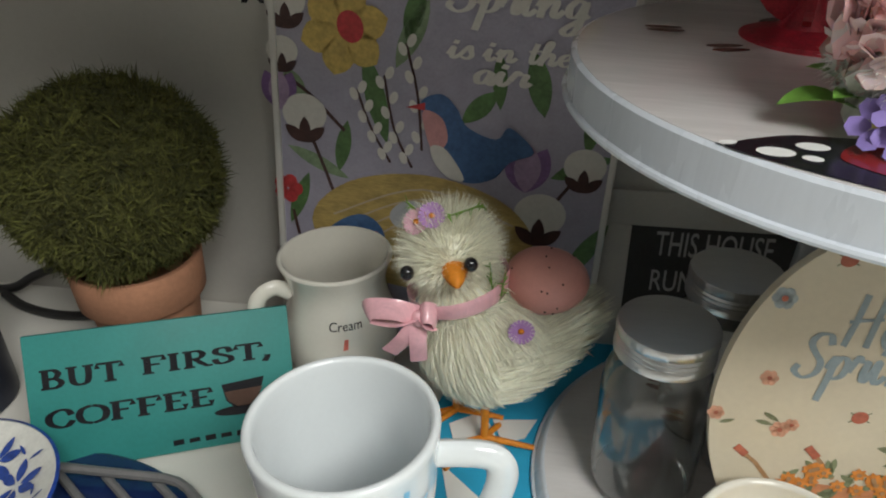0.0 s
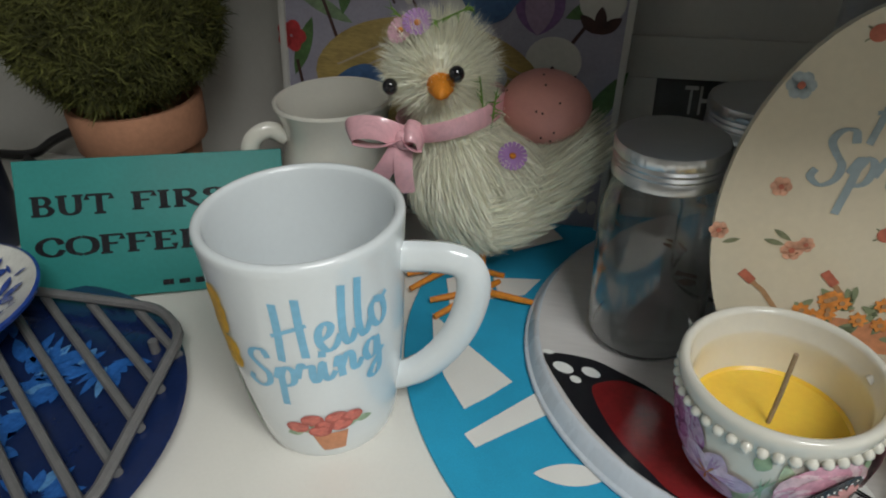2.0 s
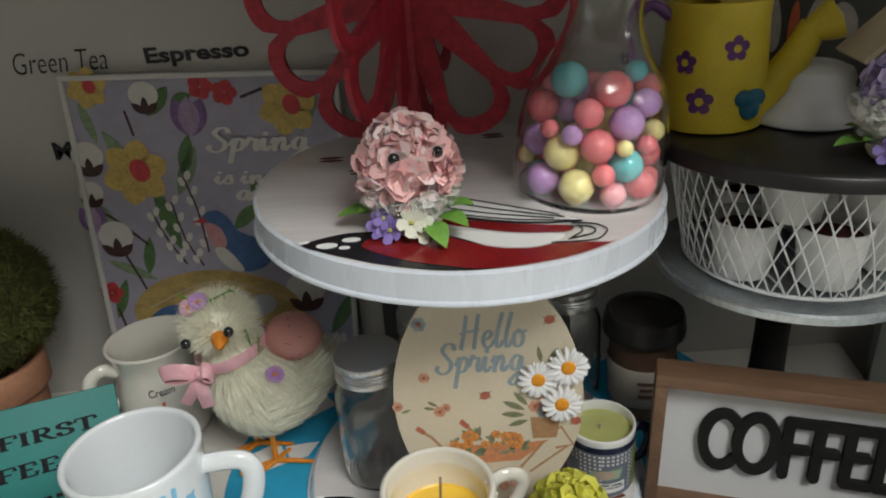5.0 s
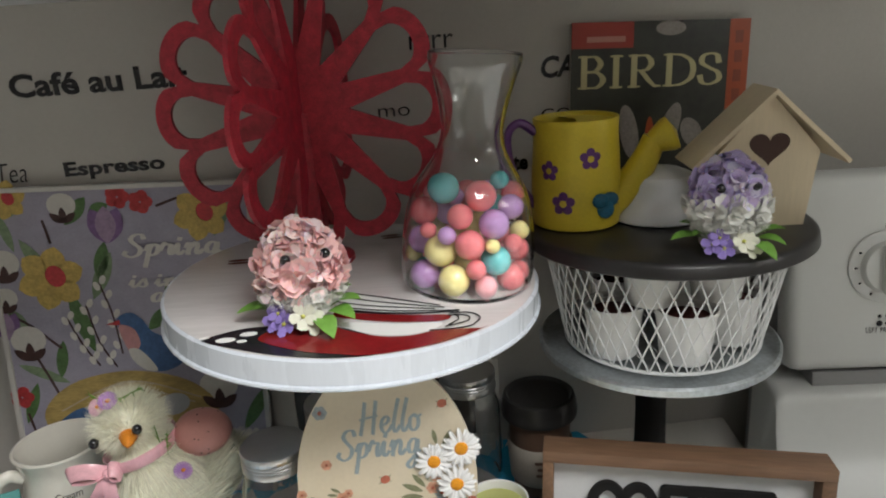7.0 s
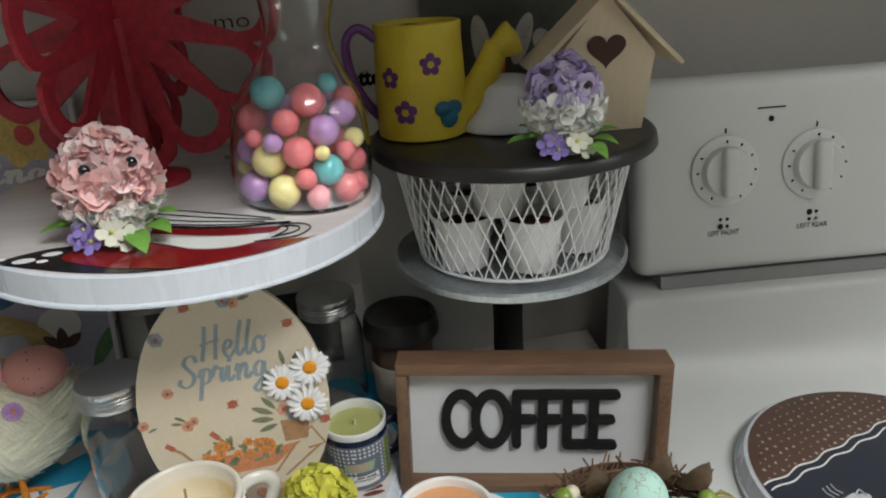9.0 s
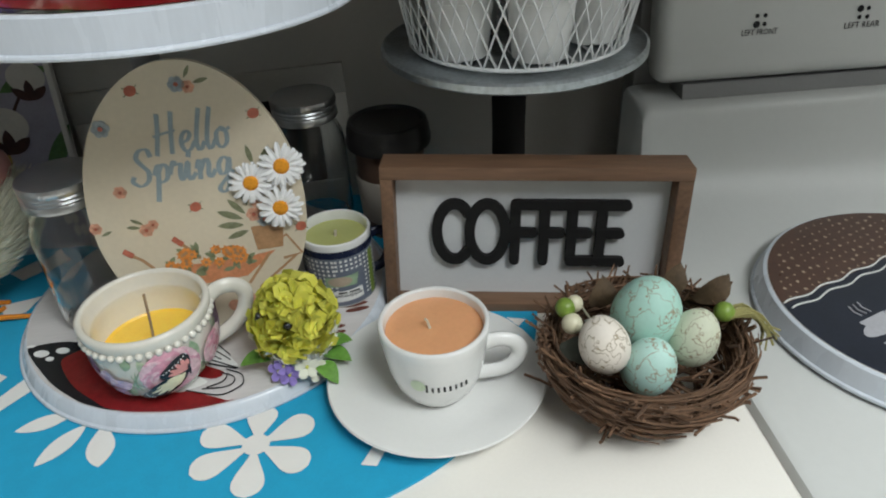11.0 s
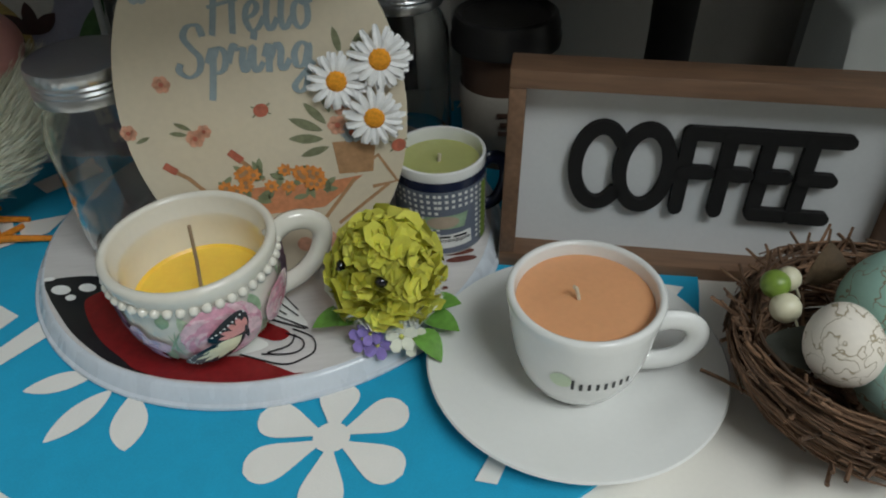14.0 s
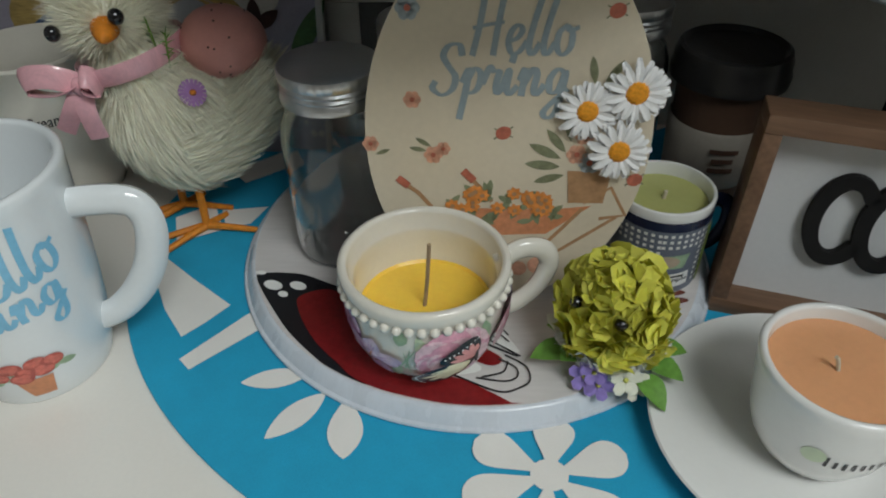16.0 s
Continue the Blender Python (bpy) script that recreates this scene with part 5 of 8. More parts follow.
    # plain blue shapes on the nest
    P("blue_shape_picture", [curve2([(-0.014, 0.03), (-0.002, 0.037), (0.008, 0.03), (0.016, 0.018), (0.034, 0.012), (0.042, 0.02), (0.058, 0.006), (0.044, -0.002), (0.034, -0.014), (0.016, -0.018), (0.002, -0.006), (-0.006, 0.012)], 5, True)], BLU, 3.2)
    P("pink_shape_picture", [curve2([(-0.012, 0.026), (0.0, 0.022), (0.004, 0.008), (-0.004, 0.0), (-0.01, 0.012)], 5, True)], PNK, 3.6)
    P("white_shape_picture", [curve2([(-0.006, 0.004), (0.004, 0.002), (0.016, -0.016), (0.006, -0.016), (-0.004, -0.006)], 5, True)], COT, 3.7)
    P("red_shape_picture", [[(-0.011, 0.031), (-0.011, 0.026), (-0.023, 0.027)]], RED, 3.3)
    P("blue_shape_picture", [curve2([(-0.078, -0.068), (-0.064, -0.053), (-0.048, -0.048), (-0.036, -0.058), (-0.036, -0.075), (-0.06, -0.078)], 5, True)], BLU, 3.2)
    P("pink_shape_picture", [ellipse(-0.042, -0.066, 0.006, 0.007)], PNK, 3.6)
    # words, with a soft dark edge behind pale letters
    for s, x, y, w, h in (("Spring", -0.002, 0.0755, 0.083, 0.030), ("is in the", 0.000, 0.0585, 0.077, 0.0145), ("air", 0.017, 0.0445, 0.036, 0.0135)):
        for dx, dy, k, mt in ((0.0, 0.0, 4.0, COT),):
            bm = penned(SCRIPT, s, w, h, 0.3, 0.5, 0.1)
            bmesh.ops.translate(bm, verts=bm.verts, vec=(x + dx, y + dy, z * k))
            part("lettering", bm, mt, t, "pale brush lettering", smooth=False)


spring_poster()


def house_picture():
    m = pose(0.195, 0.479, 0.0, 84.5, 0, 0)
    t = thing("framed_picture", "white-framed dark picture with white words, leaning on wall", "picture", m)
    FR = mat("ivory_frame_paint", (0.50, 0.48, 0.43), 0.55, var=0.06)
    DARK = mat("charcoal_picture", (0.035, 0.033, 0.032), 0.4, var=0.3, scale=40)
    x0, x1, z1 = -0.1105, 0.1035, 0.119
    for name, b in (("frame_rail", (x0, x1, z1 - 0.0245, z1, -0.004, 0.006)), ("frame_rail", (x0, x1, 0.0, 0.019, -0.004, 0.006)), ("frame_stile", (x0, x0 + 0.0205, 0.019, z1 - 0.0245, -0.004, 0.0055)), ("frame_stile", (x1 - 0.0240, x1, 0.019, z1 - 0.0245, -0.004, 0.0055))):
        bm = bm_new()
        box(bm, *b, 0.001)
        part(name, bm, FR, t)
    bm = bm_new()
    box(bm, x0 + 0.015, x1 - 0.015, 0.012, z1 - 0.015, -0.004, 0.002)
    part("dark_print", bm, DARK, t, smooth=False)
    WT = mat("grey_white_lettering", (0.45, 0.44, 0.42), 0.5)
    for s, x, y, w, h in (("THIS HOUSE", -0.0728, 0.0725, 0.0750, 0.0180), ("RUNS ON", -0.0728, 0.046, 0.062, 0.016)):
        bm = letters(s, w, h, 0.004)
        bmesh.ops.translate(bm, verts=bm.verts, vec=(x, y, 0.0025))
        part("lettering", bm, WT, t, smooth=False)


house_picture()


# ---- wall lettering ----
def wall_word(s, x, z, w, h, bold=0.0, shear=0.0):
    bm = letters(s, w, h, bold, shear)
    m = pose(x, 0.4874, z, 90, 0, 0)
    bmesh.ops.transform(bm, matrix=m, verts=bm.verts)
    ob = part("wall_lettering", bm, BLACKP, None, smooth=False)
    tagged(ob, "black vinyl word stuck on the kitchen wall", "wall decal", "coffee words on the wall")


wall_word("Espresso", -0.0545, 0.2965, 0.081, 0.0155, 0.035)
wall_word("Green Tea", -0.1575, 0.2985, 0.073, 0.0165, -0.01, 0.25)
wall_word("M", -0.1475, 0.2285, 0.0155, 0.015, 0.03)
wall_word("Caf\u00e9 au Lait", -0.0815, 0.3655, 0.139, 0.0185, 0.032)
wall_word("rrrr", 0.2376, 0.3815, 0.0365, 0.011)
wall_word("mo", 0.2074, 0.3285, 0.0265, 0.0075, -0.012)
wall_word("CA", 0.3472, 0.3505, 0.030, 0.0185, 0.03, 0.15)
wall_word("GO", 0.3469, 0.3160, 0.026, 0.009)
wall_word("tte", 0.315, 0.2735, 0.019, 0.0125, 0.04)
wall_word("er", 0.3165, 0.2145, 0.023, 0.0165, 0.015)


# ---- the egg-shaped sign ----
def egg_sign():
    m = pose(0.19, 0.3105, 0.0885, 80.8, 0, -1.7)
    t = thing("egg_sign", "cream egg-shaped wooden sign with hello spring and daisies", "sign", m)
    IVORY = mat("ivory_painted_board", (0.66, 0.58, 0.44), 0.5, var=0.05, scale=30, fine=300, bump=0.04)
    outline = []
    for i in range(72):
        a = 2 * math.pi * i / 72
        y = math.sin(a)
        outline.append((0.0632 * math.cos(a) * (1 - 0.035 * y), 0.0105 + 0.0862 * y))
    bm = bm_new()
    prism(bm, outline, -0.006, 0.0)
    bmesh.ops.bevel(bm, geom=[e for e in bm.edges if abs(e.verts[0].co.z) < 1e-6 and abs(e.verts[1].co.z) < 1e-6], offset=0.0007, segments=2, affect="EDGES")
    part("board", bm, IVORY, t)
    BLUEGREY = mat("dusty_blue_lettering", (0.29, 0.355, 0.385), 0.5, var=0.12, scale=100)
    for s, x, y, w, h in (("Hello", -0.0175, 0.0430, 0.0450, 0.0260), ("Spring", -0.0345, 0.0155, 0.0600, 0.0335)):
        bm = penned(SCRIPT, s, w, h, 0.28, 0.42, 0.1)
        bmesh.ops.translate(bm, verts=bm.verts, vec=(x, y, 0.0003))
        part("lettering", bm, BLUEGREY, t, "dusty blue brush lettering", smooth=False)
    P = lambda name, shapes, mt, k: prints(t, name, shapes, mt, 0.0003 * k)
    rnd = random.Random(4)
    PEACH = mat("peach_flower_print", (0.68, 0.36, 0.24), 0.5, var=0.25, scale=200)
    BLUEF = mat("grey_blue_flower_print", (0.36, 0.41, 0.43), 0.5, var=0.25, scale=200)
    REDB = mat("brick_red_print", (0.45, 0.13, 0.08), 0.5, var=0.25, scale=200)
    OLIVE = mat("olive_leaf_print", (0.20, 0.21, 0.12), 0.5, var=0.25, scale=200)
    def small_flower(x, y, r, mt, petals=6):
        for k in range(petals):
            P("flower_picture", [ellipse(x + r * 0.6 * math.cos(k * 6.283 / petals), y + r * 0.6 * math.sin(k * 6.283 / petals), r * 0.5, r * 0.5, 0, 8)], mt, 1)
        P("flower_centre_picture", [ellipse(x, y, r * 0.3, r * 0.3, 0, 8)], REDB, 2)
    for x, y, r, mt in ((-0.0429, 0.0628, 0.0055, BLUEF), (0.003, 0.083, 0.005, BLUEF), (0.009, 0.081, 0.004, PEACH), (-0.0419, 0.0245, 0.0042, PEACH), (-0.033, -0.001, 0.0045, PEACH), (-0.0285, 0.002, 0.0035, PEACH), (0.037, -0.004, 0.0055, BLUEF), (0.031, 0.0, 0.005, PEACH), (0.034, 0.009, 0.005, PEACH), (-0.061, 0.004, 0.004, PEACH)):
        small_flower(x, y, r * 0.88, mt)
    for x, y in ((0.0419, 0.0619), (-0.0019, 0.0097), (-0.022, 0.082), (0.058, -0.012)):
        P("ladybird_picture", [ellipse(x, y, 0.0035, 0.003, 0.4)], REDB, 1)
        P("ladybird_picture", [line_shape([(x - 0.0042, y - 0.003), (x + 0.0042, y + 0.003)], 0.0006), line_shape([(x - 0.0042, y + 0.002), (x + 0.0042, y - 0.002)], 0.0006)], OLIVE, 0.6)
    for x, y, l, a in ((0.012, 0.083, 0.009, 10), (0.008, 0.086, 0.008, 60), (-0.034, 0.003, 0.008, 150), (-0.036, 0.001, 0.008, 170), (0.026, 0.001, 0.014, 130), (0.024, -0.002, 0.016, 155), (0.024, -0.006, 0.016, 175), (0.028, 0.006, 0.014, 100), (0.04, 0.03, 0.014, 60), (0.036, 0.032, 0.012, 100), (0.026, -0.01, 0.014, 195), (-0.059, -0.001, 0.007, 20)):
        P("leaf_picture", [leaf_shape(x, y, l, l * 0.28, radians(a))], OLIVE, 1)
    # the barrow heaped with orange flowers
    TANB = mat("tan_barrow_print", (0.42, 0.24, 0.12), 0.5, var=0.2, scale=150)
    P("barrow_picture", [[(-0.030, -0.0275), (0.022, -0.0275), (0.040, -0.0255), (0.020, -0.0405), (-0.010, -0.042)]], TERRAP, 0.6)
    P("barrow_picture", [line_shape([(-0.0475, -0.0145), (-0.04, -0.02), (-0.031, -0.031)], 0.002), line_shape([(-0.0175, -0.0105), (-0.012, -0.0165), (-0.006, -0.024)], 0.002), line_shape([(0.036, -0.024), (0.048, -0.016), (0.056, -0.030), (0.044, -0.032)], 0.0018), line_shape([(0.02, -0.046), (0.036, -0.027)], 0.0018), line_shape([(0.026, -0.05), (0.052, -0.031)], 0.0016)], TANB, 0.8)
    P("barrow_grip_picture", [line_shape([(-0.0495, -0.0125), (-0.0445, -0.0165)], 0.0036), line_shape([(-0.0195, -0.0085), (-0.0145, -0.0135)], 0.0036)], REDB, 1.2)
    for i in range(40):
        P("leaf_picture", [leaf_shape(rnd.uniform(-.028, .022), rnd.uniform(-.037, -.020), 0.0075, 0.003, rnd.uniform(0, 3.1))], mat("sage_leaf_print", (0.24, 0.27, 0.15), 0.5), 1.0)
    for i in range(24):
        x = rnd.uniform(-0.026, 0.02)
        y = -0.0285 + rnd.uniform(0, 0.016) * (1 - abs(x + 0.002) / 0.034)
        P("orange_flower_picture", [[(x + 0.0031 * (1 + 0.22 * math.cos(3.5 * q)) * math.cos(q / 2), y + 0.0029 * (1 + 0.22 * math.cos(3.5 * q)) * math.sin(q / 2)) for q in [4 * math.pi * w_ / 28 for w_ in range(28)]]], ORANGEP, 1.4 + 0.05 * i)
        P("flower_centre_picture", [ellipse(x, y, 0.0011, 0.0011, 0, 7)], TANB, 3 + 0.05 * i)
    P("bucket_picture", [[(0.029, -0.024), (0.045, -0.024), (0.0475, -0.008), (0.0275, -0.008)]], TANB, 0.9)
    P("rose_picture", [ellipse(0.018, -0.058, 0.006, 0.005), ellipse(0.008, -0.060, 0.004, 0.004)], PEACH, 1)
    # three cloth daisies
    PETAL = mat("white_cloth_petal", (0.82, 0.82, 0.82), 0.75, var=0.04, scale=200, bump=0.1)
    EYE = mat("orange_fluffy_flower_centre", (0.75, 0.30, 0.015), 0.9, var=0.3, scale=300, fine=900, bump=0.6, depth=0.001)
    for x, y, r, turn in ((0.0332, 0.0213, 0.0135, 0.0), (0.0528, 0.0297, 0.0142, 0.4), (0.0481, 0.0042, 0.0138, 0.8)):
        bm = bm_new()
        ellipsoid(bm, (0, 0, 0.003), r * 0.36, r * 0.36, 0.0025, n=18)
        da = part("daisy", bm, EYE, t, "white cloth daisy with orange fluffy centre")
        da.location = (x, y, 0.001 + 0.003 * turn)
        for ring, (k, zz, s) in enumerate(((15, 0.001, 1.0), (14, 0.0025, 0.9))):
            for i in range(k):
                a = 2 * math.pi * (i + 0.5 * ring) / k + rnd.uniform(-.06, .06)
                l = r * s * rnd.uniform(0.93, 1.05)
                bm = bm_new()
                w = r * 0.2
                vs = []
                for q, (u, ww, up) in enumerate(((0.2, 0.5, 0), (0.5, 0.95, 0.0012), (0.8, 1.0, 0.0014), (1.0, 0.55, 0.0006))):
                    for sd in (-1, 0, 1):
                        vs.append((u * l * math.cos(a) - sd * w * ww / 1 * math.sin(a) * 0.6, u * l * math.sin(a) + sd * w * ww * math.cos(a) * 0.6, zz + up + (0.0006 if sd else 0.0) + rnd.uniform(0, .0004)))
                add_faces(bm, vs, [(q * 3 + c, q * 3 + c + 1, q * 3 + c + 4, q * 3 + c + 3) for q in range(3) for c in range(2)])
                part("petal", bm, PETAL, da)


egg_sign()


# ---- coffee sign ----
def stroke(bm, pts, width, z0, z1, closed=False):
    """A flat bar of the given width along points, with round ends."""
    P = [Vector((p[0], p[1])) for p in pts]
    k = len(P)
    left, right = [], []
    for i in range(k):
        d = (P[(i + 1) % k] - P[i - 1]) if closed else (P[min(i + 1, k - 1)] - P[max(i - 1, 0)])
        d.normalize()
        q = Vector((-d.y, d.x)) * width / 2
        left.append(P[i] + q)
        right.append(P[i] - q)
    if closed:
        v = [(p.x, p.y, z) for z in (z0, z1) for p in left] + [(p.x, p.y, z) for z in (z0, z1) for p in right]
        f = []
        for i in range(k):
            j = (i + 1) % k
            f += [(i, j, k + j, k + i), (2 * k + j, 2 * k + i, 3 * k + i, 3 * k + j), (k + i, k + j, 3 * k + j, 3 * k + i)]
        add_faces(bm, v, f)
    else:
        d0, d1 = (P[0] - P[1]).normalized(), (P[-1] - P[-2]).normalized()
        cap = lambda p, d: [(p.x + width / 2 * (d.x * math.sin(a) + d.y * -math.cos(a)), p.y + width / 2 * (d.y * math.sin(a) + d.x * math.cos(a))) for a in [math.pi * i / 6 for i in range(1, 6)]]
        out = [(p.x, p.y) for p in left] + cap(P[-1], d1) + [(p.x, p.y) for p in reversed(right)] + cap(P[0], d0)
        prism(bm, out, z0, z1)
    bmesh.ops.recalc_face_normals(bm, faces=bm.faces)


def coffee_sign():
    m = frame_of((0.3005, 0.3085, 0.1085), (0.187, -0.053, -0.005), (0.002, 0.010, 0.11))
    t = thing("coffee_sign", "brown wooden box frame with black coffee letters on white", "sign", m)
    W, H, D = 0.1945, 0.1095, 0.024
    for name, b, mt in (("frame_rail", (0, W, -0.0088, 0, -D, 0), WALNUT), ("frame_rail", (0, W, -H, -H + 0.0105, -D, 0), WALNUT), ("frame_stile", (0, 0.008, -H + 0.0105, -0.0088, -D, -0.0004), WALNUTV), ("frame_stile", (W - 0.0095, W, -H + 0.0105, -0.0088, -D, -0.0004), WALNUTV)):
        bm = bm_new()
        box(bm, *b, 0.0008)
        part(name, bm, mt, t)
    bm = bm_new()
    box(bm, 0.006, W - 0.006, -H + 0.008, -0.006, -D + 0.001, -0.0155)
    part("backing_board", bm, PAPERWHITE, t, "white backing board", smooth=False)
    w, z0, z1 = 0.0069, -0.0140, -0.0102
    top, bot = -0.0300, -0.0710
    mid = -0.0502
    ell = lambda cx, a0, a1, n: [(cx + 0.0118 * math.cos(radians(a0 + (a1 - a0) * i / n)), -0.0505 + 0.0206 * math.sin(radians(a0 + (a1 - a0) * i / n))) for i in range(n + 1)]
    glyphs = [[ell(0.0465, 42, 318, 30)], None, [[(0.0865, top), (0.0865, bot)], [(0.0865, top), (0.106, top)], [(0.0865, mid), (0.098, mid)]], [[(0.1055, top), (0.1055, bot)], [(0.1055, top), (0.122, top)], [(0.1055, mid), (0.116, mid)]], [[(0.1235, top), (0.1235, bot)], [(0.1235, top), (0.142, top)], [(0.1235, mid), (0.134, mid)], [(0.1235, bot), (0.138, bot)]], [[(0.1425, top), (0.1425, bot)], [(0.1425, top), (0.1575, top)], [(0.1425, mid), (0.1545, mid)], [(0.1425, bot), (0.1565, bot)]]]
    for i, g in enumerate(glyphs):
        bm = bm_new()
        if g is None:
            stroke(bm, ell(0.0682, 0, 351, 39), w, z0, z1, True)
        else:
            for j, s in enumerate(g):
                stroke(bm, s, w, z0 + 0.0002 * (j + i % 3), z1 + 0.0003 * j + 0.0004 * (i % 2))
        part("letter", bm, BLACKMATT, t, "matt black cut-out letter", smooth=False)


coffee_sign()


# ---- nest ----
def nest():
    c = Vector((0.4265, 0.186, 0.0))
    t = thing("nest", "round twig nest with berries and dry leaves", "nest", pose(*c))
    TWIG = mat("brown_twig_bark", (0.14, 0.078, 0.044), 0.85, var=0.4, scale=120, fine=600, bump=0.3, random_shift=0.6)
    DRYLEAF = mat("dry_brown_leaf", (0.10, 0.065, 0.035), 0.7, var=0.35, scale=120, bump=0.2)
    DARKLEAF = mat("dark_grey_green_leaf", (0.055, 0.06, 0.045), 0.6, var=0.3, scale=120, bump=0.2)
    GREENB = mat("green_berry", (0.20, 0.30, 0.045), 0.35, var=0.2)
    WHITEB = mat("cream_berry", (0.70, 0.66, 0.48), 0.35, var=0.05)
    STRAW = mat("green_straw_sprig", (0.34, 0.31, 0.12), 0.8, var=0.3)
    rnd = random.Random(21)
    bm = bm_new()
    for i in range(760):
        h = rnd.random()
        R = 0.034 + 0.0225 * math.sin(min(1, h * 1.15) * math.pi / 2) + rnd.uniform(-.006, .003)
        z = 0.004 + 0.040 * h
        a0, span = rnd.uniform(0, 6.283), rnd.uniform(0.5, 1.5)
        dz, dr = rnd.uniform(-.006, .006), rnd.uniform(-.003, .005)
        pts = [((R + dr * k / 4) * math.cos(a0 + span * k / 4), (R + dr * k / 4) * math.sin(a0 + span * k / 4) * 0.93, max(0.0015, z + dz * k / 4)) for k in range(5)]
        r0 = rnd.uniform(0.0004, 0.0011)
        tube(bm, pts, lambda u: r0 * (1.0 - 0.4 * u), 5)
    for i in range(150):
        a = rnd.uniform(0, 6.283)
        r = rnd.uniform(0, 0.04)
        p = Vector((r * math.cos(a), r * math.sin(a), 0.004 + 0.6 * r * r / 0.04))
        d = Vector((rnd.uniform(-1, 1), rnd.uniform(-1, 1), rnd.uniform(-.1, .1))).normalized() * 0.015
        tube(bm, [p - d, p + Vector((0, 0, .001)), p + d], 0.0008, 4)
    for i in range(70):
        a = rnd.uniform(0, 6.283)
        R = 0.053
        p = Vector((R * math.cos(a), R * math.sin(a) * .93, rnd.uniform(0.015, 0.042)))
        d = Vector((math.cos(a + rnd.uniform(-1.2, 1.2)), math.sin(a + rnd.uniform(-1.2, 1.2)), rnd.uniform(0.0, .9))).normalized()
        tube(bm, [p - d * 0.006, p + d * rnd.uniform(.004, .009), p + d * rnd.uniform(.010, .018) + Vector((0, 0, rnd.uniform(-.002, .003)))], 0.0009, 5)
    # stray ends that stand up from the rim, mostly at the back
    for i in range(64):
        a = rnd.gauss(1.57, 1.3)
        p = Vector((0.052 * math.cos(a), 0.048 * math.sin(a), rnd.uniform(0.034, 0.043)))
        d = Vector((0.6 * math.cos(a) + rnd.uniform(-.7, .7), 0.4 * math.sin(a) + rnd.uniform(-.4, .4), rnd.uniform(0.4, 1.0))).normalized()
        l = rnd.uniform(0.008, 0.020)
        tube(bm, [p - d * 0.006, p + d * l * 0.5 + ball_point(rnd) * 0.0015, p + d * l], lambda u: 0.0009 - 0.0003 * u, 5)
    tagged(part("twig_weave", bm, TWIG, t, "woven brown twigs"), kind="stuff")
    def leaf3(p, d, up, l, w, mt, name):
        d, up = Vector(d).normalized(), Vector(up).normalized()
        s = d.cross(up)
        bm = bm_new()
        vs, n = [], 6
        for i in range(n + 1):
            u = i / n
            ww = w * math.sin(math.pi * min(1, u * 0.92 + 0.08)) ** 0.8 * 0.5
            for k in (-1, 0, 1):
                vs.append(Vector(p) + d * l * u + s * ww * k + up * (0.002 * abs(k) + 0.006 * math.sin(u * 3)))
        add_faces(bm, vs, [(i * 3 + k, i * 3 + k + 1, i * 3 + k + 4, i * 3 + k + 3) for i in range(n) for k in range(2)])
        part(name, bm, mt, t)
    leaf3((-0.05, 0.004, 0.042), (0.9, -0.4, -0.1), (0.1, -0.6, 0.8), 0.028, 0.018, DARKLEAF, "leaf")
    leaf3((-0.018, 0.03, 0.045), (0.2, 0.2, 0.9), (0, -1, 0.2), 0.021, 0.017, DRYLEAF, "dry_leaf")
    leaf3((0.024, 0.032, 0.045), (0.5, 0.2, 0.6), (0, -1, 0.3), 0.022, 0.017, DRYLEAF, "dry_leaf")
    leaf3((0.04, 0.02, 0.045), (0.6, 0.0, 0.5), (0, -1, 0.3), 0.024, 0.018, DRYLEAF, "dry_leaf")
    for x, y, z, r, mt in ((-0.0405, 0.0205, 0.0565, 0.0058, GREENB), (-0.0345, 0.022, 0.057, 0.005, WHITEB), (-0.0395, 0.012, 0.0515, 0.006, WHITEB), (0.0445, -0.003, 0.0525, 0.0058, GREENB)):
        bm = bm_new()
        ellipsoid(bm, (x, y, z), r, r, r, n=16)
        tube(bm, [(x, y, z), (x + 0.006, y + 0.003, z - 0.006), (x + 0.012, y + 0.004, z - 0.016)], 0.0006, 5)
        part("berry", bm, mt, t, "small round berry")
    bm = bm_new()
    for i in range(16):
        y = rnd.uniform(-.004, .004)
        tube(bm, smooth_line([(0.044, -0.004 + y, 0.051), (0.056, -0.006 + y + rnd.uniform(-.003, .003), 0.052 + rnd.uniform(-.002, .003)), (0.065, -0.010 + y, 0.045 + rnd.uniform(-.003, .004)), (0.068 + rnd.uniform(-.004, .006), -0.013 + y, 0.034 + rnd.uniform(-.004, .008))], 3), 0.0007, 4)
    part("dry_sprig", bm, STRAW, t, "drooping dry green sprig")


nest()


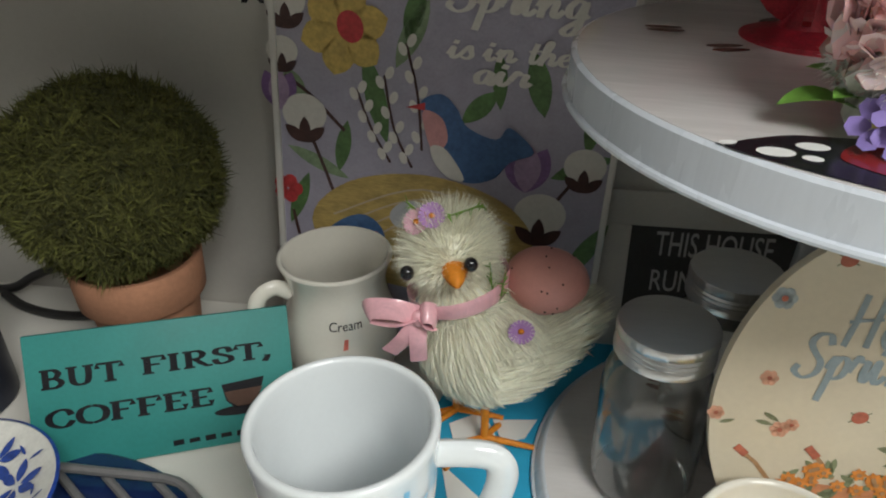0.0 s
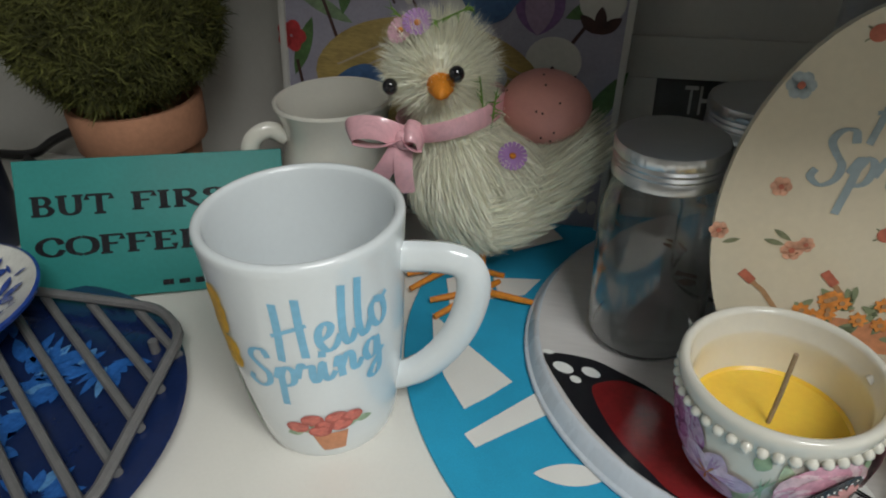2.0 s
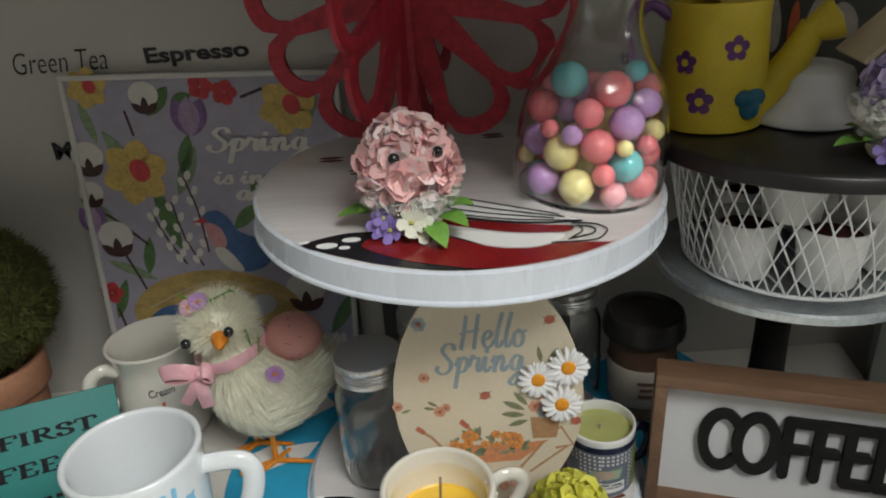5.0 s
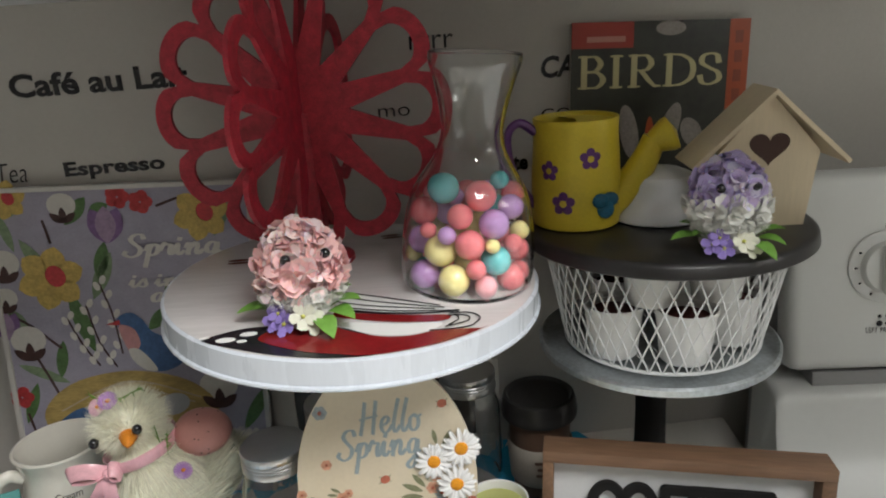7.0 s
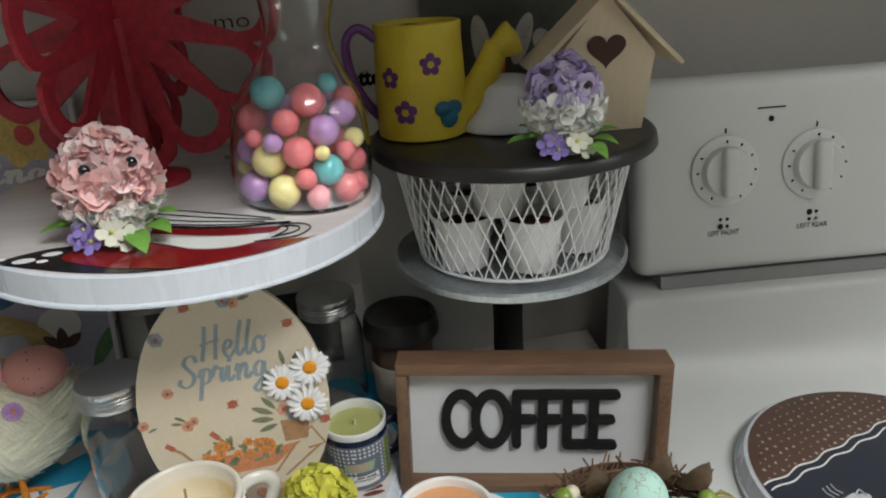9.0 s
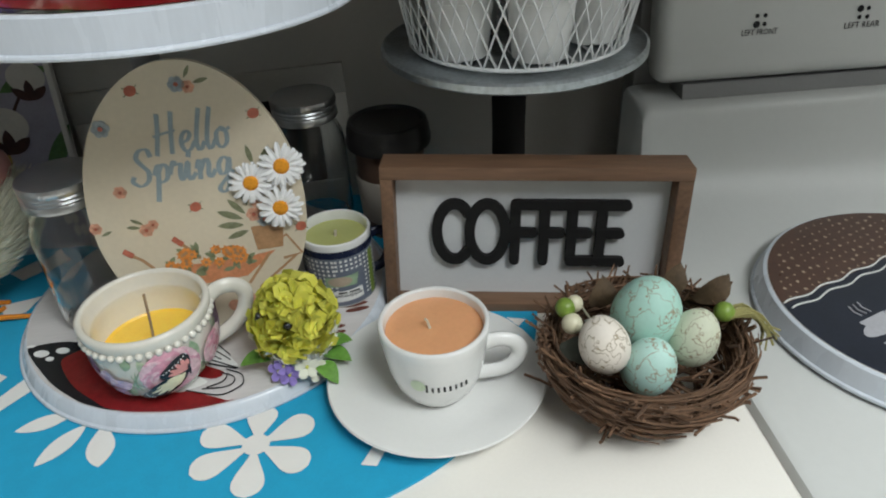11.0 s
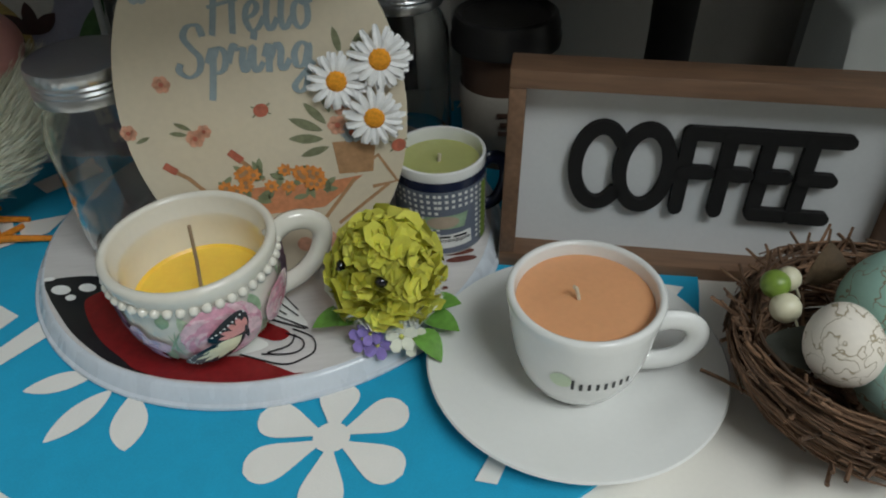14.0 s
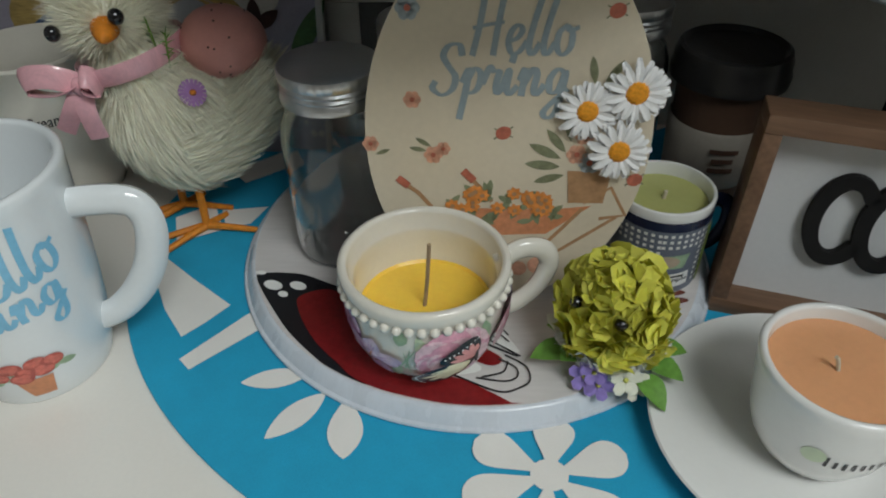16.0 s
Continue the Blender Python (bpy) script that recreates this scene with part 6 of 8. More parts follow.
def cracked(name, col):
    """Matt egg paint with thin brown crackle lines."""
    m = mat(name, col, 0.6, var=0.06, scale=60, bump=0.04)
    N, L = m.node_tree.nodes, m.node_tree.links
    b = N["Principled BSDF"]
    src = b.inputs["Base Color"].links[0].from_socket
    tc = N.new("ShaderNodeTexCoord")
    ns, mx0 = N.new("ShaderNodeTexNoise"), N.new("ShaderNodeMixRGB")
    ns.inputs["Scale"].default_value = 120
    mx0.inputs["Fac"].default_value = 0.02
    L.new(tc.outputs["Object"], ns.inputs["Vector"])
    L.new(tc.outputs["Object"], mx0.inputs["Color1"])
    L.new(ns.outputs["Color"], mx0.inputs["Color2"])
    vo, rp, mx, brk, mul = N.new("ShaderNodeTexVoronoi"), N.new("ShaderNodeValToRGB"), N.new("ShaderNodeMixRGB"), N.new("ShaderNodeTexNoise"), N.new("ShaderNodeMath")
    vo.feature = "DISTANCE_TO_EDGE"
    vo.inputs["Scale"].default_value = 72
    L.new(mx0.outputs["Color"], vo.inputs["Vector"])
    rp.color_ramp.elements[0].position, rp.color_ramp.elements[1].position = 0.008, 0.03
    rp.color_ramp.elements[0].color, rp.color_ramp.elements[1].color = (1, 1, 1, 1), (0, 0, 0, 1)
    L.new(vo.outputs["Distance"], rp.inputs["Fac"])
    brk.inputs["Scale"].default_value = 70
    L.new(tc.outputs["Object"], brk.inputs["Vector"])
    rb = N.new("ShaderNodeValToRGB")
    rb.color_ramp.elements[0].position, rb.color_ramp.elements[1].position = 0.33, 0.42
    L.new(brk.outputs["Fac"], rb.inputs["Fac"])
    mul.operation = "MULTIPLY"
    L.new(rp.outputs["Color"], mul.inputs[0])
    L.new(rb.outputs["Color"], mul.inputs[1])
    L.new(mul.outputs[0], mx.inputs["Fac"])
    L.new(src, mx.inputs["Color1"])
    mx.inputs["Color2"].default_value = (0.33, 0.27, 0.17, 1)
    L.new(mx.outputs["Color"], b.inputs["Base Color"])
    return m


for loc, r, h, tilt, colour, words in (((0.4290, 0.193, 0.0532), 0.0192, 0.0246, (12, 4, 0), ("crackled_mint_paint", (0.45, 0.70, 0.61)), "large mint green crackled egg in the nest"), ((0.3950, 0.174, 0.0550), 0.0135, 0.0168, (-10, -15, 0), ("crackled_cream_paint", (0.76, 0.70, 0.62)), "small cream pink crackled egg in the nest"), ((0.4185, 0.166, 0.0405), 0.0145, 0.0184, (14, 6, 0), ("crackled_aqua_paint", (0.50, 0.73, 0.66)), "small aqua crackled egg in the nest"), ((0.4485, 0.1745, 0.0465), 0.0136, 0.0175, (0, 15, 0), ("crackled_yellow_paint", (0.62, 0.65, 0.50)), "small pale yellow crackled egg in the nest")):
    bm = bm_new()
    ellipsoid(bm, (0, 0, 0), r, r, h, n=32, egg=0.1)
    ob = part("egg", bm, cracked(*colour))
    ob.matrix_world = pose(*loc, *tilt)
    tagged(ob, words, "egg", "eggs in the nest")


# ---- petal ornaments and the bristle chick (each one plain mesh) ----
def petal3(bm, p, out, size, rnd, mi=0):
    """A small cupped petal that stands on p and faces along out."""
    out = out.normalized()
    s = out.cross(ball_point(rnd)).normalized()
    u = out.cross(s)
    vs = [p, p + (s * 0.5 + u * 0.1) * size + out * size * 0.15, p + (s * 0.45 + u * 0.75) * size + out * size * 0.35, p + u * size * 1.0 + out * size * 0.3,
          p + (-s * 0.45 + u * 0.75) * size + out * size * 0.35, p + (-s * 0.5 + u * 0.1) * size + out * size * 0.15, p + u * size * 0.5 + out * size * 0.08]
    add_faces(bm, vs, [(0, 1, 6), (1, 2, 6), (2, 3, 6), (3, 4, 6), (4, 5, 6), (5, 0, 6)], None, mi)


LEAFG = mat("cloth_leaf_green", (0.15, 0.33, 0.05), 0.6, var=0.25, scale=150, bump=0.1)
VIOLET = mat("violet_cloth_petal", (0.30, 0.22, 0.58), 0.7, var=0.2, scale=150)
PALEPETAL = mat("ivory_cloth_petal", (0.70, 0.70, 0.58), 0.7, var=0.1, scale=150)
FLUFF = mat("white_fluff", (0.80, 0.80, 0.76), 0.95, var=0.05, scale=200, bump=0.4, depth=0.001)
BEADEYE = mat("black_glass_bead", (0.006, 0.006, 0.008), 0.08, var=0.1, coat=0.6)


def blossom(bm, p, out, size, rnd, mi, centre=6):
    """Five rounded petals round a small eye, facing along out."""
    out = out.normalized()
    s = out.orthogonal().normalized()
    u = out.cross(s)
    turn = rnd.uniform(0, 6.283)
    for i in range(5):
        a = turn + i * 1.2566
        d, w = s * math.cos(a) + u * math.sin(a), u * math.cos(a) - s * math.sin(a)
        vs = [p + d * size * l + w * size * b + out * size * (0.12 + 0.30 * l - 0.10 * abs(b)) for l, b in ((0.08, 0.0), (0.45, -0.36), (0.85, -0.34), (1.0, 0.0), (0.85, 0.34), (0.45, 0.36), (0.55, 0.0))]
        add_faces(bm, vs, [(0, 1, 6), (1, 2, 6), (2, 3, 6), (3, 4, 6), (4, 5, 6), (5, 0, 6)], None, mi)
    ellipsoid(bm, p + out * size * 0.22, size * 0.16, size * 0.16, size * 0.16, n=8, mi=centre)


def foot_leaf(bm, base, d, length, width, rise, droop):
    """A pointed, folded leaf that grows from base along d."""
    up = Vector((0, 0, 1))
    sd = d.cross(up).normalized()
    vs = []
    for i in range(8):
        u = i / 7
        w = width * 0.5 * math.sin(math.pi * min(1, 0.06 + 0.94 * u)) ** 0.75 * (1 - 0.25 * u)
        for q in (-1, 0, 1):
            vs.append(base + d * length * u + sd * w * q + up * (rise * u - droop * u * u + 0.25 * w * abs(q)))
    add_faces(bm, vs, [(i * 3 + q, i * 3 + q + 1, i * 3 + q + 4, i * 3 + q + 3) for i in range(7) for q in range(2)], None, 3)


def petal_ornament(name, label, at, r, tall, petal, face, seed, count, big, posy, white_below, loose=0.5, pale=(0.5, 0.46)):
    """A ball of folded cloth petals, narrower at the top, on a white fluffy skirt with leaves and blossoms at its foot."""
    PET = mat(name + "_petal_cloth", petal, 0.7, var=0.14, scale=120, bump=0.1, random_shift=0.2, sub=0.35)
    TIP = mat(name + "_pale_petal_cloth", [pale[0] * c + pale[1] for c in petal], 0.7, var=0.1, scale=120, bump=0.1, random_shift=0.12, sub=0.35)
    rnd = random.Random(seed)
    bm = bm_new()
    c = Vector((0, 0, 0.010 + tall * 0.5))
    h = tall * 0.5
    wide = lambda z: math.sqrt(max(0.0, 1 - z * z)) * (1 - 0.28 * z)
    ellipsoid(bm, c, r * 0.84, r * 0.84, h * 0.9, n=24, mi=0, egg=0.16)
    for _ in range(count):
        d = ball_point(rnd)
        if d.z < -0.85:
            continue
        a = math.atan2(d.y, d.x)
        p = c + Vector((r * 0.88 * wide(d.z) * math.cos(a), r * 0.88 * wide(d.z) * math.sin(a), d.z * h * 0.93))
        low = d.z < white_below + rnd.uniform(-0.12, 0.12)
        petal3(bm, p, d + ball_point(rnd) * loose, r * big * rnd.uniform(0.26, 0.44), rnd, 1 if low else 7 if rnd.random() < 0.36 else 0)
    def fluff(r_):
        a, z = r_.uniform(0, 6.283), r_.uniform(-0.95, -0.45)
        d = Vector((math.cos(a), math.sin(a), -0.5)).normalized()
        return c + Vector((r * 0.86 * wide(z) * math.cos(a), r * 0.86 * wide(z) * math.sin(a), z * h)), d, ball_point(r_)
    strands(bm, 6500, fluff, r * 0.24, 0.0003, rnd, 1)
    lathe(bm, [(0.0, 0.0), (r * 0.62, 0.0), (r * 0.72, 0.004), (r * 0.66, 0.012), (0.0, 0.014)], None, 24, 1)
    f = Vector((math.cos(face), math.sin(face), 0))
    s = Vector((-f.y, f.x, 0))
    for k in (-1, 1):
        z = 0.38
        q = (f * 0.86 + s * 0.5 * k).normalized()
        ellipsoid(bm, c + q * r * 1.10 * wide(z) + Vector((0, 0, z * h)), r * 0.125, r * 0.125, r * 0.125, n=14, mi=2)
    f = Vector((math.cos(posy), math.sin(posy), 0))
    s = Vector((-f.y, f.x, 0))
    for ang, start, l, w, rise in ((-1.35, 0.65, 0.98, 0.44, 0.22), (-1.05, 0.55, 0.66, 0.38, 0.42), (-1.75, 0.55, 0.70, 0.36, 0.55), (1.00, 0.75, 0.80, 0.40, 0.10), (1.30, 0.65, 0.82, 0.40, 0.42), (0.55, 0.90, 0.74, 0.38, -0.10), (1.70, 0.55, 0.62, 0.36, 0.60)):
        d = f * math.cos(ang) + s * math.sin(ang)
        foot_leaf(bm, d * r * start + Vector((0, 0, 0.0075)), d, r * l, r * w * 1.55, r * (rise + 0.25), r * 0.42)
    for ang, up, size, mi in ((-0.62, 0.0080, 0.32, 4), (-0.34, 0.0060, 0.31, 4), (-0.46, 0.0125, 0.26, 4), (0.14, 0.0105, 0.33, 5), (0.36, 0.0060, 0.32, 5)):
        d = f * math.cos(ang) + s * math.sin(ang)
        blossom(bm, d * r * 0.95 + Vector((0, 0, up)), d + Vector((0, 0, 0.45)), r * size, rnd, mi)
    ob = part(name, bm, [PET, FLUFF, BEADEYE, LEAFG, VIOLET, PALEPETAL, STAMEN, TIP])
    ob.matrix_world = pose(*at)
    return tagged(ob, label, "ornament", "petal ball ornaments")


STAMEN = mat("yellow_green_flower_eye", (0.55, 0.55, 0.12), 0.7, var=0.2)
petal_ornament("pink_petal_ornament", "pink petal ball ornament on leaves and violet blossoms", (0.1525, 0.2865, 0.2372), 0.0248, 0.0500, (0.95, 0.56, 0.55), radians(-72), 31, 760, 0.98, radians(-95), -0.58)
petal_ornament("lilac_petal_ornament", "lilac petal ball ornament on leaves beside birdhouse", (0.4235, 0.303, 0.2508), 0.0236, 0.0490, (0.52, 0.43, 0.68), radians(-100), 32, 700, 1.0, radians(-100), -0.05)
petal_ornament("green_petal_ornament", "chartreuse petal ball ornament with violet blossom and leaves", (0.2355, 0.2575, 0.0125), 0.0226, 0.0465, (0.56, 0.54, 0.07), radians(-128), 33, 520, 1.2, radians(-90), -0.60, 0.4, (1.2, 0.01))


def bristle_chick():
    WOOL = mat("cream_bristle", (0.97, 0.915, 0.74), 0.45, var=0.12, scale=200, bump=0.1, random_shift=0.18)
    ORANGE = mat("orange_felt_beak", (0.72, 0.24, 0.015), 0.6, var=0.2, scale=200, bump=0.15)
    PINKEGG = mat("speckled_pink_egg", (0.66, 0.30, 0.26), 0.45, var=0.06, scale=60)
    RIBBON = mat("pink_satin_ribbon", (0.82, 0.45, 0.50), 0.22, var=0.12, scale=80, streak=(1, 6, 1), coat=0.3)
    ASTER = mat("mauve_aster_petal", (0.42, 0.22, 0.50), 0.6, var=0.2)
    PINKASTER = mat("pink_aster_petal", (0.72, 0.42, 0.50), 0.6, var=0.2)
    FERN = mat("fern_green", (0.17, 0.30, 0.05), 0.7, var=0.3)
    rnd = random.Random(41)
    bm = bm_new()
    head, body = Vector((-0.001, 0.375, 0.1305)), Vector((0.0190, 0.379, 0.0700))
    ellipsoid(bm, head, 0.0205, 0.0205, 0.0195, n=24)
    ellipsoid(bm, body, 0.0368, 0.0335, 0.0400, n=28, egg=-0.16)
    ellipsoid(bm, (0.009, 0.378, 0.099), 0.0255, 0.0245, 0.022, n=24)
    face = Vector((0.25, -0.95, -0.1)).normalized()
    # the tail sweeps up behind to one side
    tail = smooth_line([(0.020, 0.381, 0.061), (0.038, 0.382, 0.068), (0.055, 0.380, 0.080), (0.071, 0.377, 0.096)], 4)
    tube(bm, tail, lambda u: 0.027 * (1 - u) ** 0.7 + 0.005, 12)
    def on_head(r):
        d = ball_point(r)
        t_ = (d - face * d.dot(face))
        return head + Vector((d.x * 0.0205, d.y * 0.0205, d.z * 0.0195)), (d * 0.7 + t_ * 0.6 + ball_point(r) * 0.2).normalized(), t_ + Vector((0, 0, 0.2))
    strands(bm, 7000, on_head, 0.0080, 0.00019, rnd)
    def on_body(r):
        d = ball_point(r)
        p = body + Vector((d.x * 0.0368 * (1 + 0.16 * d.z), d.y * 0.0335 * (1 + 0.16 * d.z), d.z * 0.0400))
        if r.random() < 0.25:
            p = Vector((0.009, 0.378, 0.099)) + Vector((d.x * 0.0255, d.y * 0.0245, d.z * 0.022))
        flow = Vector((0.45, 0, -0.85)) if d.x < 0.2 or d.z > 0.4 else Vector((0.8, 0, 0.25))
        t_ = flow - d * flow.dot(d)
        return p, (d * 0.16 + t_ * 0.85 + ball_point(r) * 0.10).normalized(), t_ - d * 0.2
    strands(bm, 12000, on_body, 0.0125, 0.00026, rnd)
    def on_tail(r):
        i = r.randrange(len(tail) - 1)
        u = i / (len(tail) - 1)
        ax = (tail[i + 1] - tail[i]).normalized()
        d = ball_point(r)
        d = (d - ax * d.dot(ax)).normalized()
        return tail[i] + d * (0.027 * (1 - u) ** 0.7 + 0.005), (ax * 0.95 + d * 0.05 + ball_point(r) * 0.05).normalized(), ax
    strands(bm, 8500, on_tail, 0.0120, 0.00030, rnd)
    for e in (Vector((-0.0195, 0.3520, 0.1282)), Vector((0.0125, 0.3520, 0.1360))):
        ellipsoid(bm, e, 0.0037, 0.0037, 0.004, n=14, mi=2)
    # beak
    tip = Vector((0.0065, 0.346, 0.128))
    bk = Matrix.LocRotScale(tip - face * 0.009, face.to_track_quat("Z", "Y"), Vector((0.0068, 0.0062, 0.012)))
    lathe(bm, [(0.0, -0.6), (1.0, -0.4), (0.95, 0.0), (0.6, 0.55), (0.25, 0.9), (0.0, 1.0)], bk, 14, 1)
    # legs and toes
    for fx, fy in ((0.021, 0.366), (0.001, 0.388)):
        tube(bm, [(fx, fy + 0.004, 0.05), (fx, fy, 0.006)], 0.0024, 8, mi=1)
        for a, l in ((-4, 0.030), (204, 0.029), (232, 0.033), (60, 0.016)):
            tube(bm, smooth_line([(fx, fy, 0.0062), (fx + 0.4 * l * math.cos(radians(a)), fy + 0.4 * l * math.sin(radians(a)), 0.0058), (fx + l * math.cos(radians(a)), fy + l * math.sin(radians(a)), 0.0044)], 3), lambda u: 0.0024 - 0.0008 * u, 7, mi=1)
    # the speckled egg in the tail
    em = Matrix.LocRotScale(Vector((0.050, 0.3795, 0.1125)), Euler((radians(5), radians(78), radians(-12))), None)
    ellipsoid(bm, (0, 0, 0), 0.0185, 0.0185, 0.0232, em, n=28, mi=3, egg=0.08)
    for _ in range(34):
        d = ball_point(rnd)
        p = em @ Vector((d.x * 0.0185 * (1 - .08 * d.z), d.y * 0.0185 * (1 - .08 * d.z), d.z * 0.0232))
        ellipsoid(bm, p, 0.0006, 0.0006, 0.0006, n=6, mi=2)
    # ribbon round the neck, with a bow
    ring = [(0.004 + 0.0262 * math.cos(a), 0.375 + 0.0262 * math.sin(a), 0.1085 + 0.007 * math.cos(a)) for a in [2 * math.pi * i / 28 for i in range(28)]]
    tube(bm, ring, 0.0050, 10, mi=4, flat=0.18, closed=True, side=(0, 0, 1))
    k = Vector((-0.0135, 0.3500, 0.1035))
    for wide, side_ in ((-0.0260, -1), (0.0085, 1)):
        loop = smooth_line([k, k + Vector((wide * 0.45, -0.005, 0.0065)), k + Vector((wide, -0.003, 0.0040)), k + Vector((wide * 0.98, 0.000, -0.0040)), k + Vector((wide * 0.4, -0.003, -0.0035)), k], 5)
        tube(bm, loop, 0.0056, 10, mi=4, flat=0.14, side=(0.1, 0.3, 1))
    for ex, l in ((-0.017, 0.026), (-0.001, 0.030)):
        tube(bm, smooth_line([k, k + Vector((ex * 0.4, -0.003, -l * 0.45)), k + Vector((ex, 0.001, -l))], 5), 0.0046, 8, mi=4, flat=0.14, side=(1, 0.3, 0))
    ellipsoid(bm, k + Vector((0, -0.002, 0)), 0.004, 0.0032, 0.005, n=12, mi=4)
    # asters and fern
    for p, d in ((Vector((-0.0165, 0.365, 0.1505)), Vector((-0.3, -0.7, 0.6))), (Vector((-0.009, 0.366, 0.154)), Vector((0.1, -0.7, 0.7))), (Vector((0.039, 0.352, 0.0985)), Vector((0.1, -1, 0.2)))):
        d.normalize()
        s = d.orthogonal().normalized()
        u = d.cross(s)
        for i in range(18):
            a = i * 0.349
            q = s * math.cos(a) + u * math.sin(a)
            w = (s * -math.sin(a) + u * math.cos(a)) * 0.0009
            add_faces(bm, [p - w * 0.5, p + w * 0.5, p + q * 0.0068 + w + d * 0.0016, p + q * 0.0068 - w + d * 0.0016], [(0, 1, 2, 3)], None, 7 if p.x < -0.014 else 5)
        ellipsoid(bm, p + d * 0.0008, 0.0017, 0.0017, 0.0014, n=8, mi=1)
    for a, b in (((-0.004, 0.366, 0.153), (0.0165, 0.365, 0.1625)), ((-0.012, 0.37, 0.150), (-0.022, 0.368, 0.16)), ((0.024, 0.362, 0.104), (0.021, 0.362, 0.132)), ((0.026, 0.362, 0.103), (0.029, 0.361, 0.124))):
        a, b = Vector(a), Vector(b)
        tube(bm, [a, (a + b) / 2, b], 0.0005, 4, mi=6)
        for i in range(26):
            p = a.lerp(b, rnd.random())
            d = ((b - a).normalized() * 0.6 + ball_point(rnd)).normalized() * 0.005
            w = d.cross(ball_point(rnd)).normalized() * 0.0005
            add_faces(bm, [p - w, p + w, p + d], [(0, 1, 2)], None, 6)
    ob = part("chick_ornament", bm, [WOOL, ORANGE, BEADEYE, PINKEGG, RIBBON, ASTER, FERN, PINKASTER])
    tagged(ob, "cream bristle chick ornament with pink ribbon and speckled egg", "ornament")


bristle_chick()


# ---- on the upper tray ----
def carafe():
    m = pose(0.2555, 0.3285, 0.2335, 0.9, 5.0, 0)
    t = thing("glass_carafe", "clear glass carafe filled with pastel glitter balls", "carafe", m)
    outer = [(0.034, 0.0), (0.0395, 0.0008), (0.043, 0.005), (0.0442, 0.014), (0.0438, 0.03), (0.0418, 0.047), (0.0388, 0.060), (0.0338, 0.071), (0.0272, 0.081), (0.0222, 0.091), (0.0200, 0.100), (0.0200, 0.108), (0.0225, 0.122), (0.0262, 0.136), (0.0285, 0.143), (0.0292, 0.147), (0.0290, 0.150)]
    outer = [(max(0.001, p.x), p.y) for p in smooth_line([(r, z, 0) for r, z in outer], 2)]
    bm = bm_new()
    lathe(bm, vessel(outer, 0.0018, 0.003), n=64)
    g = part("glass", bm, GLASS, t)
    g.visible_shadow = False
    R = radius_of(outer)
    rnd = random.Random(6)
    pal = [mat("coral_glitter", (0.84, 0.22, 0.24), 0.15, var=0.15, scale=300, fine=2500, bump=0.1, depth=0.0004, coat=0.6), mat("lilac_glitter", (0.56, 0.33, 0.66), 0.15, var=0.15, scale=300, fine=2500, bump=0.1, depth=0.0004, coat=0.6), mat("yellow_glitter", (0.90, 0.80, 0.36), 0.15, var=0.12, scale=300, fine=2500, bump=0.1, depth=0.0004, coat=0.6), mat("aqua_glitter", (0.16, 0.56, 0.58), 0.15, var=0.15, scale=300, fine=2500, bump=0.1, depth=0.0004, coat=0.6), mat("pink_glitter", (0.88, 0.40, 0.44), 0.15, var=0.15, scale=300, fine=2500, bump=0.1, depth=0.0004, coat=0.6)]
    names = ["coral red glitter ball in the carafe", "lilac glitter ball in the carafe", "pale yellow glitter ball in the carafe", "aqua glitter ball in the carafe", "pink glitter ball in the carafe"]
    meshes = {}
    put = []
    def ball(x, y, z, r, k):
        put.append((x, y, z, r))
        if (r, k) not in meshes:
            bm = bm_new()
            ellipsoid(bm, (0, 0, 0), r, r, r, n=22)
            ob = part("glitter_ball", bm, pal[k])
            meshes[(r, k)] = ob.data
        else:
            ob = new("glitter_ball", meshes[(r, k)])
        ob.matrix_world = m @ pose(x, y, z, rnd.uniform(0, 360), rnd.uniform(0, 360), 0)
        tagged(ob, names[k], "ball", "balls in the carafe")
    # the balls that lie against the glass towards the room, then the heap behind them
    for row in FRONT_BALLS:
        ball(*row)
    for i in range(120):
        r = rnd.choice((0.0100, 0.0095, 0.0085, 0.0060))
        best = None
        for _ in range(150):
            a, q = rnd.uniform(0, 6.283), math.sqrt(rnd.random())
            rad = q * (0.0419 - r)
            x, y = rad * math.cos(a), rad * math.sin(a)
            if y < -0.006:
                continue
            z = 0.0035 + r
            for _k in range(3):
                for px, py, pz, pr in put:
                    h2 = (r + pr) ** 2 - (x - px) ** 2 - (y - py) ** 2
                    if h2 > 0:
                        z = max(z, pz + math.sqrt(h2))
            if rad + r > R(z) - 0.0021:
                continue
            score = z - rad * 0.25
            if best is None or score < best[0]:
                best = (score, x, y, z)
        if best is None or best[3] > 0.062:
            continue
        _, x, y, z = best
        ball(x, y, z, r, rnd.choice((0, 0, 0, 1, 1, 2, 3, 4, 4)))


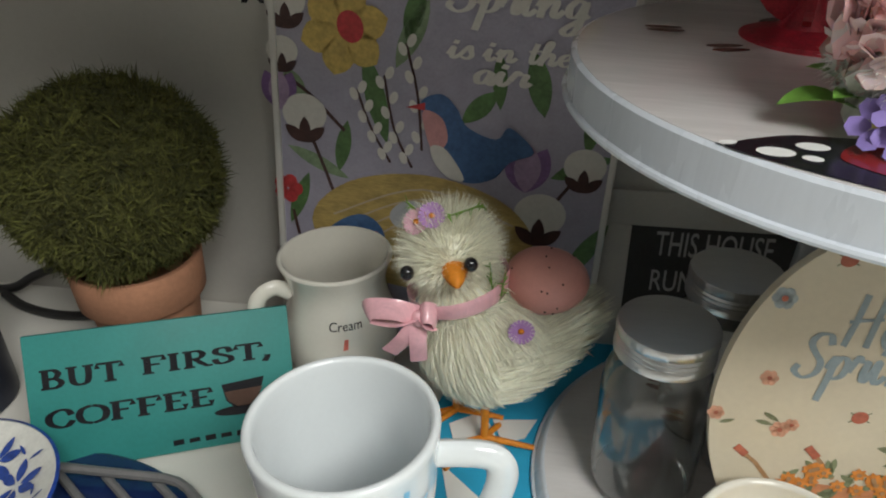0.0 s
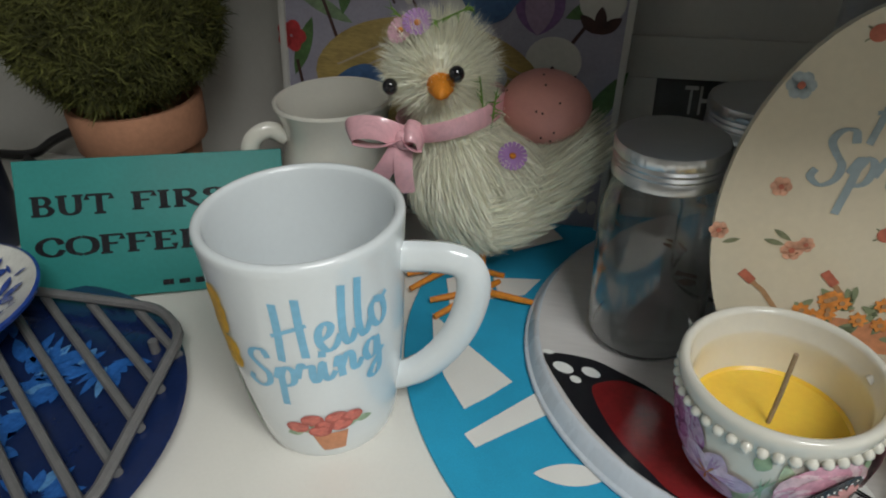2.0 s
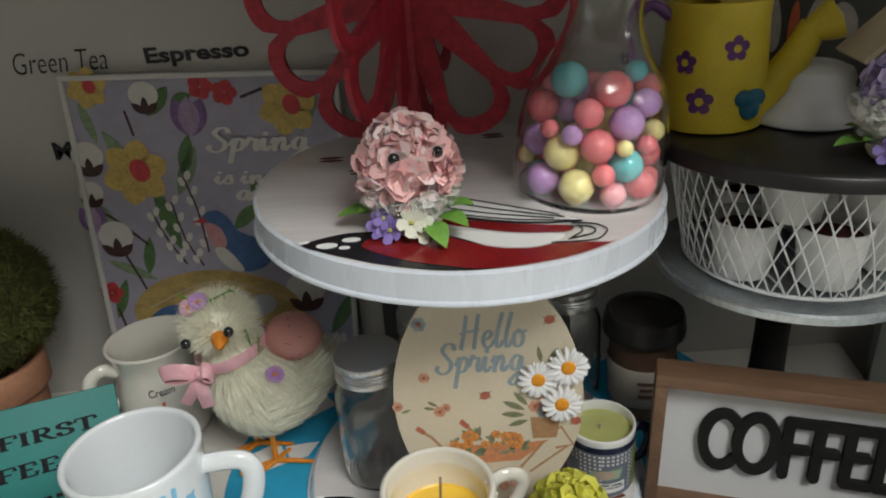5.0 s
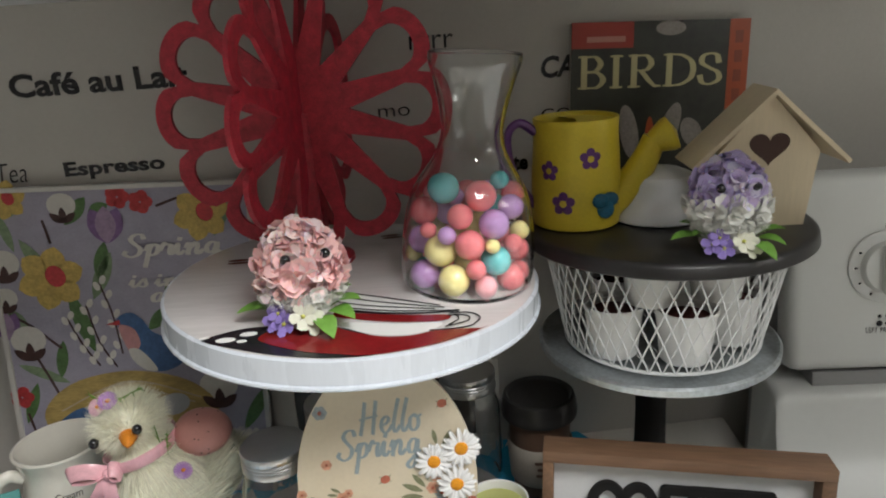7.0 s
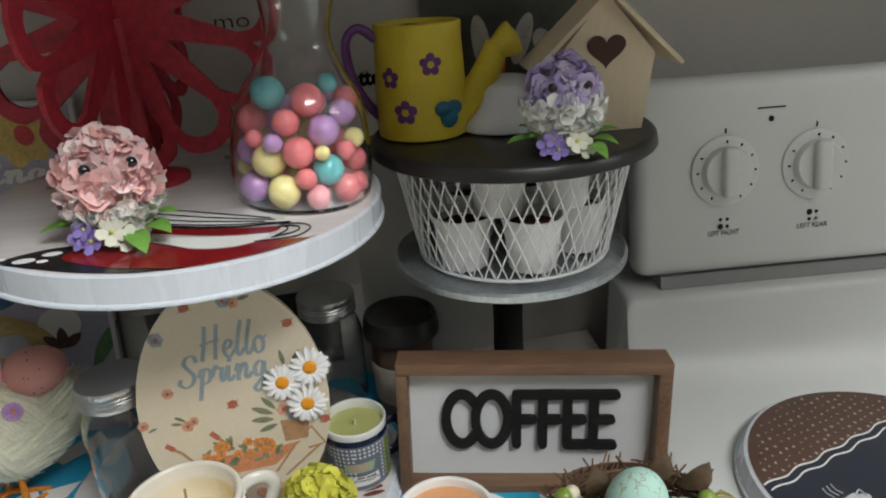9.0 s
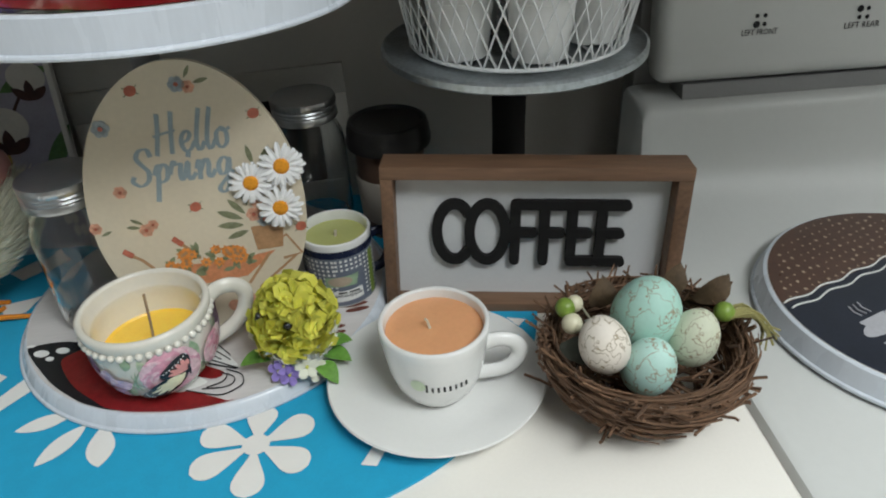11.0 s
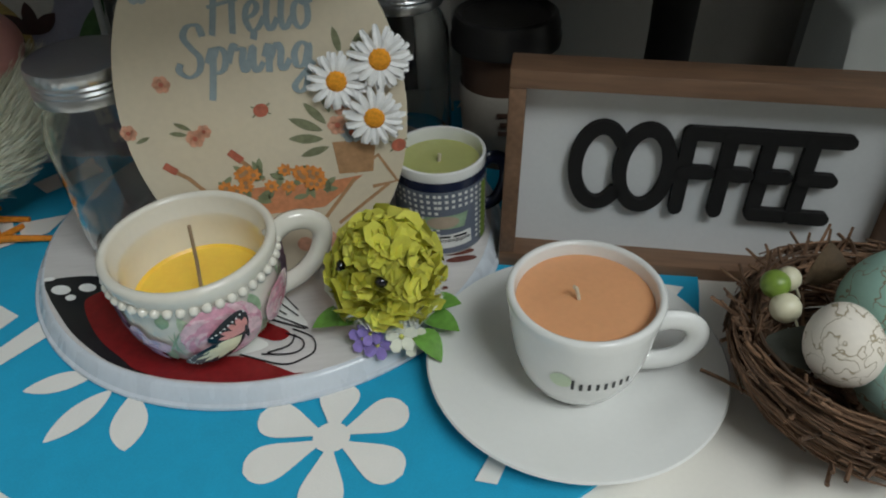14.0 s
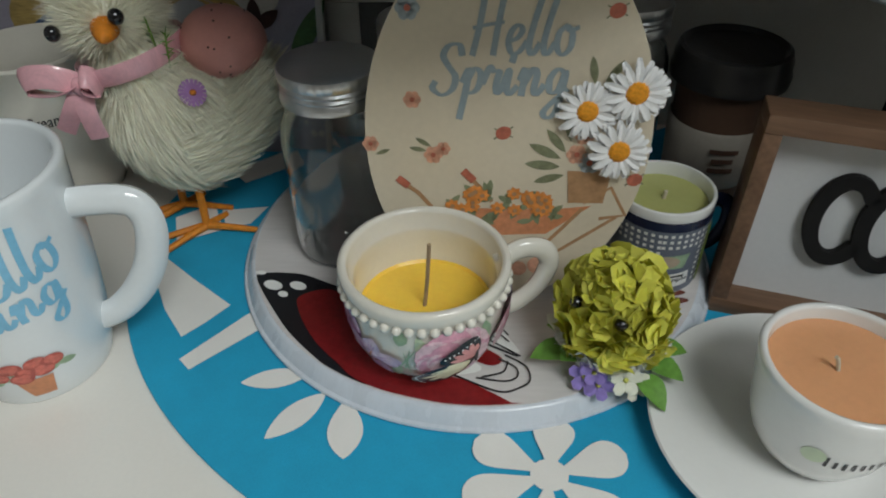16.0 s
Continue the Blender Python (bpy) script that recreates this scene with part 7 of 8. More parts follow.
FRONT_BALLS = ((-0.0185, -0.0138, 0.0687, 0.01, 3), (0.003, -0.0243, 0.0663, 0.0098, 0), (-0.0293, 0.0003, 0.0506, 0.0093, 0), (0.0149, -0.0193, 0.0752, 0.0058, 3), (0.0277, -0.0027, 0.0632, 0.0078, 0), (0.0235, -0.0169, 0.0575, 0.008, 1), (-0.0095, -0.028, 0.0542, 0.0081, 0), (0.0117, -0.0265, 0.0489, 0.0095, 1), (0.0308, -0.0138, 0.0413, 0.0063, 2), (-0.0279, -0.0205, 0.0436, 0.0052, 0), (-0.0173, -0.0295, 0.0427, 0.0058, 1), (-0.0301, -0.0016, 0.032, 0.0094, 1), (-0.0033, -0.0302, 0.0368, 0.0095, 0), (0.0102, -0.0345, 0.0373, 0.0047, 2), (0.0247, -0.0247, 0.0362, 0.0059, 0), (0.0322, -0.0049, 0.026, 0.008, 0), (0.0139, -0.0274, 0.0255, 0.0096, 3), (-0.02, -0.0198, 0.03, 0.0104, 2), (-0.0356, 0.0064, 0.0202, 0.0058, 2), (0.0338, -0.0063, 0.0108, 0.0073, 0), (-0.0121, -0.0296, 0.0135, 0.01, 2), (-0.0288, -0.0152, 0.0129, 0.0094, 1), (0.0074, -0.0336, 0.0107, 0.0072, 4), (0.0252, -0.0214, 0.0123, 0.0088, 0), (-0.0276, 0.0015, 0.0109, 0.0074, 3), (0.0005, -0.0355, 0.0223, 0.0064, 0))
carafe()


def red_flower():
    t = thing("glitter_flower", "red glitter flower of interlocking cut-out panels on a stem", "ornament", pose(0.153, 0.396, 0.2365))
    RED = mat("red_glitter_board", (0.40, 0.022, 0.040), 0.5, var=0.5, scale=150, fine=1100, bump=0.5, depth=0.0005)
    def panel(turn, k0):
        bm = bm_new()
        n, R, cz, th = 12, 0.104, 0.112, 0.0035
        # a scalloped plate with a drop-shaped hole in each petal
        for i in range(n):
            a0 = 2 * math.pi * i / n
            outer, hole = [], []
            for j in range(13):
                u = -1 + 2 * j / 12
                a = a0 + u * math.pi / n
                outer.append((a, R * (0.84 + 0.16 * math.sqrt(max(0, 1 - u * u)))))
            for j in range(13):
                u = -1 + 2 * j / 12
                hole.append((a0 + u * math.pi / n * 0.76, R * (0.74 + 0.155 * math.sqrt(max(0, 1 - u * u)))))
            base = (a0, R * 0.33)
            P = lambda a, r, y: (r * math.sin(a), y, cz + r * math.cos(a))
            for y, flip in ((-th / 2, False), (th / 2, True)):
                v, f = [], []
                for a, r in outer:
                    v.append(P(a, r, y))
                for a, r in hole:
                    v.append(P(a, r, y))
                for j in range(12):
                    f.append((j, j + 1, 13 + j + 1, 13 + j))
                v += [P(*base, y), P(a0 - math.pi / n, R * 0.24, y), P(a0 + math.pi / n, R * 0.24, y), (0, y, cz)]
                f += [(0, 13, 26, 27), (12, 28, 26, 25), (27, 26, 28), (27, 28, 29)]
                add_faces(bm, v, [q[::-1] if flip else q for q in f])
            for loop in (outer, hole + [base]):
                kk = len(loop)
                for j in range(kk - 1 if loop is outer else kk):
                    (a, r), (b, s) = loop[j], loop[(j + 1) % kk]
                    add_faces(bm, [P(a, r, -th / 2), P(b, s, -th / 2), P(b, s, th / 2), P(a, r, th / 2)], [(0, 1, 2, 3)])
        bmesh.ops.remove_doubles(bm, verts=bm.verts, dist=1e-5)
        bmesh.ops.recalc_face_normals(bm, faces=bm.faces)
        bmesh.ops.transform(bm, matrix=Matrix.Rotation(radians(turn), 4, "Z"), verts=bm.verts)
        part("petal_panel", bm, RED, t, "scalloped panel with drop-shaped holes", smooth=False)
    panel(-8, 0)
    panel(72, 0)
    bm = bm_new()
    lathe(bm, [(0.0, 0.0), (0.027, 0.0), (0.027, 0.004), (0.012, 0.008), (0.006, 0.016), (0.005, 0.11), (0.0, 0.111)], n=32)
    part("stem_foot", bm, RED, t, "red round foot and stem")


red_flower()


# ---- pedestal with wire basket ----
def pedestal():
    t = thing("pedestal_stand", "galvanised round plate on a turned black pedestal", "stand", pose(0.410, 0.379, 0))
    bm = bm_new()
    lathe(bm, [(0.0, 0.0), (0.052, 0.0), (0.052, 0.006), (0.03, 0.012), (0.017, 0.022), (0.0145, 0.04), (0.0125, 0.06), (0.012, 0.09), (0.0125, 0.122), (0.0165, 0.136), (0.0115, 0.142), (0.015, 0.1455), (0.0, 0.146)], pose(-0.004, -0.004, 0.0018), n=40)
    part("pedestal", bm, BLACKMATT, t, "turned matt black pedestal")
    bm = bm_new()
    lathe(bm, [(0.0, 0.1495), (0.0895, 0.1495), (0.0915, 0.1510), (0.0915, 0.1555), (0.0895, 0.1570), (0.087, 0.1558), (0.0, 0.1558)], n=80)
    part("plate", bm, ZINC, t, "galvanised steel plate with rolled edge")
    b = thing("wire_basket", "white diamond-mesh wire basket with a black lid", "basket", pose(0.413, 0.379, 0.157))
    WHITEWIRE = mat("white_coated_wire", (0.74, 0.75, 0.75), 0.4, var=0.08)
    n, r0, r1, h = 52, 0.0735, 0.0905, 0.0835
    wire = lambda s, i: [((r0 + (r1 - r0) * u) * math.cos(2 * math.pi * (i + s * u * 3.4) / n), (r0 + (r1 - r0) * u) * math.sin(2 * math.pi * (i + s * u * 3.4) / n), 0.001 + h * u) for u in [k / 8 for k in range(9)]]
    for s in (-1, 1):
        for i in range(n):
            bm = bm_new()
            tube(bm, wire(s, i), 0.00062, 5)
            part("mesh_wire", bm, WHITEWIRE, b)
    for r, z in ((r0, 0.0015), (r1, h)):
        bm = bm_new()
        tube(bm, [(r * math.cos(a), r * math.sin(a), z) for a in [2 * math.pi * i / 72 for i in range(72)]], 0.0014, 6, closed=True)
        part("rim_wire", bm, WHITEWIRE, b)
    for i in range(9):
        x = -0.064 + 0.016 * i
        y = math.sqrt(r0 * r0 - x * x)
        bm = bm_new()
        tube(bm, [(x, -y, 0.0012), (x, y, 0.0012)], 0.0008, 5)
        part("base_wire", bm, WHITEWIRE, b)
    bm = bm_new()
    lathe(bm, [(0.0, 0.0935), (0.1005, 0.0935), (0.1035, 0.0927), (0.105, 0.091), (0.1062, 0.0842), (0.1052, 0.0832), (0.1035, 0.0845), (0.102, 0.0895), (0.0, 0.0905)], n=96)
    part("lid", bm, BLACKPLASTIC, b, "shallow black metal lid")


pedestal()


def small_pots():
    POTW = mat("white_plastic_pot", (0.82, 0.82, 0.80), 0.4, var=0.04)
    SOIL = mat("dark_red_filling", (0.09, 0.018, 0.015), 0.8, var=0.4, scale=200, bump=0.4)
    first = None
    for x, y, z in ((0.366, 0.352, 0), (0.412, 0.331, 0), (0.456, 0.354, 0), (0.388, 0.408, 0), (0.438, 0.412, 0), (0.392, 0.347, 0.0400), (0.441, 0.346, 0.0400)):
        m = pose(x, y, 0.1585 + z)
        if first is None:
            first = thing("small_pot", "small white pot with dark red filling inside wire basket", "pot", m, "white pots in the basket")
            bm = bm_new()
            lathe(bm, vessel([(0.0165, 0.0), (0.0175, 0.0008), (0.0215, 0.036), (0.0225, 0.0365), (0.0227, 0.0395)], 0.0015, 0.002), n=32)
            part("pot", bm, POTW, first)
            bm = bm_new()
            lathe(bm, [(0.0, 0.0345), (0.01, 0.034), (0.0175, 0.033), (0.0, 0.031)], n=24)
            part("filling", bm, SOIL, first)
        else:
            copy_thing(first, m)


small_pots()


def watering_can():
    t = thing("watering_can", "small yellow tin watering can with purple flowers", "watering can", pose(0.3495, 0.392, 0.2508))
    YEL = mat("yellow_enamel", (0.64, 0.50, 0.035), 0.4, var=0.1, scale=40, bump=0.05)
    PURP = mat("purple_paint", (0.12, 0.035, 0.17), 0.4, var=0.2)
    BLUEH = mat("blue_heart_paint", (0.015, 0.13, 0.22), 0.35, var=0.25, scale=200, bump=0.3)
    outer = [(0.030, 0.0), (0.0325, 0.0015), (0.0335, 0.012), (0.0325, 0.04), (0.0308, 0.07), (0.0312, 0.0785)]
    bm = bm_new()
    lathe(bm, vessel(outer, 0.0022, 0.003), n=48)
    part("body", bm, YEL, t)
    bm = bm_new()
    lathe(bm, [(0.0295, 0.0765), (0.0, 0.0775)], n=32)
    bmesh.ops.delete(bm, geom=[f for f in bm.faces if f.calc_center_median().x < -0.002], context="FACES")
    part("half_cover", bm, YEL, t)
    bm = bm_new()
    tube(bm, smooth_line([(0.024, -0.006, 0.014), (0.038, -0.010, 0.028), (0.048, -0.013, 0.046), (0.054, -0.015, 0.062)], 4), lambda u: 0.0135 - 0.0055 * u, 14)
    lathe(bm, [(0.0, 0.0), (0.0075, 0.0), (0.0125, 0.012), (0.0125, 0.016), (0.0, 0.019)], pose(0.0525, -0.0145, 0.058, 12, 62, 0), 20)
    part("spout", bm, YEL, t, "yellow spout with a round rose")
    bm = bm_new()
    tube(bm, smooth_line([(-0.030, -0.001, 0.070), (-0.042, -0.002, 0.078), (-0.051, -0.003, 0.070), (-0.050, -0.003, 0.050), (-0.042, -0.002, 0.030), (-0.0315, 0, 0.016)], 5), 0.0028, 9, flat=1.5)
    part("handle", bm, PURP, t, "purple bent handle")
    R = radius_of(outer)
    for x, z, s in ((0.006, 0.0535, 1.0), (-0.0135, 0.022, 1.1), (-0.024, 0.045, 0.95)):
        bm = bm_new()
        for k in range(5):
            prism(bm, ellipse(x + 0.0048 * s * math.cos(k * 1.257 + .3), z + 0.0048 * s * math.sin(k * 1.257 + .3), 0.0031 * s, 0.0031 * s, 0, 10), 0, 0)
        part("painted_flower", wrapped(bm, R, radians(-98), 0.0005), PURP, t, smooth=False)
        bm = bm_new()
        prism(bm, ellipse(x, z, 0.0024 * s, 0.0024 * s, 0, 10), 0, 0)
        part("flower_dot", wrapped(bm, R, radians(-98), 0.001), YEL, t, smooth=False)
    bm = bm_new()
    ellipsoid(bm, (0.0085, -0.0335, 0.023), 0.0062, 0.003, 0.0055, n=12)
    ellipsoid(bm, (0.0165, -0.0305, 0.023), 0.0062, 0.003, 0.0055, n=12)
    ellipsoid(bm, (0.0125, -0.0325, 0.0165), 0.0065, 0.003, 0.007, n=12)
    part("blue_heart", bm, BLUEH, t, "raised blue heart")


watering_can()


def birdhouse():
    m = pose(0.4685, 0.338, 0.2508, 0, 0, -8)
    t = thing("birdhouse", "pale unfinished wooden birdhouse with heart-shaped hole", "birdhouse", m)
    w, h, peak, d = 0.0275, 0.052, 0.0915, 0.032
    bm = bm_new()
    front = [(-w, 0), (w, 0), (w * 1.25, h), (0, peak), (-w * 1.25, h)]
    prism(bm, front, -d, 0.0, pose(0, 0, 0, 90, 0, 0))
    bmesh.ops.recalc_face_normals(bm, faces=bm.faces)
    part("box", bm, PALEWOOD, t, smooth=False)
    for s in (-1, 1):
        bm = bm_new()
        e = Vector((s * 0.053, h - 0.0065 - 0.0))
        p = Vector((0.0, peak + 0.004))
        n_ = Vector((s * (p.y - e.y), abs(e.x - p.x))).normalized() * 0.003
        prism(bm, [(p.x, p.y), (e.x, e.y), (e.x - n_.x, e.y - n_.y), (p.x, p.y - 0.004)], -d - 0.004, 0.007, pose(0, 0, 0, 90, 0, 0))
        bmesh.ops.recalc_face_normals(bm, faces=bm.faces)
        part("roof_board", bm, PALEWOOD, t, smooth=False)
    heart = []
    for i in range(40):
        a = 2 * math.pi * i / 40
        heart.append((0.00085 * 16 * math.sin(a) ** 3, 0.056 + 0.00078 * (13 * math.cos(a) - 5 * math.cos(2 * a) - 2 * math.cos(3 * a) - math.cos(4 * a))))
    bm = bm_new()
    prism(bm, heart, 0.0005, 0.0005, pose(0, 0, 0, 90, 0, 0))
    part("heart_hole", bm, mat("dark_brown_hollow", (0.05, 0.02, 0.012), 0.7), t, "dark brown heart", smooth=False)


birdhouse()


def birds_book():
    m = pose(0.3665, 0.4735, 0.2508, 87.5, 0, 0) @ Matrix.Rotation(radians(-2.2), 4, "Z")
    t = thing("book", "dark paperback bird guide with orange edge standing upright", "book", m)
    COVER = mat("dark_forest_book_cover", (0.022, 0.024, 0.016), 0.3, var=0.6, scale=25, fine=120, bump=0.01, coat=0.3)
    ORG = mat("orange_red_book_stripe", (0.42, 0.075, 0.02), 0.3, var=0.1)
    GOLD = mat("pale_gold_lettering", (0.55, 0.50, 0.26), 0.4, var=0.08)
    PAGES = mat("paper_page_edges", (0.6, 0.57, 0.48), 0.8, var=0.1, streak=(1, 1, 30))
    W, H = 0.1545, 0.1435
    bm = bm_new()
    box(bm, 0, W, 0, H, -0.0006, 0.0)
    part("front_cover", bm, COVER, t, smooth=False)
    bm = bm_new()
    box(bm, 0.001, W - 0.001, 0.001, H - 0.001, -0.0085, -0.0006)
    part("page_block", bm, PAGES, t, smooth=False)
    P = lambda name, shapes, mt, k: prints(t, name, shapes, mt, 0.0003 * k)
    P("orange_stripe", [[(W - 0.018, 0.0), (W, 0.0), (W, H), (W - 0.018, H)]], ORG, 1)
    P("red_corner", [[(0.0, H - 0.021), (0.053, H - 0.021), (0.053, H), (0.0, H)]], mat("red_corner_print", (0.36, 0.04, 0.025), 0.3), 1)
    P("brand_bar", [[(0.013, H - 0.016), (0.046, H - 0.016), (0.046, H - 0.0115), (0.013, H - 0.0115)]], PEACHY, 2)
    bm = penned(ROMAN, "BIRDS", 0.126, 0.0275, 0.17, 0.35)
    bmesh.ops.translate(bm, verts=bm.verts, vec=(0.006, H - 0.054, 0.0007))
    part("title", bm, GOLD, t, "pale gold title", smooth=False)
    for i in range(8):
        P("stripe_bar", [[(W - 0.013, 0.012 + i * 0.016), (W - 0.006, 0.012 + i * 0.016), (W - 0.006, 0.022 + i * 0.016), (W - 0.013, 0.022 + i * 0.016)]], mat("dark_orange_print", (0.25, 0.05, 0.02), 0.3), 2)
    PALE = mat("pale_cover_picture", (0.30, 0.27, 0.24), 0.3, var=0.3, scale=60)
    P("cover_picture", [ellipse(0.052, 0.052, 0.008, 0.024, 0.2), ellipse(0.088, 0.055, 0.008, 0.022, -0.3), ellipse(0.108, 0.05, 0.009, 0.014, 0.5), ellipse(0.085, H - 0.006, 0.013, 0.006)], PALE, 1)
    P("cover_picture", [ellipse(0.07, 0.045, 0.004, 0.02)], ORG, 1.5)


PEACHY = mat("pale_pink_print", (0.55, 0.25, 0.2), 0.3)
birds_book()


def white_bowl():
    t = thing("white_bowl", "upturned white ceramic bowl beside watering can", "bowl", pose(0.4115, 0.387, 0.2508))
    bm = bm_new()
    lathe(bm, [(0.0, 0.0), (0.0335, 0.0), (0.0355, 0.0015), (0.0355, 0.0050), (0.0325, 0.0095), (0.0285, 0.0150), (0.0262, 0.0230), (0.0262, 0.0285), (0.0240, 0.0330), (0.0170, 0.0362), (0.0, 0.0375)], n=48)
    part("bowl", bm, PAPERWHITE, t)


white_bowl()


# ---- plates and trivet ----
def blue_plates():
    NAVY = mat("navy_glazed_plate", (0.010, 0.022, 0.085), 0.15, var=0.15, scale=60, coat=0.5)
    LIGHTB = mat("bright_blue_glaze", (0.025, 0.12, 0.40), 0.2, var=0.4, scale=150, coat=0.4)
    IVORYG = mat("ivory_blue_glaze", (0.46, 0.47, 0.42), 0.2, var=0.3, scale=150, coat=0.4)
    p = thing("navy_plate", "round navy blue plate with lighter blue flowers", "plate", pose(-0.196, 0.205, 0))
    R = 0.1115
    bm = bm_new()
    lathe(bm, [(0.0, 0.003), (0.06, 0.003), (0.063, 0.0), (0.068, 0.0), (0.07, 0.004), (R - 0.002, 0.0105), (R, 0.0118), (R - 0.002, 0.0128), (0.07, 0.007), (0.06, 0.0055), (0.0, 0.0055)], n=96)
    part("dish", bm, NAVY, p)
    rnd = random.Random(17)
    PALEB = mat("pale_blue_glaze", (0.10, 0.26, 0.52), 0.2, var=0.4, scale=150, coat=0.4)
    for i in range(30):
        a0, r0, turn = rnd.uniform(0, 6.283), 0.09 * math.sqrt(rnd.uniform(0.04, 0.9)), rnd.uniform(0, 6.283)
        for k in range(7):
            bm = bm_new()
            bend = turn + (k - 3) * 0.42
            prism(bm, leaf_shape(r0 * math.cos(a0) + 0.003 * math.cos(bend), r0 * math.sin(a0) + 0.003 * math.sin(bend), rnd.uniform(.010, .022), rnd.uniform(.0035, .0075), bend), 0, 0)
            for v in bm.verts:
                v.co.z = 0.0060 + max(0, math.hypot(v.co.x, v.co.y) - 0.060) * 0.15 + 0.0004 + 0.00005 * k
            part("painted_leaf", bm, PALEB if k == 3 else LIGHTB, p, smooth=False)
    t = thing("wire_trivet", "grey coated wire trivet with slanted bars", "trivet", pose(-0.196, 0.205, 0))
    GREYW = mat("grey_coated_wire", (0.16, 0.155, 0.155), 0.45, var=0.15, bump=0.05)
    z = 0.0185
    # the rim of the trivet, a rounded eight-cornered loop
    ring = [(0.059, 0.094), (0.0815, 0.078), (0.103, -0.02), (0.072, -0.085), (-0.06, -0.095), (-0.1, -0.05), (-0.1, 0.05), (-0.04, 0.0925)]
    pts = []
    for i, q in enumerate(ring):
        a, b = Vector(ring[i - 1] + (z,)), Vector(ring[(i + 1) % len(ring)] + (z,))
        q = Vector(q + (z,))
        pts += [q + (a - q).normalized() * 0.008, q + ((a - q).normalized() + (b - q).normalized()) * 0.0022, q + (b - q).normalized() * 0.008]
    bm = bm_new()
    tube(bm, pts, 0.0027, 8, closed=True)
    part("rim", bm, GREYW, t)
    lo = z - 0.0045
    def inside(x, y):
        c = False
        for i in range(len(ring)):
            (x0, y0), (x1, y1) = ring[i - 1], ring[i]
            if (y0 > y) != (y1 > y) and x < (x1 - x0) * (y - y0) / (y1 - y0) + x0:
                c = not c
        return c
    d = Vector((0.836, -0.55)).normalized()
    q = Vector((0.55, 0.836))
    for i in range(-7, 8):
        o = Vector((0.0, 0.0)) + q * (0.0165 * i + 0.004)
        ks = [k for k in range(-160, 161) if inside(*(o + d * k * 0.001))]
        if len(ks) < 10:
            continue
        a, b = o + d * (ks[0] - 2) * 0.001, o + d * (ks[-1] + 2) * 0.001
        bm = bm_new()
        tube(bm, [(a.x, a.y, lo), (b.x, b.y, lo)], 0.0024, 8)
        part("bar", bm, GREYW, t)
    for x, y in ((0.07, 0.07), (-0.085, 0.06), (-0.08, -0.07), (0.07, -0.07)):
        bm = bm_new()
        tube(bm, [(x, y, z), (x, y, 0.0095)], 0.0024, 8)
        part("foot", bm, GREYW, t)
    s = thing("spoon_rest", "white crackled ceramic spoon rest painted with blue flowers", "spoon rest", pose(-0.2365, 0.2490, 0.0213))
    def spoon(a, z):
        away = abs((math.degrees(a) + 52 + 180) % 360 - 180)
        u = min(1.0, max(0.0, (32 - away) / 20))
        return 1.04 + 1.12 * u * u * (3 - 2 * u)
    WHT = mat("crackled_white_glaze", (0.66, 0.65, 0.60), 0.2, var=0.12, scale=120, fine=500, coat=0.4)
    BLUEB = mat("cobalt_painted_glaze", (0.02, 0.055, 0.27), 0.2, var=0.3, scale=200, coat=0.4)
    bm = bm_new()
    lathe(bm, [(0.0, 0.0), (0.022, 0.0), (0.028, 0.002), (0.046, 0.011), (0.0545, 0.0185), (0.055, 0.0200), (0.0535, 0.0205), (0.044, 0.0145), (0.026, 0.006), (0.0, 0.005)], n=120, wave=spoon)
    part("dish", bm, WHT, s)
    bm = bm_new()
    lathe(bm, [(0.0552, 0.0182), (0.0556, 0.0202), (0.0540, 0.0209)], n=120, wave=spoon)
    part("blue_rim", bm, BLUEB, s)
    def stroke_on(shape, off):
        bm = bm_new()
        prism(bm, shape, 0, 0)
        bmesh.ops.triangulate(bm, faces=bm.faces)
        for v in bm.verts:
            q_ = math.hypot(v.co.x, v.co.y)
            v.co.z = (0.0052 + 0.04 * q_ if q_ < 0.026 else 0.0062 + (q_ - 0.026) * 0.475 if q_ < 0.044 else 0.0148 + (q_ - 0.044) * 0.64) + off
        part("painted_petal", bm, BLUEB, s, smooth=False)
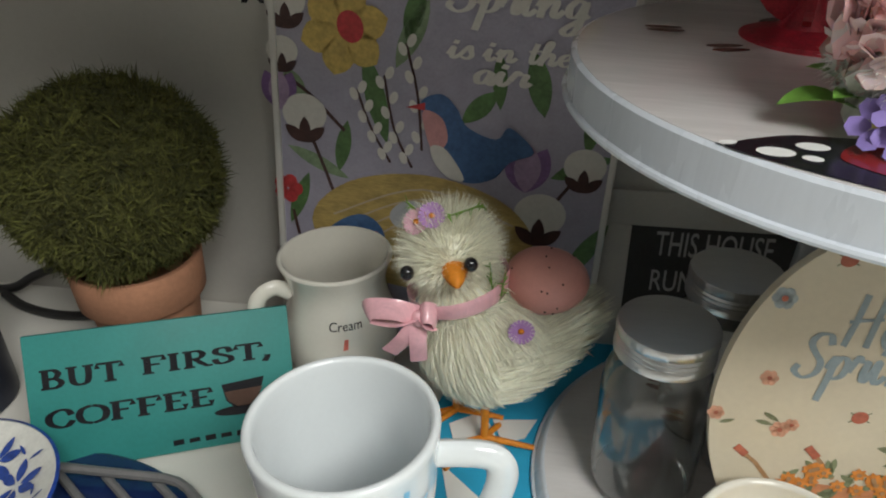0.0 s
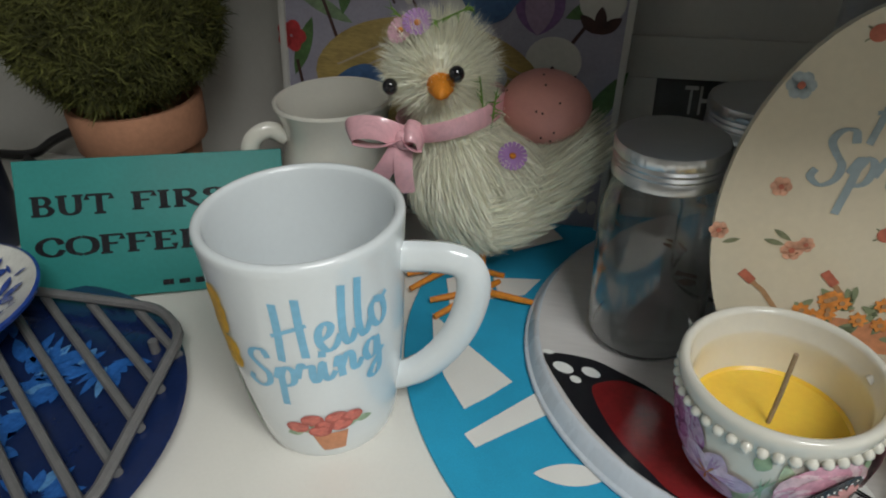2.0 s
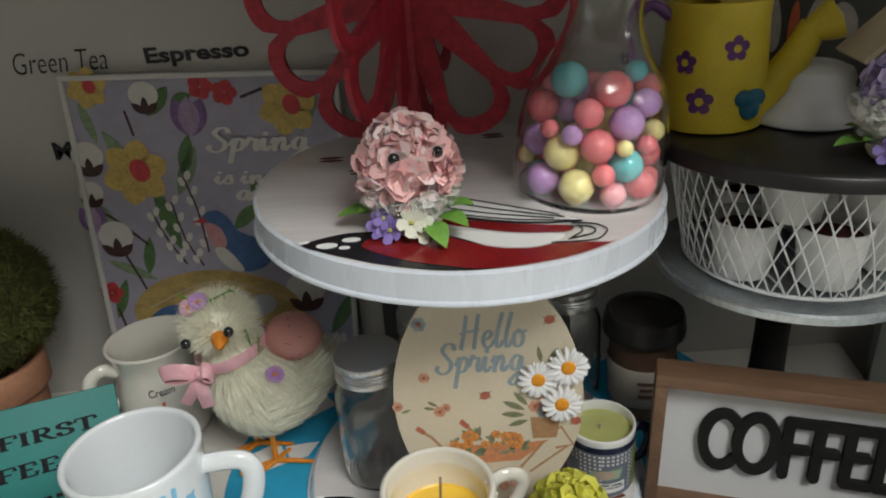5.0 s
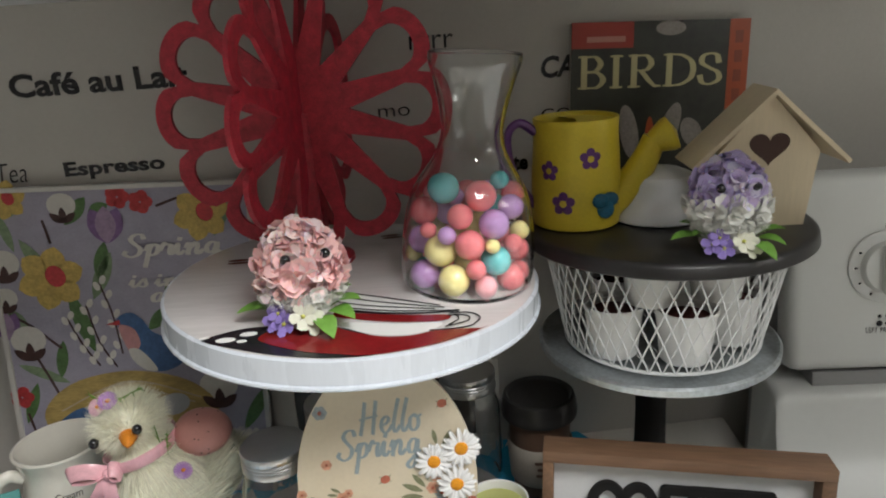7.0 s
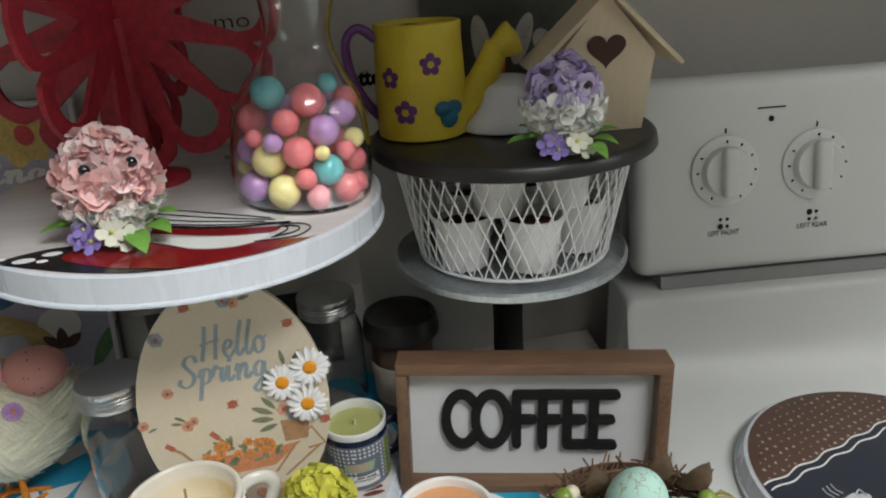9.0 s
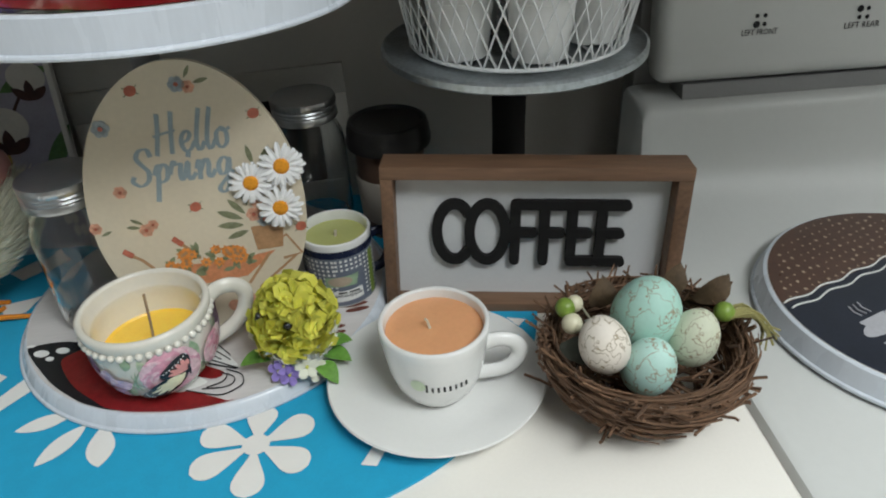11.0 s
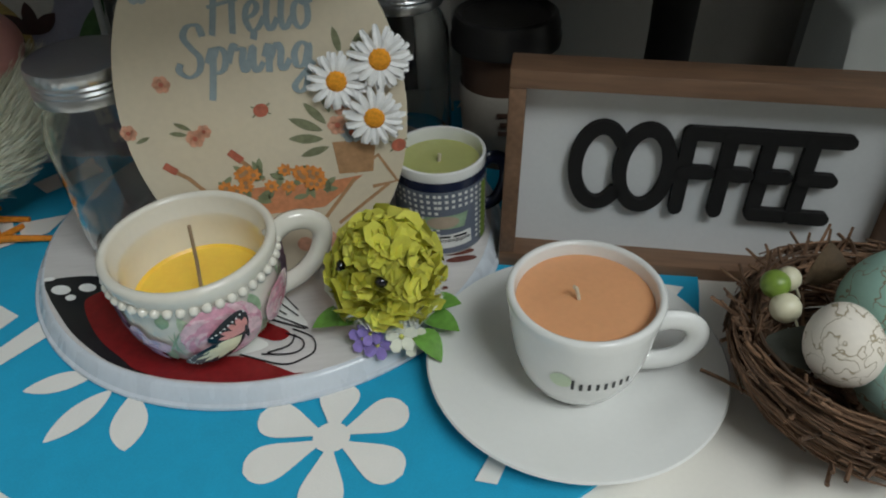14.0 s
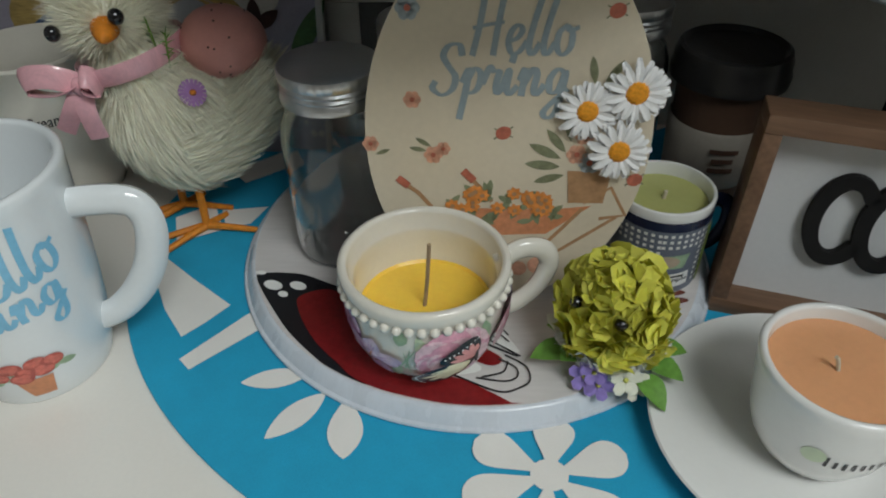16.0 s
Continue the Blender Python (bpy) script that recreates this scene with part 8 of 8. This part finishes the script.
    for i in range(9):
        a = i * 0.698
        fx, fy = 0.0355 * math.cos(a), 0.0355 * math.sin(a)
        for k in range(6):
            d = a + k * 1.047 + rnd.uniform(-.2, .2)
            stroke_on(leaf_shape(fx + 0.002 * math.cos(d), fy + 0.002 * math.sin(d), rnd.uniform(.010, .0145), rnd.uniform(.004, .006), d), 0.0006 + 0.00004 * k)
        for k in range(3):
            d = a + 0.35 + rnd.uniform(-.6, .6)
            stroke_on(leaf_shape(0.045 * math.cos(a + 0.25 + 0.1 * k), 0.045 * math.sin(a + 0.25 + 0.1 * k), 0.008, 0.0018, d + 1.2 * k), 0.0006)
    for i in range(22):
        a, r, d = rnd.uniform(0, 6.283), rnd.uniform(0, 0.022), rnd.uniform(0, 6.283)
        stroke_on(leaf_shape(r * math.cos(a), r * math.sin(a), rnd.uniform(.007, .012), rnd.uniform(.002, .004), d), 0.0008)


blue_plates()
mason_jar(0.262, 0.424, "clear glass jar with silver lid near takeaway cup")


def dark_canister():
    t = thing("canister", "dark blue-black round canister beside the topiary", "canister", pose(-0.320, 0.352, 0))
    bm = bm_new()
    lathe(bm, [(0.0, 0.0), (0.033, 0.0), (0.035, 0.002), (0.0355, 0.01), (0.0355, 0.092), (0.034, 0.096), (0.0, 0.096)], n=48)
    part("body", bm, mat("blue_black_lacquer", (0.012, 0.016, 0.03), 0.4, var=0.2, scale=40), t)
    bm = bm_new()
    lathe(bm, [(0.0, 0.0962), (0.0348, 0.0962), (0.036, 0.0975), (0.036, 0.108), (0.034, 0.111), (0.0, 0.112)], n=48)
    part("lid", bm, BLACKPLASTIC, t, "flat black lid")


dark_canister()


def power_cord():
    bm = bm_new()
    tube(bm, smooth_line([(-0.46, 0.472, 0.004), (-0.395, 0.470, 0.004), (-0.366, 0.470, 0.008), (-0.345, 0.471, 0.020), (-0.318, 0.474, 0.031), (-0.280, 0.478, 0.038), (-0.235, 0.480, 0.040)], 6), 0.0038, 10)
    tube(bm, smooth_line([(-0.372, 0.466, 0.004), (-0.345, 0.452, 0.0038), (-0.310, 0.446, 0.0038), (-0.270, 0.452, 0.0038)], 6), 0.0036, 10)
    tagged(part("power_cord", bm, BLACKPLASTIC), "black power cord lying along the wall behind topiary", "cord")


power_cord()
